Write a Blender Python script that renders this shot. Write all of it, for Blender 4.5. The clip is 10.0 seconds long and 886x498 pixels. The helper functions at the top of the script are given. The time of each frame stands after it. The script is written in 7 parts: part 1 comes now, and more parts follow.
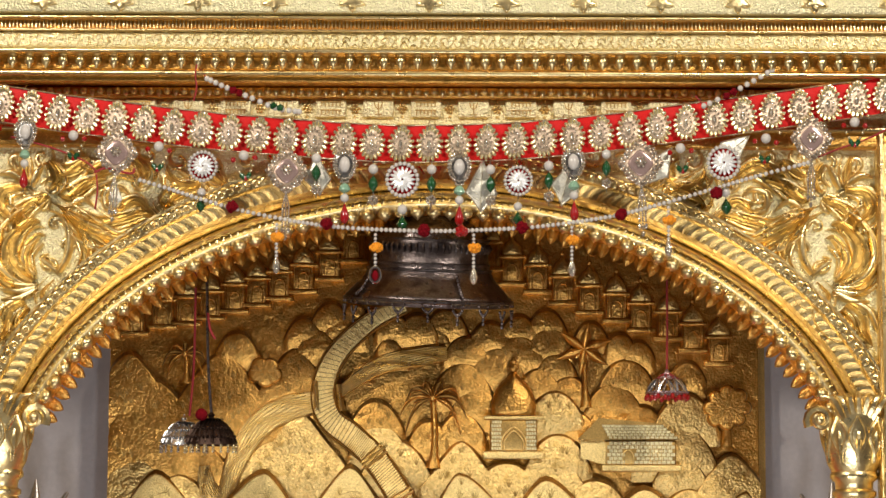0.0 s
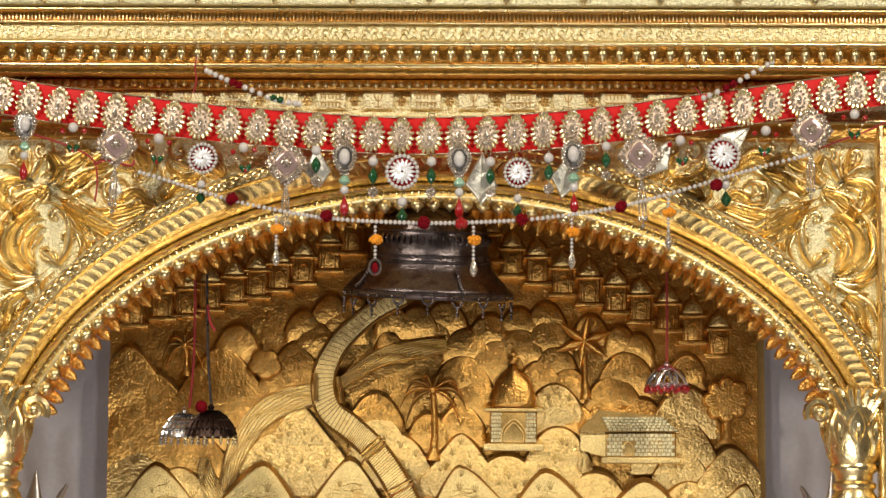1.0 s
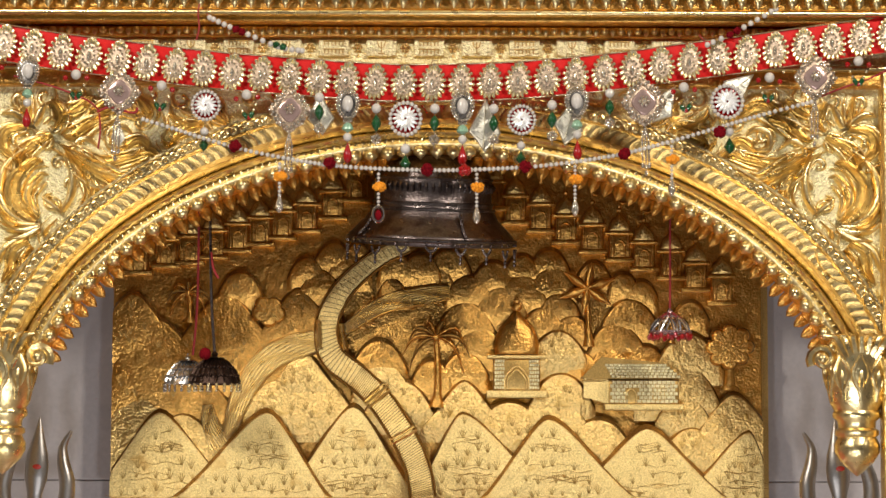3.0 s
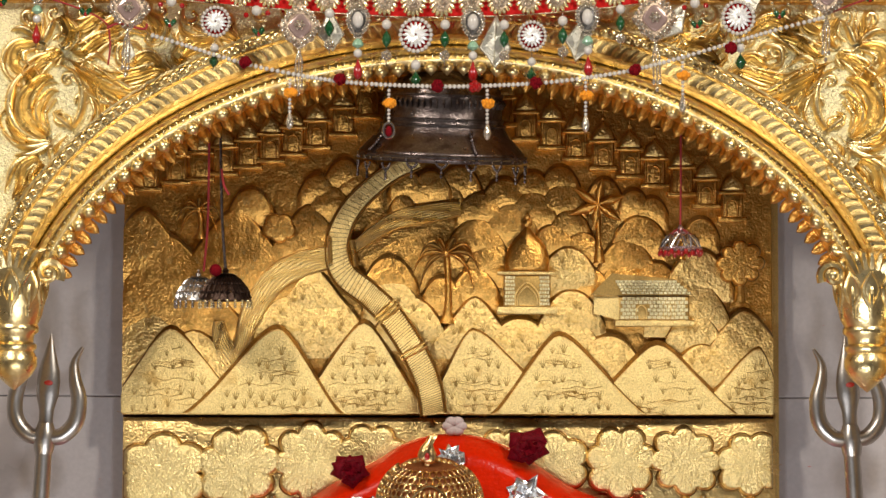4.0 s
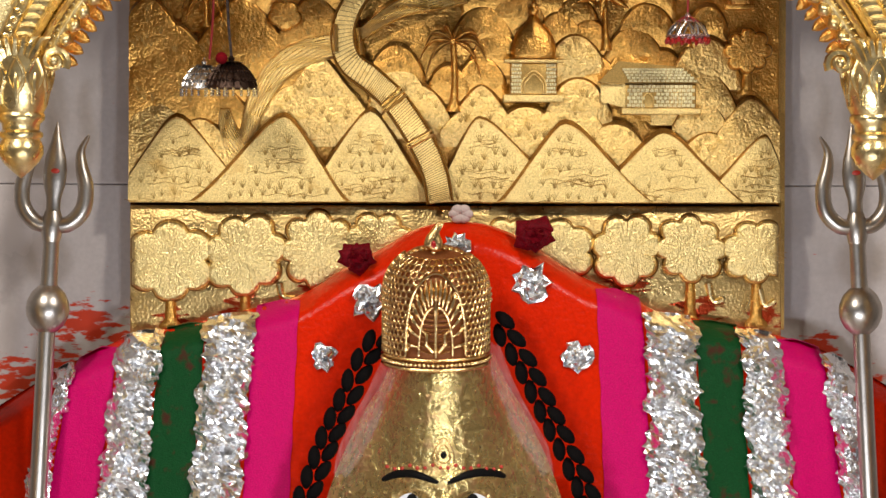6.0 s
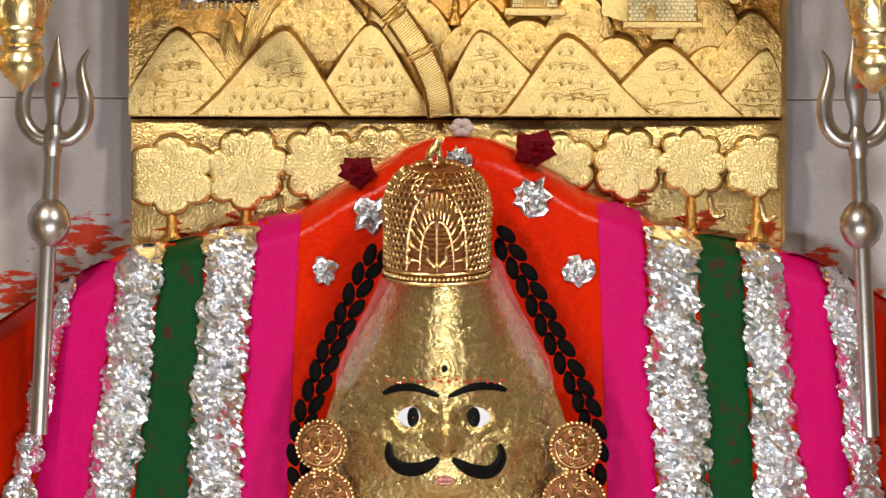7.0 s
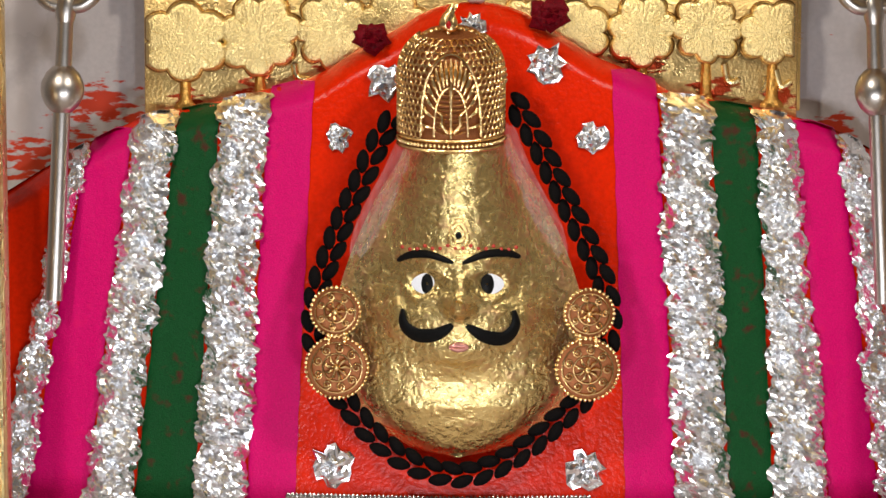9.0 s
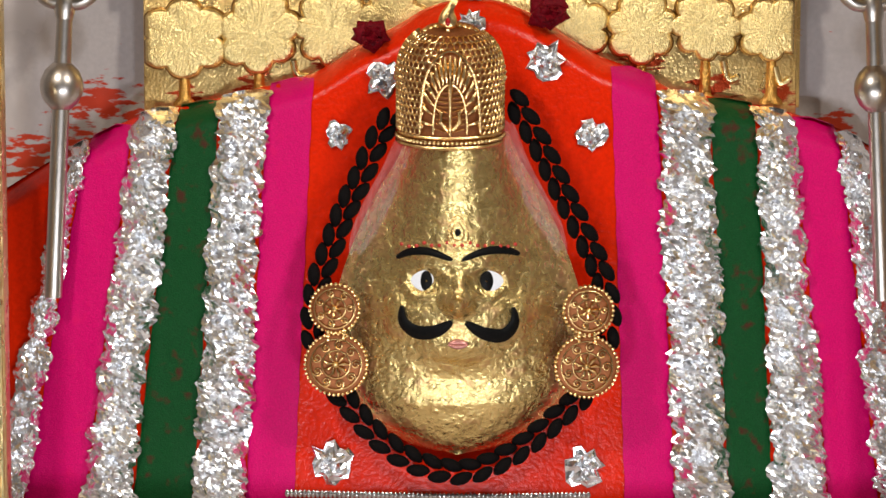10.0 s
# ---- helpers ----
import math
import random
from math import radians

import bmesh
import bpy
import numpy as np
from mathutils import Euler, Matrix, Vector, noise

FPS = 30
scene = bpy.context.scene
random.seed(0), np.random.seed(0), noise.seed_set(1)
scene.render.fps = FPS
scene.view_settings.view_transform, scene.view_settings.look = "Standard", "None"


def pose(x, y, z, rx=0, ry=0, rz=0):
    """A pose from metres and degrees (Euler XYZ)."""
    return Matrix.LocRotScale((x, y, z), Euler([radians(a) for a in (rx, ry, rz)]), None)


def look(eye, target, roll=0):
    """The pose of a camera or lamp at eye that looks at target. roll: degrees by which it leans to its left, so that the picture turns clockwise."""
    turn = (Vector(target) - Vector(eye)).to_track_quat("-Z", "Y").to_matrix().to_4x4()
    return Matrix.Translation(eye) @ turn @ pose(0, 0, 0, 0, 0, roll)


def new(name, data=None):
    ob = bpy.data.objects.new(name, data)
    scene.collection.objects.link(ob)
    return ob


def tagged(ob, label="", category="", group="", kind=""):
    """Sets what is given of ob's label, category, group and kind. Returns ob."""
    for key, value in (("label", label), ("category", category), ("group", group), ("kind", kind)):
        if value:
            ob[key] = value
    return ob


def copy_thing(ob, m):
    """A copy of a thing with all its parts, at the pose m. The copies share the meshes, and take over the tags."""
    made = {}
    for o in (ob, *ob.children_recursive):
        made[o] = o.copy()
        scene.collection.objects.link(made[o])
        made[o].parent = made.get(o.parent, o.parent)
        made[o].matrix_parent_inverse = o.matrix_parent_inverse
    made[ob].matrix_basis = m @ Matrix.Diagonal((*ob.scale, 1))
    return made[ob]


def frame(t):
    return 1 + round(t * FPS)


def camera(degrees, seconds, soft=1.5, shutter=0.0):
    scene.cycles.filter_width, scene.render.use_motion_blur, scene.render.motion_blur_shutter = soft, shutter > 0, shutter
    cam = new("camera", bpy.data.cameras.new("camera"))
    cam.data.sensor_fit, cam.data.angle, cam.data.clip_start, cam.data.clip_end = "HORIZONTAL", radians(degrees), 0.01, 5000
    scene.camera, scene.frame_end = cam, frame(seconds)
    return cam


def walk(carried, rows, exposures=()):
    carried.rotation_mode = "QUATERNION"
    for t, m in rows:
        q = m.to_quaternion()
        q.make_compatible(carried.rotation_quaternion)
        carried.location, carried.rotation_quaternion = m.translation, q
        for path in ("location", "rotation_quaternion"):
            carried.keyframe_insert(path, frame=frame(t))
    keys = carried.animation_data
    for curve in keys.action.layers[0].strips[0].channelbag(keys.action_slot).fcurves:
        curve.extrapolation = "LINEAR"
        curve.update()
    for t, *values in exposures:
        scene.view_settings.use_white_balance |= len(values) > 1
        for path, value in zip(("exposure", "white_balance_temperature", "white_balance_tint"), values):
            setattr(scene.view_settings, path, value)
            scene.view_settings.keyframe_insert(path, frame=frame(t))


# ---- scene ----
# The camera stands on a tripod and tilts down from the cornice to the idol.
cam = camera(19.34, 10.0, soft=1.5)
# seconds, turn to the left, tilt upwards
ROWS = [
    (0, -0.350, 6.488),
    (0.5, -0.353, 6.380),
    (1, -0.354, 6.314),
    (1.5, -0.360, 6.237),
    (2, -0.357, 6.097),
    (2.2, -0.353, 6.001),
    (3.3, -0.229, 4.714),
    (3.5, -0.182, 4.396),
    (4, -0.058, 3.307),
    (4.5, 0.000, 2.200),
    (5, -0.003, 1.022),
    (5.5, 0.039, -0.131),
    (6, 0.070, -1.361),
    (6.2, 0.074, -1.780),
    (7.3, 0.107, -3.842),
    (7.5, 0.187, -4.271),
    (8, 0.313, -5.310),
    (8.5, 0.316, -5.883),
    (9, 0.389, -6.190),
    (9.5, 0.404, -6.227),
    (10, 0.372, -6.256),
]

EYE = 1.45
walk(cam, [(t, pose(0, 0, EYE, 90 + tilt, 0, turn) @ pose(0, 0, 0, 0, 0, 0.15)) for t, turn, tilt in ROWS],
     exposures=[(0.0, -0.68), (2.2, -0.68), (4.5, -0.58), (6.2, -0.56), (7.5, -0.46), (10.0, -0.48)])

# ---- light ----
world = bpy.data.worlds.new("world")
scene.world = world
world.use_nodes = True
world.node_tree.nodes["Background"].inputs[0].default_value = (1.0, 0.93, 0.82, 1)
world.node_tree.nodes["Background"].inputs[1].default_value = 0.04


def area_lamp(name, eye, target, w, h, watts, colour):
    data = bpy.data.lights.new(name, "AREA")
    data.shape, data.size, data.size_y, data.energy, data.color = "RECTANGLE", w, h, watts, colour
    ob = new(name, data)
    ob.matrix_world = look(eye, target)
    return ob


WARM = (1.0, 0.93, 0.83)
area_lamp("hanging_lamp", (-1.28, 1.95, 3.02), (-0.05, 4.0, 1.3), 0.24, 0.24, 57, WARM)
area_lamp("hanging_lamp", (1.28, 1.95, 3.02), (0.05, 4.0, 1.3), 0.24, 0.24, 57, WARM)
area_lamp("floor_lamp", (-0.34, 2.1, 0.44), (-0.1, 4.0, 0.70), 0.22, 0.14, 14.5, (0.90, 0.93, 1.0))
area_lamp("floor_lamp", (0.34, 2.1, 0.44), (0.1, 4.0, 0.70), 0.22, 0.14, 14.5, (0.90, 0.93, 1.0))


# ---- materials ----
def mat(name, colour, rough=0.5, metal=0.0, vary=0.12, scale=30.0, bump=0.2, grain=300.0, second=None, patch=0.5, spec=0.5, rough_vary=0.1, island=0.0, deep=0.004):
    """Colour broken up at two scales, with fine relief. second: a colour that shows through in patches."""
    m = bpy.data.materials.new(name)
    m.use_nodes = True
    nt = m.node_tree
    n, l = nt.nodes, nt.links
    b = n["Principled BSDF"]
    co = n.new("ShaderNodeTexCoord").outputs["Object"]
    big = n.new("ShaderNodeTexNoise")
    big.inputs["Scale"].default_value, big.inputs["Detail"].default_value = scale, 5
    fine = n.new("ShaderNodeTexNoise")
    fine.inputs["Scale"].default_value, fine.inputs["Detail"].default_value = grain, 4
    l.new(co, big.inputs["Vector"]), l.new(co, fine.inputs["Vector"])
    ramp = n.new("ShaderNodeValToRGB")
    lo, hi = [max(0, c * (1 - vary)) for c in colour], [min(1, c * (1 + vary)) for c in colour]
    ramp.color_ramp.elements[0].color, ramp.color_ramp.elements[1].color = (*lo, 1), (*hi, 1)
    ramp.color_ramp.elements[0].position, ramp.color_ramp.elements[1].position = 0.3, 0.7
    l.new(fine.outputs["Fac"], ramp.inputs["Fac"])
    out = ramp.outputs["Color"]
    if second:
        edge = n.new("ShaderNodeValToRGB")
        edge.color_ramp.elements[0].position, edge.color_ramp.elements[1].position = patch, patch + 0.12
        l.new(big.outputs["Fac"], edge.inputs["Fac"])
        mix = n.new("ShaderNodeMix")
        mix.data_type = "RGBA"
        l.new(edge.outputs["Color"], mix.inputs["Factor"])
        l.new(out, mix.inputs["A"])
        mix.inputs["B"].default_value = (*second, 1)
        out = mix.outputs["Result"]
    if island:
        geo = n.new("ShaderNodeObjectInfo")
        hsv = n.new("ShaderNodeHueSaturation")
        mr = n.new("ShaderNodeMapRange")
        mr.inputs["To Min"].default_value, mr.inputs["To Max"].default_value = 1 - island, 1 + island
        l.new(geo.outputs["Random"], mr.inputs["Value"])
        l.new(mr.outputs["Result"], hsv.inputs["Value"])
        l.new(out, hsv.inputs["Color"])
        out = hsv.outputs["Color"]
    l.new(out, b.inputs["Base Color"])
    rr = n.new("ShaderNodeMapRange")
    rr.inputs["To Min"].default_value, rr.inputs["To Max"].default_value = max(0.02, rough - rough_vary), min(1, rough + rough_vary)
    l.new(big.outputs["Fac"], rr.inputs["Value"])
    l.new(rr.outputs["Result"], b.inputs["Roughness"])
    b.inputs["Metallic"].default_value = metal
    b.inputs["Specular IOR Level"].default_value = spec
    if bump:
        add = n.new("ShaderNodeMath")
        add.operation = "MULTIPLY_ADD"
        add.inputs[1].default_value = 0.5
        l.new(fine.outputs["Fac"], add.inputs[0]), l.new(big.outputs["Fac"], add.inputs[2])
        bp = n.new("ShaderNodeBump")
        bp.inputs["Strength"].default_value, bp.inputs["Distance"].default_value = bump, deep
        l.new(add.outputs[0], bp.inputs["Height"])
        l.new(bp.outputs["Normal"], b.inputs["Normal"])
    return m


GOLD = mat("gilded_sheet", (0.92, 0.72, 0.36), 0.29, 1.0, 0.10, 40, 0.30, 220, second=(0.86, 0.63, 0.27), patch=0.56)
GOLD_PALE = mat("pale_gilded_stipple", (0.95, 0.81, 0.50), 0.52, 1.0, 0.16, 70, 0.9, 380)
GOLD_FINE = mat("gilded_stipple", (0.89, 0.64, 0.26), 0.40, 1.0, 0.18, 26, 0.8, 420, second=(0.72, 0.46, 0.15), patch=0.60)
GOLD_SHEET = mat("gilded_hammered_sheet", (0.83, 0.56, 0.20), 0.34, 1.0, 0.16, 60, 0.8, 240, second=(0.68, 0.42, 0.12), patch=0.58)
# brown for carved lines, and for the shade painted on rims and fronds
LINE_AND_SHADE = mat("brown_line_and_shade", (0.36, 0.20, 0.05), 0.45, 0.9, 0.25, 40, 0.4, 300)
CHASED = mat("chased_line", (0.58, 0.37, 0.12), 0.42, 1.0, 0.2, 60, 0.2, 400)
GOLD_PEBBLE = mat("gilded_pebbled", (0.90, 0.68, 0.30), 0.34, 1.0, 0.14, 60, 0.5, 300)
GOLD_SMEARED = mat("gilded_sheet_with_vermilion", (0.86, 0.61, 0.25), 0.3, 1.0, 0.12, 30, 0.5, 240)
# deep orange stands for gold shaded by the arch; the brown patches are tarnish
GOLD_OLD_SHADED = mat("gilded_sheet_aged_shaded", (0.76, 0.41, 0.10), 0.33, 1.0, 0.16, 55, 0.75, 260, second=(0.55, 0.30, 0.07), patch=0.55)
GOLD_LEAF = mat("gold_leaf_mask", (0.88, 0.67, 0.28), 0.27, 1.0, 0.14, 52, 0.62, 165, second=(0.80, 0.52, 0.24), patch=0.56, deep=0.008)
GOLD_JEWEL = mat("gilt_jewellery", (0.82, 0.55, 0.24), 0.22, 1.0, 0.15, 60, 0.3, 500)
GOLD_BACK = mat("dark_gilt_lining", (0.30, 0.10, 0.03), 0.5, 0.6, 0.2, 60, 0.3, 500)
GLASS_GREEN = mat("pale_green_glass", (0.25, 0.42, 0.28), 0.08, 0.1, 0.2, 90, 0.0, 500, spec=0.8)
PALE_PETAL = mat("pale_petal", (0.60, 0.48, 0.46), 0.6, 0.0, 0.1, 60, 0.2, 300)
ROSE_GILT = mat("rose_gilt", (0.60, 0.46, 0.34), 0.3, 0.9, 0.2, 90, 0.4, 600)
DARK_METAL = mat("blackened_metal", (0.06, 0.035, 0.025), 0.35, 0.9, 0.3, 60, 0.4, 400)
MIRROR_RAY = mat("white_foil_ray", (0.85, 0.82, 0.78), 0.3, 0.3, 0.08, 90, 0.2, 500)
PINK_METAL = mat("pink_tinsel_metal", (0.52, 0.36, 0.37), 0.25, 0.9, 0.3, 90, 0.4, 500)
SILVER = mat("silver", (0.62, 0.60, 0.58), 0.25, 1.0, 0.1, 30, 0.25, 260, second=(0.42, 0.39, 0.37), patch=0.55)
SILVER_DARK = mat("tarnished_silver", (0.19, 0.155, 0.145), 0.30, 1.0, 0.25, 40, 0.4, 300, second=(0.09, 0.068, 0.062), patch=0.5)
STEEL = mat("brushed_steel", (0.56, 0.51, 0.46), 0.33, 1.0, 0.06, 18, 0.08, 260)
FOIL = mat("silver_foil", (0.95, 0.96, 0.99), 0.25, 1.0, 0.03, 60, 0.2, 160, rough_vary=0.1)
FOIL_LEAF = mat("stamped_foil_leaf", (0.82, 0.78, 0.66), 0.42, 0.9, 0.1, 60, 0.3, 300)
MARBLE = mat("white_marble", (0.54, 0.49, 0.475), 0.25, 0.0, 0.06, 5, 0.05, 120, second=(0.45, 0.40, 0.385), patch=0.5)
MARBLE_STAINED = mat("marble_with_vermilion_smears", (0.54, 0.49, 0.475), 0.25, 0.0, 0.06, 5, 0.05, 120, second=(0.45, 0.40, 0.385), patch=0.5)
# dark neutral grey, so that the gilding mirrors a dim room
ROOM_GREY = mat("unseen_room_grey", (0.29, 0.27, 0.25), 0.8, 0.0, 0.06, 6, 0.2, 200)
FLOOR = mat("stone_floor", (0.33, 0.29, 0.26), 0.3, 0.0, 0.1, 6, 0.05, 160)
ORANGE = mat("vermilion_paint", (0.66, 0.018, 0.001), 0.24, 0.0, 0.10, 9, 0.50, 150, spec=0.18, rough_vary=0.06)
PINK = mat("magenta_cloth", (0.58, 0.001, 0.125), 0.42, 0.0, 0.16, 40, 0.5, 500, second=(0.62, 0.002, 0.12), patch=0.6, spec=0.12)
GREEN = mat("green_cloth", (0.003, 0.055, 0.012), 0.5, 0.0, 0.25, 38, 0.5, 480, second=(0.055, 0.018, 0.008), patch=0.58, spec=0.12)
BLACK = mat("black_wool", (0.005, 0.004, 0.004), 0.8, 0.0, 0.3, 80, 0.4, 700, spec=0.06)
RED_CLOTH = mat("red_satin", (0.62, 0.012, 0.010), 0.45, 0.0, 0.12, 40, 0.2, 700, spec=0.15)
PEARL = mat("pearl", (0.58, 0.53, 0.47), 0.16, 0.0, 0.06, 60, 0.0, 400)
RHINE = mat("rhinestone", (0.80, 0.71, 0.58), 0.12, 0.85, 0.2, 200, 0.5, 700)
PALE_GOLD = mat("pale_gilt_bead", (0.88, 0.76, 0.46), 0.25, 0.9, 0.12, 120, 0.2, 600)
RED_STONE = mat("red_bead", (0.34, 0.006, 0.006), 0.12, 0.0, 0.2, 90, 0.0, 500, spec=0.8)
GREEN_STONE = mat("green_bead", (0.006, 0.065, 0.016), 0.12, 0.0, 0.2, 90, 0.0, 500, spec=0.8)
MAROON = mat("maroon_velvet", (0.16, 0.002, 0.006), 0.8, 0.0, 0.3, 80, 0.4, 500, spec=0.1)
MARIGOLD = mat("orange_pompom", (0.85, 0.30, 0.010), 0.85, 0.0, 0.2, 120, 0.5, 600)
ROSE = mat("rose_petal", (0.13, 0.001, 0.006), 0.6, 0.0, 0.3, 60, 0.2, 300, spec=0.1)
PINK_STONE = mat("peach_enamel", (0.60, 0.42, 0.37), 0.15, 0.6, 0.08, 60, 0.1, 300)
BLACK_PAINT = mat("black_enamel", (0.005, 0.005, 0.005), 0.5, 0.0, 0.2, 60, 0.1, 300, spec=0.1)
WHITE_PAINT = mat("white_enamel", (0.75, 0.76, 0.80), 0.25, 0.0, 0.03, 60, 0.0, 300)
RED_PAINT = mat("red_enamel", (0.45, 0.03, 0.015), 0.4, 0.0, 0.15, 60, 0.1, 300)
THREAD = mat("red_thread", (0.30, 0.02, 0.02), 0.8, 0.0, 0.2, 80, 0.2, 700)
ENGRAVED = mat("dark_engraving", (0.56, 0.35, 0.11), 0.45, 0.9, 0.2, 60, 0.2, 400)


LIP = mat("rose_gilt_lip", (0.55, 0.24, 0.20), 0.25, 0.6, 0.1, 60, 0.1, 300)
FILM = mat("clear_plastic_film", (0.85, 0.82, 0.82), 0.10, 0.0, 0.05, 60, 0.5, 200)
FILM.node_tree.nodes["Principled BSDF"].inputs["Alpha"].default_value = 0.12


def cells(m, scale, strength, depth, stretch=(1, 1, 1)):
    """Small raised cells pressed into a sheet, over its other relief."""
    nt = m.node_tree
    n, l = nt.nodes, nt.links
    b = n["Principled BSDF"]
    mp = n.new("ShaderNodeMapping")
    mp.inputs["Scale"].default_value = stretch
    l.new(n.new("ShaderNodeTexCoord").outputs["Object"], mp.inputs["Vector"])
    v = n.new("ShaderNodeTexVoronoi")
    v.inputs["Scale"].default_value = scale
    l.new(mp.outputs["Vector"], v.inputs["Vector"])
    bp = n.new("ShaderNodeBump")
    bp.invert = True
    bp.inputs["Strength"].default_value, bp.inputs["Distance"].default_value = strength, depth
    l.new(v.outputs["Distance"], bp.inputs["Height"])
    if b.inputs["Normal"].links:
        l.new(b.inputs["Normal"].links[0].from_socket, bp.inputs["Normal"])
    l.new(bp.outputs["Normal"], b.inputs["Normal"])


cells(GOLD_PEBBLE, 300, 0.34, 0.003, (1.5, 1, 0.8))
cells(GOLD_PALE, 330, 0.5, 0.003)
cells(GOLD_LEAF, 90, 0.14, 0.005, (1, 1, 1.6))


def smear(m, spots, colour):
    """Smears of paint on a surface: streaky noise inside soft round patches (x, z, radius)."""
    nt = m.node_tree
    n, l = nt.nodes, nt.links
    b = n["Principled BSDF"]
    under = b.inputs["Base Color"].links[0].from_socket
    co = n.new("ShaderNodeTexCoord").outputs["Object"]
    mp = n.new("ShaderNodeMapping")
    mp.inputs["Rotation"].default_value = (0, 0.35, 0)
    mp.inputs["Scale"].default_value = (34, 34, 105)
    l.new(co, mp.inputs["Vector"])
    streak = n.new("ShaderNodeTexNoise")
    streak.inputs["Scale"].default_value, streak.inputs["Detail"].default_value = 1.0, 6
    l.new(mp.outputs["Vector"], streak.inputs["Vector"])
    total = None
    for x, z, r in spots:
        d = n.new("ShaderNodeVectorMath")
        d.operation = "DISTANCE"
        flat = n.new("ShaderNodeVectorMath")
        flat.operation = "MULTIPLY"
        flat.inputs[1].default_value = (1, 0, 1.5)
        l.new(co, flat.inputs[0])
        l.new(flat.outputs[0], d.inputs[0])
        d.inputs[1].default_value = (x, 0, z * 1.5)
        f = n.new("ShaderNodeMapRange")
        f.inputs["From Min"].default_value, f.inputs["From Max"].default_value = r, 0.0
        l.new(d.outputs["Value"], f.inputs["Value"])
        if total is None:
            total = f.outputs["Result"]
        else:
            mx = n.new("ShaderNodeMath")
            mx.operation = "MAXIMUM"
            l.new(total, mx.inputs[0]), l.new(f.outputs["Result"], mx.inputs[1])
            total = mx.outputs[0]
    ad = n.new("ShaderNodeMath")
    ad.operation = "MULTIPLY_ADD"
    ad.inputs[1].default_value = 0.42
    l.new(total, ad.inputs[0]), l.new(streak.outputs["Fac"], ad.inputs[2])
    edge = n.new("ShaderNodeValToRGB")
    edge.color_ramp.elements[0].position, edge.color_ramp.elements[1].position = 0.72, 0.80
    l.new(ad.outputs[0], edge.inputs["Fac"])
    mix = n.new("ShaderNodeMix")
    mix.data_type = "RGBA"
    l.new(edge.outputs["Color"], mix.inputs["Factor"])
    l.new(under, mix.inputs["A"])
    mix.inputs["B"].default_value = (*colour, 1)
    l.new(mix.outputs["Result"], b.inputs["Base Color"])


smear(MARBLE_STAINED, [(-0.581, 1.225, 0.11), (-0.682, 1.138, 0.13), (-0.618, 1.157, 0.12), (0.597, 1.187, 0.08), (0.652, 1.123, 0.12), (-0.536, 1.202, 0.06)], (0.55, 0.05, 0.02))
smear(GOLD_SMEARED, [(-0.438, 1.242, 0.05), (-0.330, 1.252, 0.06), (-0.204, 1.297, 0.06), (0.192, 1.325, 0.06), (0.291, 1.298, 0.07), (0.408, 1.262, 0.07), (0.507, 1.245, 0.06)], (0.50, 0.06, 0.02))


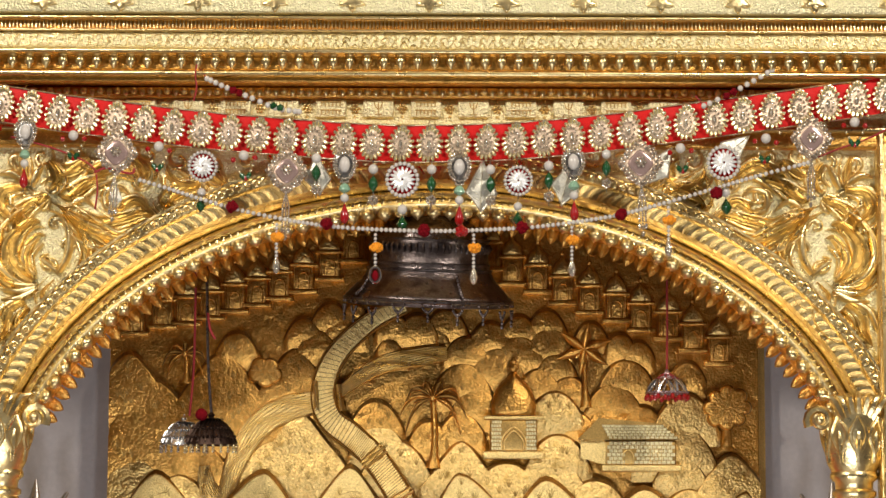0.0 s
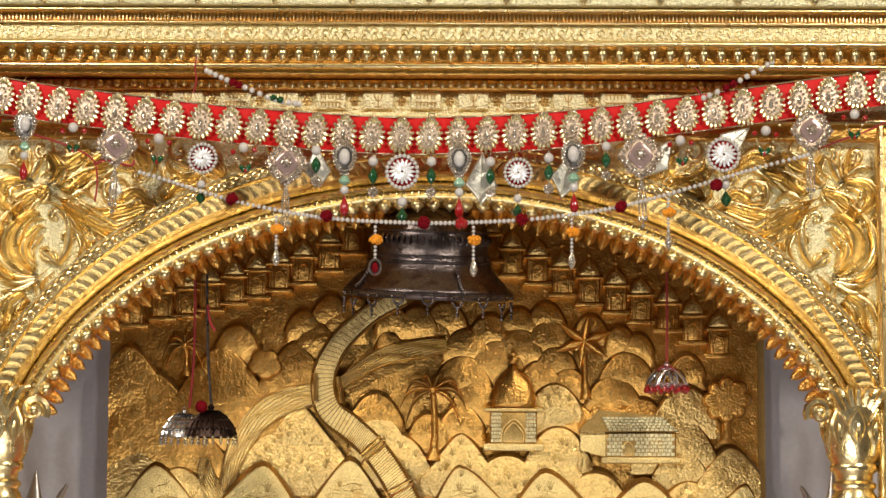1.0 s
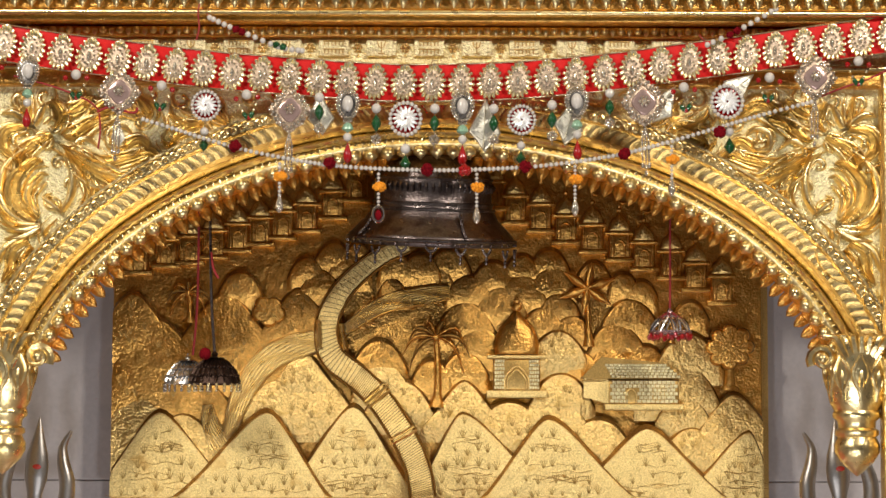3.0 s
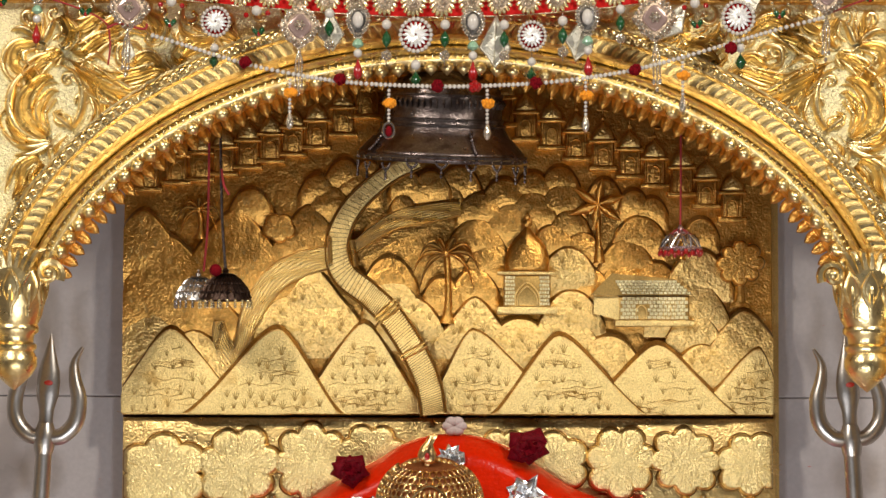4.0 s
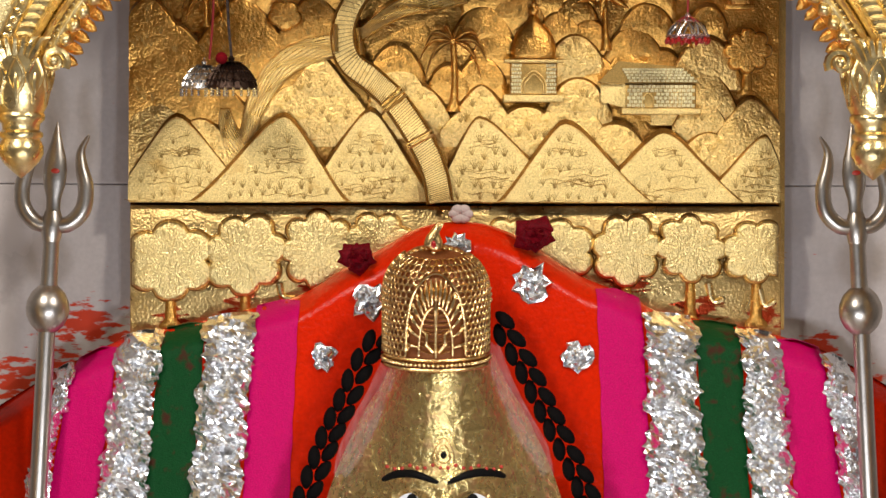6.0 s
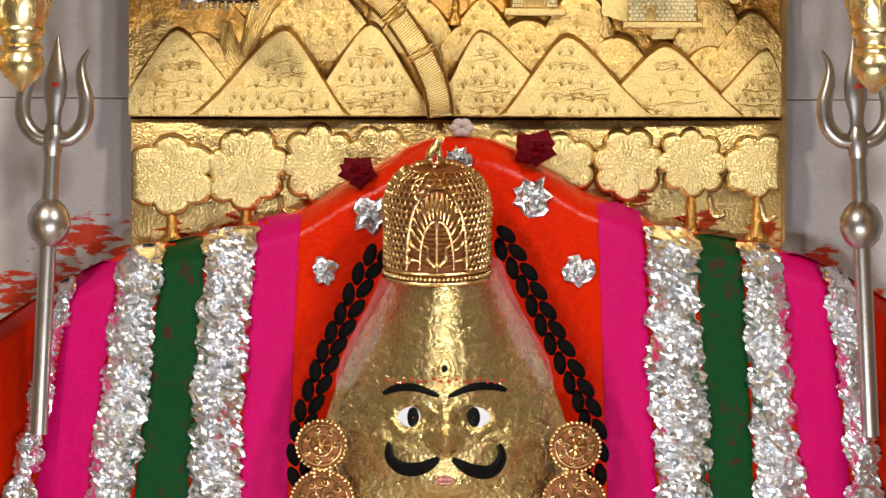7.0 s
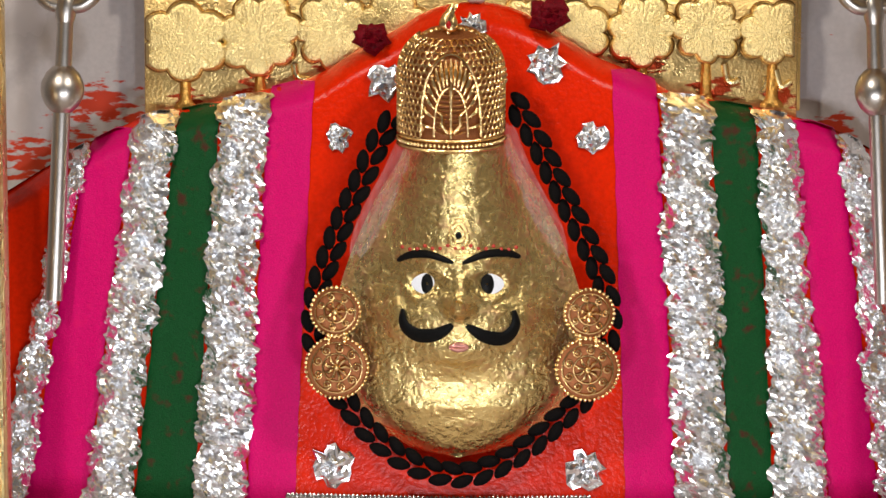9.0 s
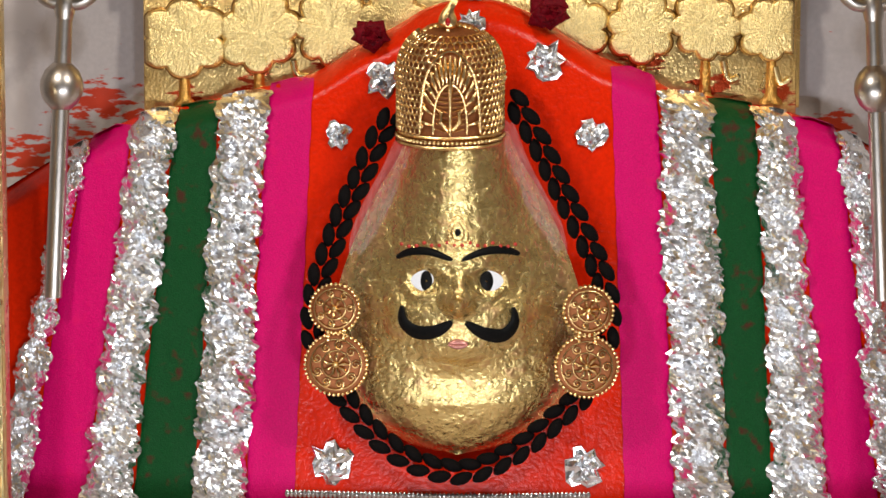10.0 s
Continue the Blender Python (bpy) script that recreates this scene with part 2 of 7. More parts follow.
# ---- building helpers ----
class Geo:
    """Vertices and faces of one mesh, gathered in lists."""

    def __init__(self):
        self.v, self.f, self.k, self.slot = [], [], [], 0

    def add(self, verts, faces):
        o = len(self.v)
        self.v.extend(tuple(p) for p in verts)
        for q in faces:
            self.f.append(tuple(o + i for i in q))
            self.k.append(self.slot)
        return self

    def grid(self, rows, close_u=False, close_v=False):
        nu, nv = len(rows), len(rows[0])
        faces = []
        for i in range(nu if close_u else nu - 1):
            for j in range(nv if close_v else nv - 1):
                a, b = i, (i + 1) % nu
                c, d = j, (j + 1) % nv
                faces.append((a * nv + c, a * nv + d, b * nv + d, b * nv + c))
        return self.add([p for r in rows for p in r], faces)

    def box(self, x0, x1, y0, y1, z0, z1, r=0.0):
        r = min(r, 0.45 * (x1 - x0), 0.45 * (z1 - z0), 0.9 * (y1 - y0))
        if r <= 0:
            v = [(x, y, z) for x in (x0, x1) for y in (y0, y1) for z in (z0, z1)]
            return self.add(v, [(0, 1, 3, 2), (4, 6, 7, 5), (0, 4, 5, 1), (2, 3, 7, 6), (0, 2, 6, 4), (1, 5, 7, 3)])
        rings = []
        for y, q in ((y1, 0.0), (y0 + r, 0.0), (y0 + 0.3 * r, 0.3 * r), (y0, r)):
            rings.append([(x0 + q, y, z0 + q), (x1 - q, y, z0 + q), (x1 - q, y, z1 - q), (x0 + q, y, z1 - q)])
        self.grid(rings, close_v=True)
        o = len(self.v)
        self.f.append((o - 4, o - 3, o - 2, o - 1))
        self.k.append(self.slot)
        return self

    def ball(self, c, r, seg=8, rings=5, sx=1.0, sy=1.0, sz=1.0):
        rows = []
        for i in range(rings + 1):
            a = math.pi * i / rings
            q = max(math.sin(a), 0.02)
            rows.append([(c[0] + sx * r * q * math.cos(2 * math.pi * j / seg), c[1] + sy * r * q * math.sin(2 * math.pi * j / seg), c[2] + sz * r * math.cos(a)) for j in range(seg)])
        return self.grid(rows, close_v=True)

    def lathe(self, c, profile, seg=24, ripple=0.0, waves=0, a0=0.0, a1=2 * math.pi):
        rows = []
        full = abs(a1 - a0 - 2 * math.pi) < 1e-6
        for r, z in profile:
            row = []
            for j in range(seg if full else seg + 1):
                a = a0 + (a1 - a0) * j / seg
                q = max(r, 0.0002) * (1 + ripple * math.cos(waves * a))
                row.append((c[0] + q * math.cos(a), c[1] + q * math.sin(a), c[2] + z))
            rows.append(row)
        return self.grid(rows, close_v=full)

    def tube(self, pts, radii, seg=8, squash=1.0):
        """A round rod along points; radii one number or one each."""
        pts = [Vector(p) for p in pts]
        if not hasattr(radii, "__len__"):
            radii = [radii] * len(pts)
        rows = []
        side = None
        for i, p in enumerate(pts):
            d = (pts[min(i + 1, len(pts) - 1)] - pts[max(i - 1, 0)]).normalized()
            if side is None:
                side = d.cross(Vector((0, 1, 0)))
                if side.length < 0.1:
                    side = d.cross(Vector((1, 0, 0)))
            side = (side - d * side.dot(d)).normalized()
            up = d.cross(side)
            rows.append([p + radii[i] * (math.cos(2 * math.pi * j / seg) * side + squash * math.sin(2 * math.pi * j / seg) * up) for j in range(seg)])
        self.grid(rows, close_v=True)
        o = len(self.v)
        self.f.append(tuple(range(o - seg, o)))
        self.f.append(tuple(range(o - len(pts) * seg, o - len(pts) * seg + seg)))
        self.k.extend((self.slot, self.slot))
        return self

    def stroke(self, pts, widths, h, y, ribs=0, n=7, flat=1.0):
        """A raised line or leaf on an upright face at depth y: pts in (x, z), half widths, height h towards the viewer."""
        if not hasattr(widths, "__len__"):
            widths = [widths] * len(pts)
        rows = []
        for i, p in enumerate(pts):
            a, b = pts[max(i - 1, 0)], pts[min(i + 1, len(pts) - 1)]
            dx, dz = b[0] - a[0], b[1] - a[1]
            q = math.hypot(dx, dz) or 1
            nx, nz = -dz / q, dx / q
            row = []
            for j in range(n):
                s = -1 + 2 * j / (n - 1)
                e = math.sqrt(max(0, 1 - s * s)) ** flat
                if ribs:
                    e *= 0.72 + 0.28 * math.cos(math.pi * ribs * s)
                row.append((p[0] + nx * s * widths[i], y + 0.001 - h * e * min(1, widths[i] / (0.4 * max(widths))), p[1] + nz * s * widths[i]))
            rows.append(row)
        return self.grid(rows)

    def relief(self, outline, centre, h, y, steps=((1.0, 0.0), (0.97, 0.55), (0.91, 0.88), (0.82, 1.0), (0.5, 1.04), (0.05, 1.06))):
        """An embossed shape with rounded edge: outline in (x, z), closed, drawn in towards its centre."""
        rows = [[(centre[0] + s * (p[0] - centre[0]), y + 0.001 - h * q, centre[1] + s * (p[1] - centre[1])) for p in outline] for s, q in steps]
        self.grid(rows, close_v=True)
        o, n = len(self.v), len(outline)
        self.f.append(tuple(range(o - n, o)))
        self.k.append(self.slot)
        return self


def spline(pts, per=6):
    """A smooth line through points of any dimension."""
    out = []
    n = len(pts)
    for i in range(n - 1):
        p0, p1, p2, p3 = pts[max(i - 1, 0)], pts[i], pts[i + 1], pts[min(i + 2, n - 1)]
        for k in range(per):
            t = k / per
            out.append(tuple(0.5 * (2 * b + (c - a) * t + (2 * a - 5 * b + 4 * c - d) * t * t + (3 * b - a - 3 * c + d) * t ** 3) for a, b, c, d in zip(p0, p1, p2, p3)))
    out.append(tuple(pts[-1]))
    return out


def taper(n, w, head=0.25, tail=0.08):
    """Half widths of a leaf: swelling from the stem, fine at the tip."""
    return [w * max(tail, min(1.0, head + 1.6 * t) * (1 - t ** 2.2)) for t in (i / (n - 1) for i in range(n))]


def mesh(name, geo, materials, smooth=True):
    me = bpy.data.meshes.new(name)
    me.from_pydata(geo.v, [], geo.f)
    for m in (materials if isinstance(materials, (list, tuple)) else [materials]):
        me.materials.append(m)
    me.polygons.foreach_set("material_index", geo.k)
    bm = bmesh.new()
    bm.from_mesh(me)
    bmesh.ops.recalc_face_normals(bm, faces=bm.faces)
    bm.to_mesh(me)
    bm.free()
    me.polygons.foreach_set("use_smooth", [smooth] * len(me.polygons))
    if smooth:
        me.set_sharp_from_angle(angle=radians(50))
    return me


def thing(name, label, category, at=(0, 0, 0), group="", kind=""):
    ob = new(name)
    ob.empty_display_size = 0.05
    ob.location = at
    return tagged(ob, label, category, group, kind)


def base_of(ob):
    m = Matrix.Translation(ob.location)
    return base_of(ob.parent) @ m if ob.parent and ob.type == "EMPTY" else m


def part(name, geo, material, parent, label="", smooth=True, kind=""):
    """One mesh under a thing or a part, drawn in world coordinates."""
    ob = new(name, geo if isinstance(geo, bpy.types.Mesh) else mesh(name, geo, material, smooth))
    ob.parent = parent
    top = parent
    while top.parent:
        top = top.parent
    if top == parent:
        ob.matrix_parent_inverse = Matrix.Translation(-top.location)
    return tagged(ob, label, kind=kind)


def lone(name, geo, material, label, category, group="", kind="", smooth=True):
    """A thing that is one mesh."""
    return tagged(new(name, mesh(name, geo, material, smooth)), label, category, group, kind)


# ---- the room ----
def slab(name, x0, x1, y0, y1, z0, z1, material, label, category):
    return lone(name, Geo().box(x0, x1, y0, y1, z0, z1), material, label, category, kind="structure", smooth=False)


# unseen shell: floor, ceiling and three walls added for the gilding to reflect
slab("floor", -2.6, 2.6, -2.2, 4.5, -0.1, 0.0, FLOOR, "unseen grey stone floor added for reflections", "floor")
slab("ceiling", -2.6, 2.6, -2.2, 4.5, 3.4, 3.5, ROOM_GREY, "unseen grey ceiling added for reflections", "ceiling")
slab("wall_west", -2.7, -2.6, -2.2, 4.5, 0.0, 3.4, ROOM_GREY, "unseen grey side wall added for reflections", "wall")
slab("wall_east", 2.6, 2.7, -2.2, 4.5, 0.0, 3.4, ROOM_GREY, "unseen grey side wall added for reflections", "wall")
slab("wall_south", -2.6, 2.6, -2.3, -2.2, 0.0, 3.4, ROOM_GREY, "unseen grey wall added behind the viewer for reflections", "wall")
wall = slab("wall_north", -2.6, 2.6, 4.23, 4.5, 0.0, 3.4, ROOM_GREY, "shrine back wall under marble slabs", "wall")
# marble slabs on the back wall, with dark joints between them
JOINT = (-0.624, 1.453)
ZJ = JOINT[1]
marble_rows = [(0.0, 0.62), (0.624, ZJ), (ZJ + 0.0012, 2.05), (2.0512, 3.4)]
for z0, z1 in marble_rows:
    for x0, x1 in ((-1.62, -0.44), (-0.437, 0.437), (0.44, 1.62)):
        part("marble_slab", Geo().box(x0, x1, 4.2, 4.23, z0, z1, 0.002), MARBLE_STAINED, wall, smooth=False)

platform = thing("platform", "pale marble platform that carries the idol", "platform", (0, 3.9, 0))
part("body", Geo().box(-0.66, 0.70, 3.66, 4.2, 0.0, 0.57, 0.006), MARBLE, platform, smooth=False)
part("top_slab", Geo().box(-0.68, 0.72, 3.64, 4.2, 0.57, 0.60, 0.006), MARBLE, platform, smooth=False)


# ---- the gilded arch ----
PXA = 0.00084
ARCH_X, ARCH_Z = (0.013, 1.506)
ARCH_A, ARCH_B = 0.604, 0.421


def arch_point(theta, o):
    """A point o metres outside the curve of the arch's inner tips."""
    nx, nz = math.cos(theta) / ARCH_A, math.sin(theta) / ARCH_B
    q = math.hypot(nx, nz)
    return ARCH_X + ARCH_A * math.cos(theta) + o * nx / q, ARCH_Z + ARCH_B * math.sin(theta) + o * nz / q


def arch_steps(gap, o, first=radians(16)):
    """Angles along the arch at even distances."""
    out, a, run, last = [], first, 0.0, arch_point(first, o)
    while a < math.pi - first:
        a += 0.001
        p = arch_point(a, o)
        run += math.hypot(p[0] - last[0], p[1] - last[1])
        last = p
        if run >= gap:
            out.append(a)
            run = 0.0
    return out


def arch_band(profile, n=110, first=radians(16)):
    g = Geo()
    g.grid([[(*arch_point(first + (math.pi - 2 * first) * i / n, o), y) for o, y in profile] for i in range(n + 1)])
    g.v = [(x, y, z) for x, z, y in g.v]
    return g


arch = thing("gilded_arch", "embossed gilded arch with carved foliage and drop fringe", "arch", (ARCH_X, 3.9, 1.55))
ARCH_TOP = (0.023, 2.054)[1]
LEFT, RIGHT = (-0.683, 0.805)[0], (0.675, 1.841)[0]
# flat spandrel sheet above the curve
g = Geo()
cols = []
for i in range(121):
    x = LEFT + (RIGHT - LEFT) * i / 120
    s = min(1, abs(x - ARCH_X) / (ARCH_A + 0.112))
    zb = max(ARCH_Z + (ARCH_B + 0.112) * math.sqrt(1 - s * s), ARCH_Z + 0.06)
    cols.append([(x, 4.02, zb), (x, 3.885, zb), (x, 3.885, 0.5 * (zb + ARCH_TOP)), (x, 3.885, ARCH_TOP), (x, 4.02, ARCH_TOP)])
g.grid(cols)
part("spandrel", g, GOLD_PALE, arch, "stippled gilded sheet")
# shade under the arch is also in the gold of soffit and petals
part("soffit", arch_band([(26 * PXA, 3.965), (26 * PXA, 3.88), (30 * PXA, 3.876)]), GOLD_OLD_SHADED, arch)
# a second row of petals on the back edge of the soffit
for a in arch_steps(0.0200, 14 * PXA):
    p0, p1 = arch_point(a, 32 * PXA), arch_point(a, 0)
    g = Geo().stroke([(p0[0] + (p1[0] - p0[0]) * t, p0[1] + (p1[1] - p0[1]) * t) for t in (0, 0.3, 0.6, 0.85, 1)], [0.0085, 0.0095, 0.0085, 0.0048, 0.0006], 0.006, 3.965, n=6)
    part("petal", g, GOLD_OLD_SHADED, arch)
part("inner_band", arch_band([(26 * PXA, 3.88), (30 * PXA, 3.871), (37 * PXA, 3.868), (44 * PXA, 3.871), (48 * PXA, 3.877)]), GOLD, arch)
part("roll_moulding", arch_band([(48 * PXA, 3.875), (50 * PXA, 3.862), (55 * PXA, 3.857), (60 * PXA, 3.862), (62 * PXA, 3.869), (64 * PXA, 3.858), (70 * PXA, 3.848), (76 * PXA, 3.855), (79 * PXA, 3.868)]), GOLD, arch, "smooth double roll moulding")
part("leaf_bed", arch_band([(79 * PXA, 3.868), (82 * PXA, 3.872), (106 * PXA, 3.872), (109 * PXA, 3.868), (112 * PXA, 3.872), (128 * PXA, 3.872), (130 * PXA, 3.866), (134 * PXA, 3.866), (136 * PXA, 3.885)]), GOLD, arch)
# the ribs of the inner band
for a in arch_steps(0.0108, 38 * PXA):
    g = Geo()
    g.stroke([arch_point(a + 0.007 * (0.5 - t), 27 * PXA + t * 20 * PXA) for t in (0, 0.25, 0.5, 0.75, 1)], [0.003, 0.0045, 0.005, 0.0045, 0.003], 0.0035, 3.872, n=5)
    part("rib", g, GOLD, arch)
# overlapping leaves of the outer band
for a in arch_steps(0.0150, 94 * PXA):
    g = Geo()
    side = 1 if a > math.pi / 2 else -1
    g.stroke([arch_point(a + side * 0.020 * t * t, 81 * PXA + t * 26 * PXA) for t in (0, 0.25, 0.5, 0.75, 1)], [0.0066, 0.0080, 0.0080, 0.0074, 0.005], 0.0045, 3.8745, n=6)
    part("leaf", g, GOLD_FINE, arch)
# chain of small rings
for a in arch_steps(0.0135, 120 * PXA):
    g = Geo()
    cx, cz = arch_point(a, 120 * PXA)
    g.tube([(cx + 0.0046 * math.cos(k * 0.7854), 3.871, cz + 0.0046 * math.sin(k * 0.7854)) for k in range(9)], 0.0016, 5)
    g.ball((cx, 3.871, cz), 0.0019, 5, 3)
    part("chain_ring", g, GOLD, arch)
# the hanging drop fringe along the inner edge
for a in arch_steps(0.0242, 14 * PXA):
    g = Geo()
    p0, p1 = arch_point(a, 31 * PXA), arch_point(a, 9 * PXA)
    d = (p1[0] - p0[0], p1[1] - p0[1])
    pts = [(p0[0] + d[0] * t, 3.876 - 0.002 * math.sin(math.pi * t), p0[1] + d[1] * t) for t in (0, 0.15, 0.35, 0.5, 0.7, 0.88, 1)]
    g.tube(pts, [0.008, 0.0092, 0.0112, 0.0112, 0.0068, 0.0028, 0.0006], 8)
    part("drop", g, GOLD, arch)


def capital(cx):
    """The turned pendant capital that ends a leg of the arch."""
    zt = (0.013, 1.634)[1]
    root = part("capital", Geo().lathe((cx, 3.90, zt), [(0.050, 0.02), (0.050, 0), (0.047, -0.03), (0.040, -0.062), (0.034, -0.074), (0.036, -0.078), (0.036, -0.084), (0.029, -0.090), (0.028, -0.100), (0.033, -0.104), (0.033, -0.110), (0.029, -0.114), (0.034, -0.124), (0.034, -0.136), (0.026, -0.150), (0.012, -0.163), (0.001, -0.172)], 28), GOLD, arch, "acanthus capital with turned pendant")
    # lyre-shaped leaves on the front of the bowl
    for k in range(5):
        a = math.pi * (1.1 + 0.2 * k)
        g = Geo()
        for sg in (-1, 1):
            pts = []
            for t in range(13):
                u = t / 12
                off = sg * (0.02 + 0.24 * math.sin(math.pi * min(1, 1.25 * u)) ** 1.2 * (1 if u < 0.8 else 1))
                r = 0.040 + 0.011 * (1 - u) + 0.001
                pts.append((cx + r * math.cos(a + off), 3.90 + r * math.sin(a + off), zt + 0.006 - 0.068 * u))
            g.tube(pts, [0.0022 + 0.0014 * math.sin(math.pi * t / 12) for t in range(13)], 6)
        r = 0.046
        g.tube([(cx + r * math.cos(a), 3.90 + r * math.sin(a), zt - 0.010 - 0.008 * q) for q in range(6)], [0.001, 0.0035, 0.0048, 0.0045, 0.003, 0.001], 6)
        part("lyre_leaf", g, GOLD, root)
    # a tuft of upright leaves where the arch springs from the bowl
    for k in range(7):
        g = Geo()
        u = (k - 3) / 3
        g.tube([(cx + 0.018 * u, 3.862, zt - 0.002), (cx + 0.030 * u, 3.852, zt + 0.018), (cx + 0.040 * u, 3.848, zt + 0.034), (cx + 0.052 * u, 3.852, zt + 0.042 - 0.006 * abs(u))], [0.005, 0.0062, 0.005, 0.0015], 6)
        part("acanthus_leaf", g, GOLD, root)
    for sx in (-1, 1):
        g = Geo()
        pts = []
        for k in range(17):
            a = -0.6 + k * 0.5
            r = 0.0185 * (1 - k / 24)
            pts.append((cx + sx * (0.056 + r * math.cos(a)), 3.868 - 0.0006 * k, zt + 0.002 + r * math.sin(a)))
        g.tube(pts, [0.0075 - 0.0002 * k for k in range(17)], 7)
        g.ball((cx + sx * 0.056, 3.858, zt + 0.002), 0.0085, 8, 6)
        part("scroll", g, GOLD, root)


capital((-0.638, 1.612)[0])
capital((0.640, 1.615)[0])

# carved foliage of the spandrels, the same on both sides: line and half width in mm
SPRAYS = [
    ([(0.631, 1.984), (0.635, 2.015), (0.639, 2.036)], 8), ([(0.622, 1.984), (0.613, 2.006), (0.601, 2.022)], 7), ([(0.627, 1.988), (0.652, 2.005), (0.673, 2.001)], 7),
    ([(0.629, 1.982), (0.661, 1.975), (0.667, 1.949), (0.642, 1.926), (0.649, 1.910)], 11), ([(0.600, 1.966), (0.623, 1.955), (0.639, 1.939), (0.652, 1.912)], 9),
    ([(0.578, 1.855), (0.566, 1.879), (0.564, 1.910), (0.574, 1.937), (0.602, 1.952)], 7), ([(0.573, 1.944), (0.547, 1.909), (0.534, 1.879), (0.545, 1.849), (0.556, 1.834)], 8),
    ([(0.573, 1.944), (0.543, 1.920), (0.512, 1.900), (0.490, 1.882)], 9), ([(0.536, 1.888), (0.529, 1.862), (0.508, 1.862), (0.501, 1.877)], 6), ([(0.525, 1.892), (0.508, 1.879), (0.490, 1.866)], 7),
    ([(0.461, 1.917), (0.491, 1.901), (0.521, 1.909), (0.549, 1.927), (0.578, 1.950)], 13), ([(0.427, 1.926), (0.448, 1.944), (0.482, 1.935), (0.521, 1.927), (0.560, 1.944), (0.592, 1.960)], 8),
    ([(0.448, 1.948), (0.465, 1.961), (0.491, 1.948), (0.522, 1.966)], 9), ([(0.461, 1.996), (0.492, 2.015), (0.522, 2.002), (0.554, 1.968)], 11), ([(0.509, 1.997), (0.537, 1.988), (0.565, 1.968), (0.582, 1.971)], 9),
    ([(0.615, 1.839), (0.647, 1.866), (0.649, 1.901), (0.622, 1.929), (0.608, 1.931)], 16), ([(0.615, 1.834), (0.654, 1.838), (0.674, 1.866), (0.663, 1.874)], 9), ([(0.615, 1.844), (0.630, 1.879), (0.613, 1.908), (0.599, 1.910)], 9),
    ([(0.609, 1.836), (0.637, 1.835), (0.665, 1.849)], 7), ([(0.609, 1.833), (0.637, 1.826), (0.666, 1.831)], 7), ([(0.609, 1.830), (0.637, 1.816), (0.665, 1.814)], 7),
    ([(0.577, 1.852), (0.594, 1.866), (0.605, 1.876), (0.594, 1.883)], 6), ([(0.559, 1.844), (0.550, 1.818), (0.567, 1.802), (0.593, 1.805), (0.603, 1.823), (0.586, 1.844)], 8),
    ([(0.576, 1.801), (0.584, 1.775), (0.610, 1.753), (0.646, 1.752)], 10), ([(0.593, 1.796), (0.610, 1.771), (0.636, 1.758), (0.658, 1.752)], 8), ([(0.628, 1.810), (0.650, 1.793), (0.657, 1.767), (0.668, 1.747)], 12),
    ([(0.621, 1.801), (0.637, 1.783), (0.638, 1.756)], 8), ([(0.655, 1.750), (0.647, 1.724), (0.658, 1.689)], 10), ([(0.648, 1.747), (0.631, 1.733), (0.618, 1.730)], 7), ([(0.661, 1.711), (0.672, 1.722), (0.661, 1.730)], 6),
    ([(0.353, 1.963), (0.375, 1.980), (0.405, 1.970), (0.424, 1.946)], 11), ([(0.370, 1.953), (0.400, 1.945), (0.422, 1.955), (0.432, 1.970)], 8), ([(0.357, 2.000), (0.383, 1.987), (0.412, 1.997), (0.419, 2.018)], 10),
    ([(0.466, 2.027), (0.449, 2.005), (0.461, 1.983)], 9), ([(0.535, 2.027), (0.561, 2.006), (0.587, 2.001)], 10), ([(0.596, 2.023), (0.583, 1.997), (0.596, 1.975)], 9), ([(0.509, 2.023), (0.527, 2.010), (0.553, 2.014)], 8),
    ([(0.331, 1.987), (0.349, 2.005), (0.345, 2.027)], 9), ([(0.379, 2.027), (0.362, 2.014), (0.366, 1.992)], 8), ([(0.664, 1.923), (0.671, 1.897), (0.666, 1.871)], 6), ([(0.542, 1.870), (0.533, 1.849), (0.520, 1.844)], 6),
    ([(0.595, 1.971), (0.617, 1.955)], 9), ([(0.474, 1.970), (0.487, 1.983), (0.509, 1.977), (0.509, 1.953), (0.489, 1.951), (0.485, 1.964), (0.497, 1.968)], 6),
    ([(0.581, 1.862), (0.594, 1.860), (0.603, 1.866), (0.599, 1.877), (0.588, 1.873)], 5), ([(0.561, 1.957), (0.543, 1.966), (0.522, 1.949)], 6),
]
for pts, w in SPRAYS:
    for sx in (1, -1):
        line = [(ARCH_X + sx * (x - ARCH_X), z) for x, z in spline(pts, 6)]
        if any(x < LEFT + 0.004 for x, z in line):
            continue
        g = Geo()
        wide = w * 0.00115
        n = len(line)
        g.stroke(line, taper(n, wide, 0.45, 0.12), 0.008 + 0.85 * wide, 3.885, ribs=2 if w > 7 else 0, n=9 if w > 7 else 7)
        if w > 7:
            # a smaller blade folds back on each side of the rib
            for sg in (-1, 1):
                side_line = []
                for k in range(1, n - 1):
                    a, b = line[k - 1], line[k + 1]
                    q = math.hypot(b[0] - a[0], b[1] - a[1]) or 1
                    off = sg * wide * (0.35 + 1.0 * math.sin(math.pi * 0.85 * k / n))
                    side_line.append((line[k][0] - (b[1] - a[1]) / q * off, line[k][1] + (b[0] - a[0]) / q * off))
                g.stroke(side_line, taper(len(side_line), 0.45 * wide, 0.5, 0.1), 0.005 + 0.45 * wide, 3.8846, n=6)
        part("foliage", g, GOLD, arch)

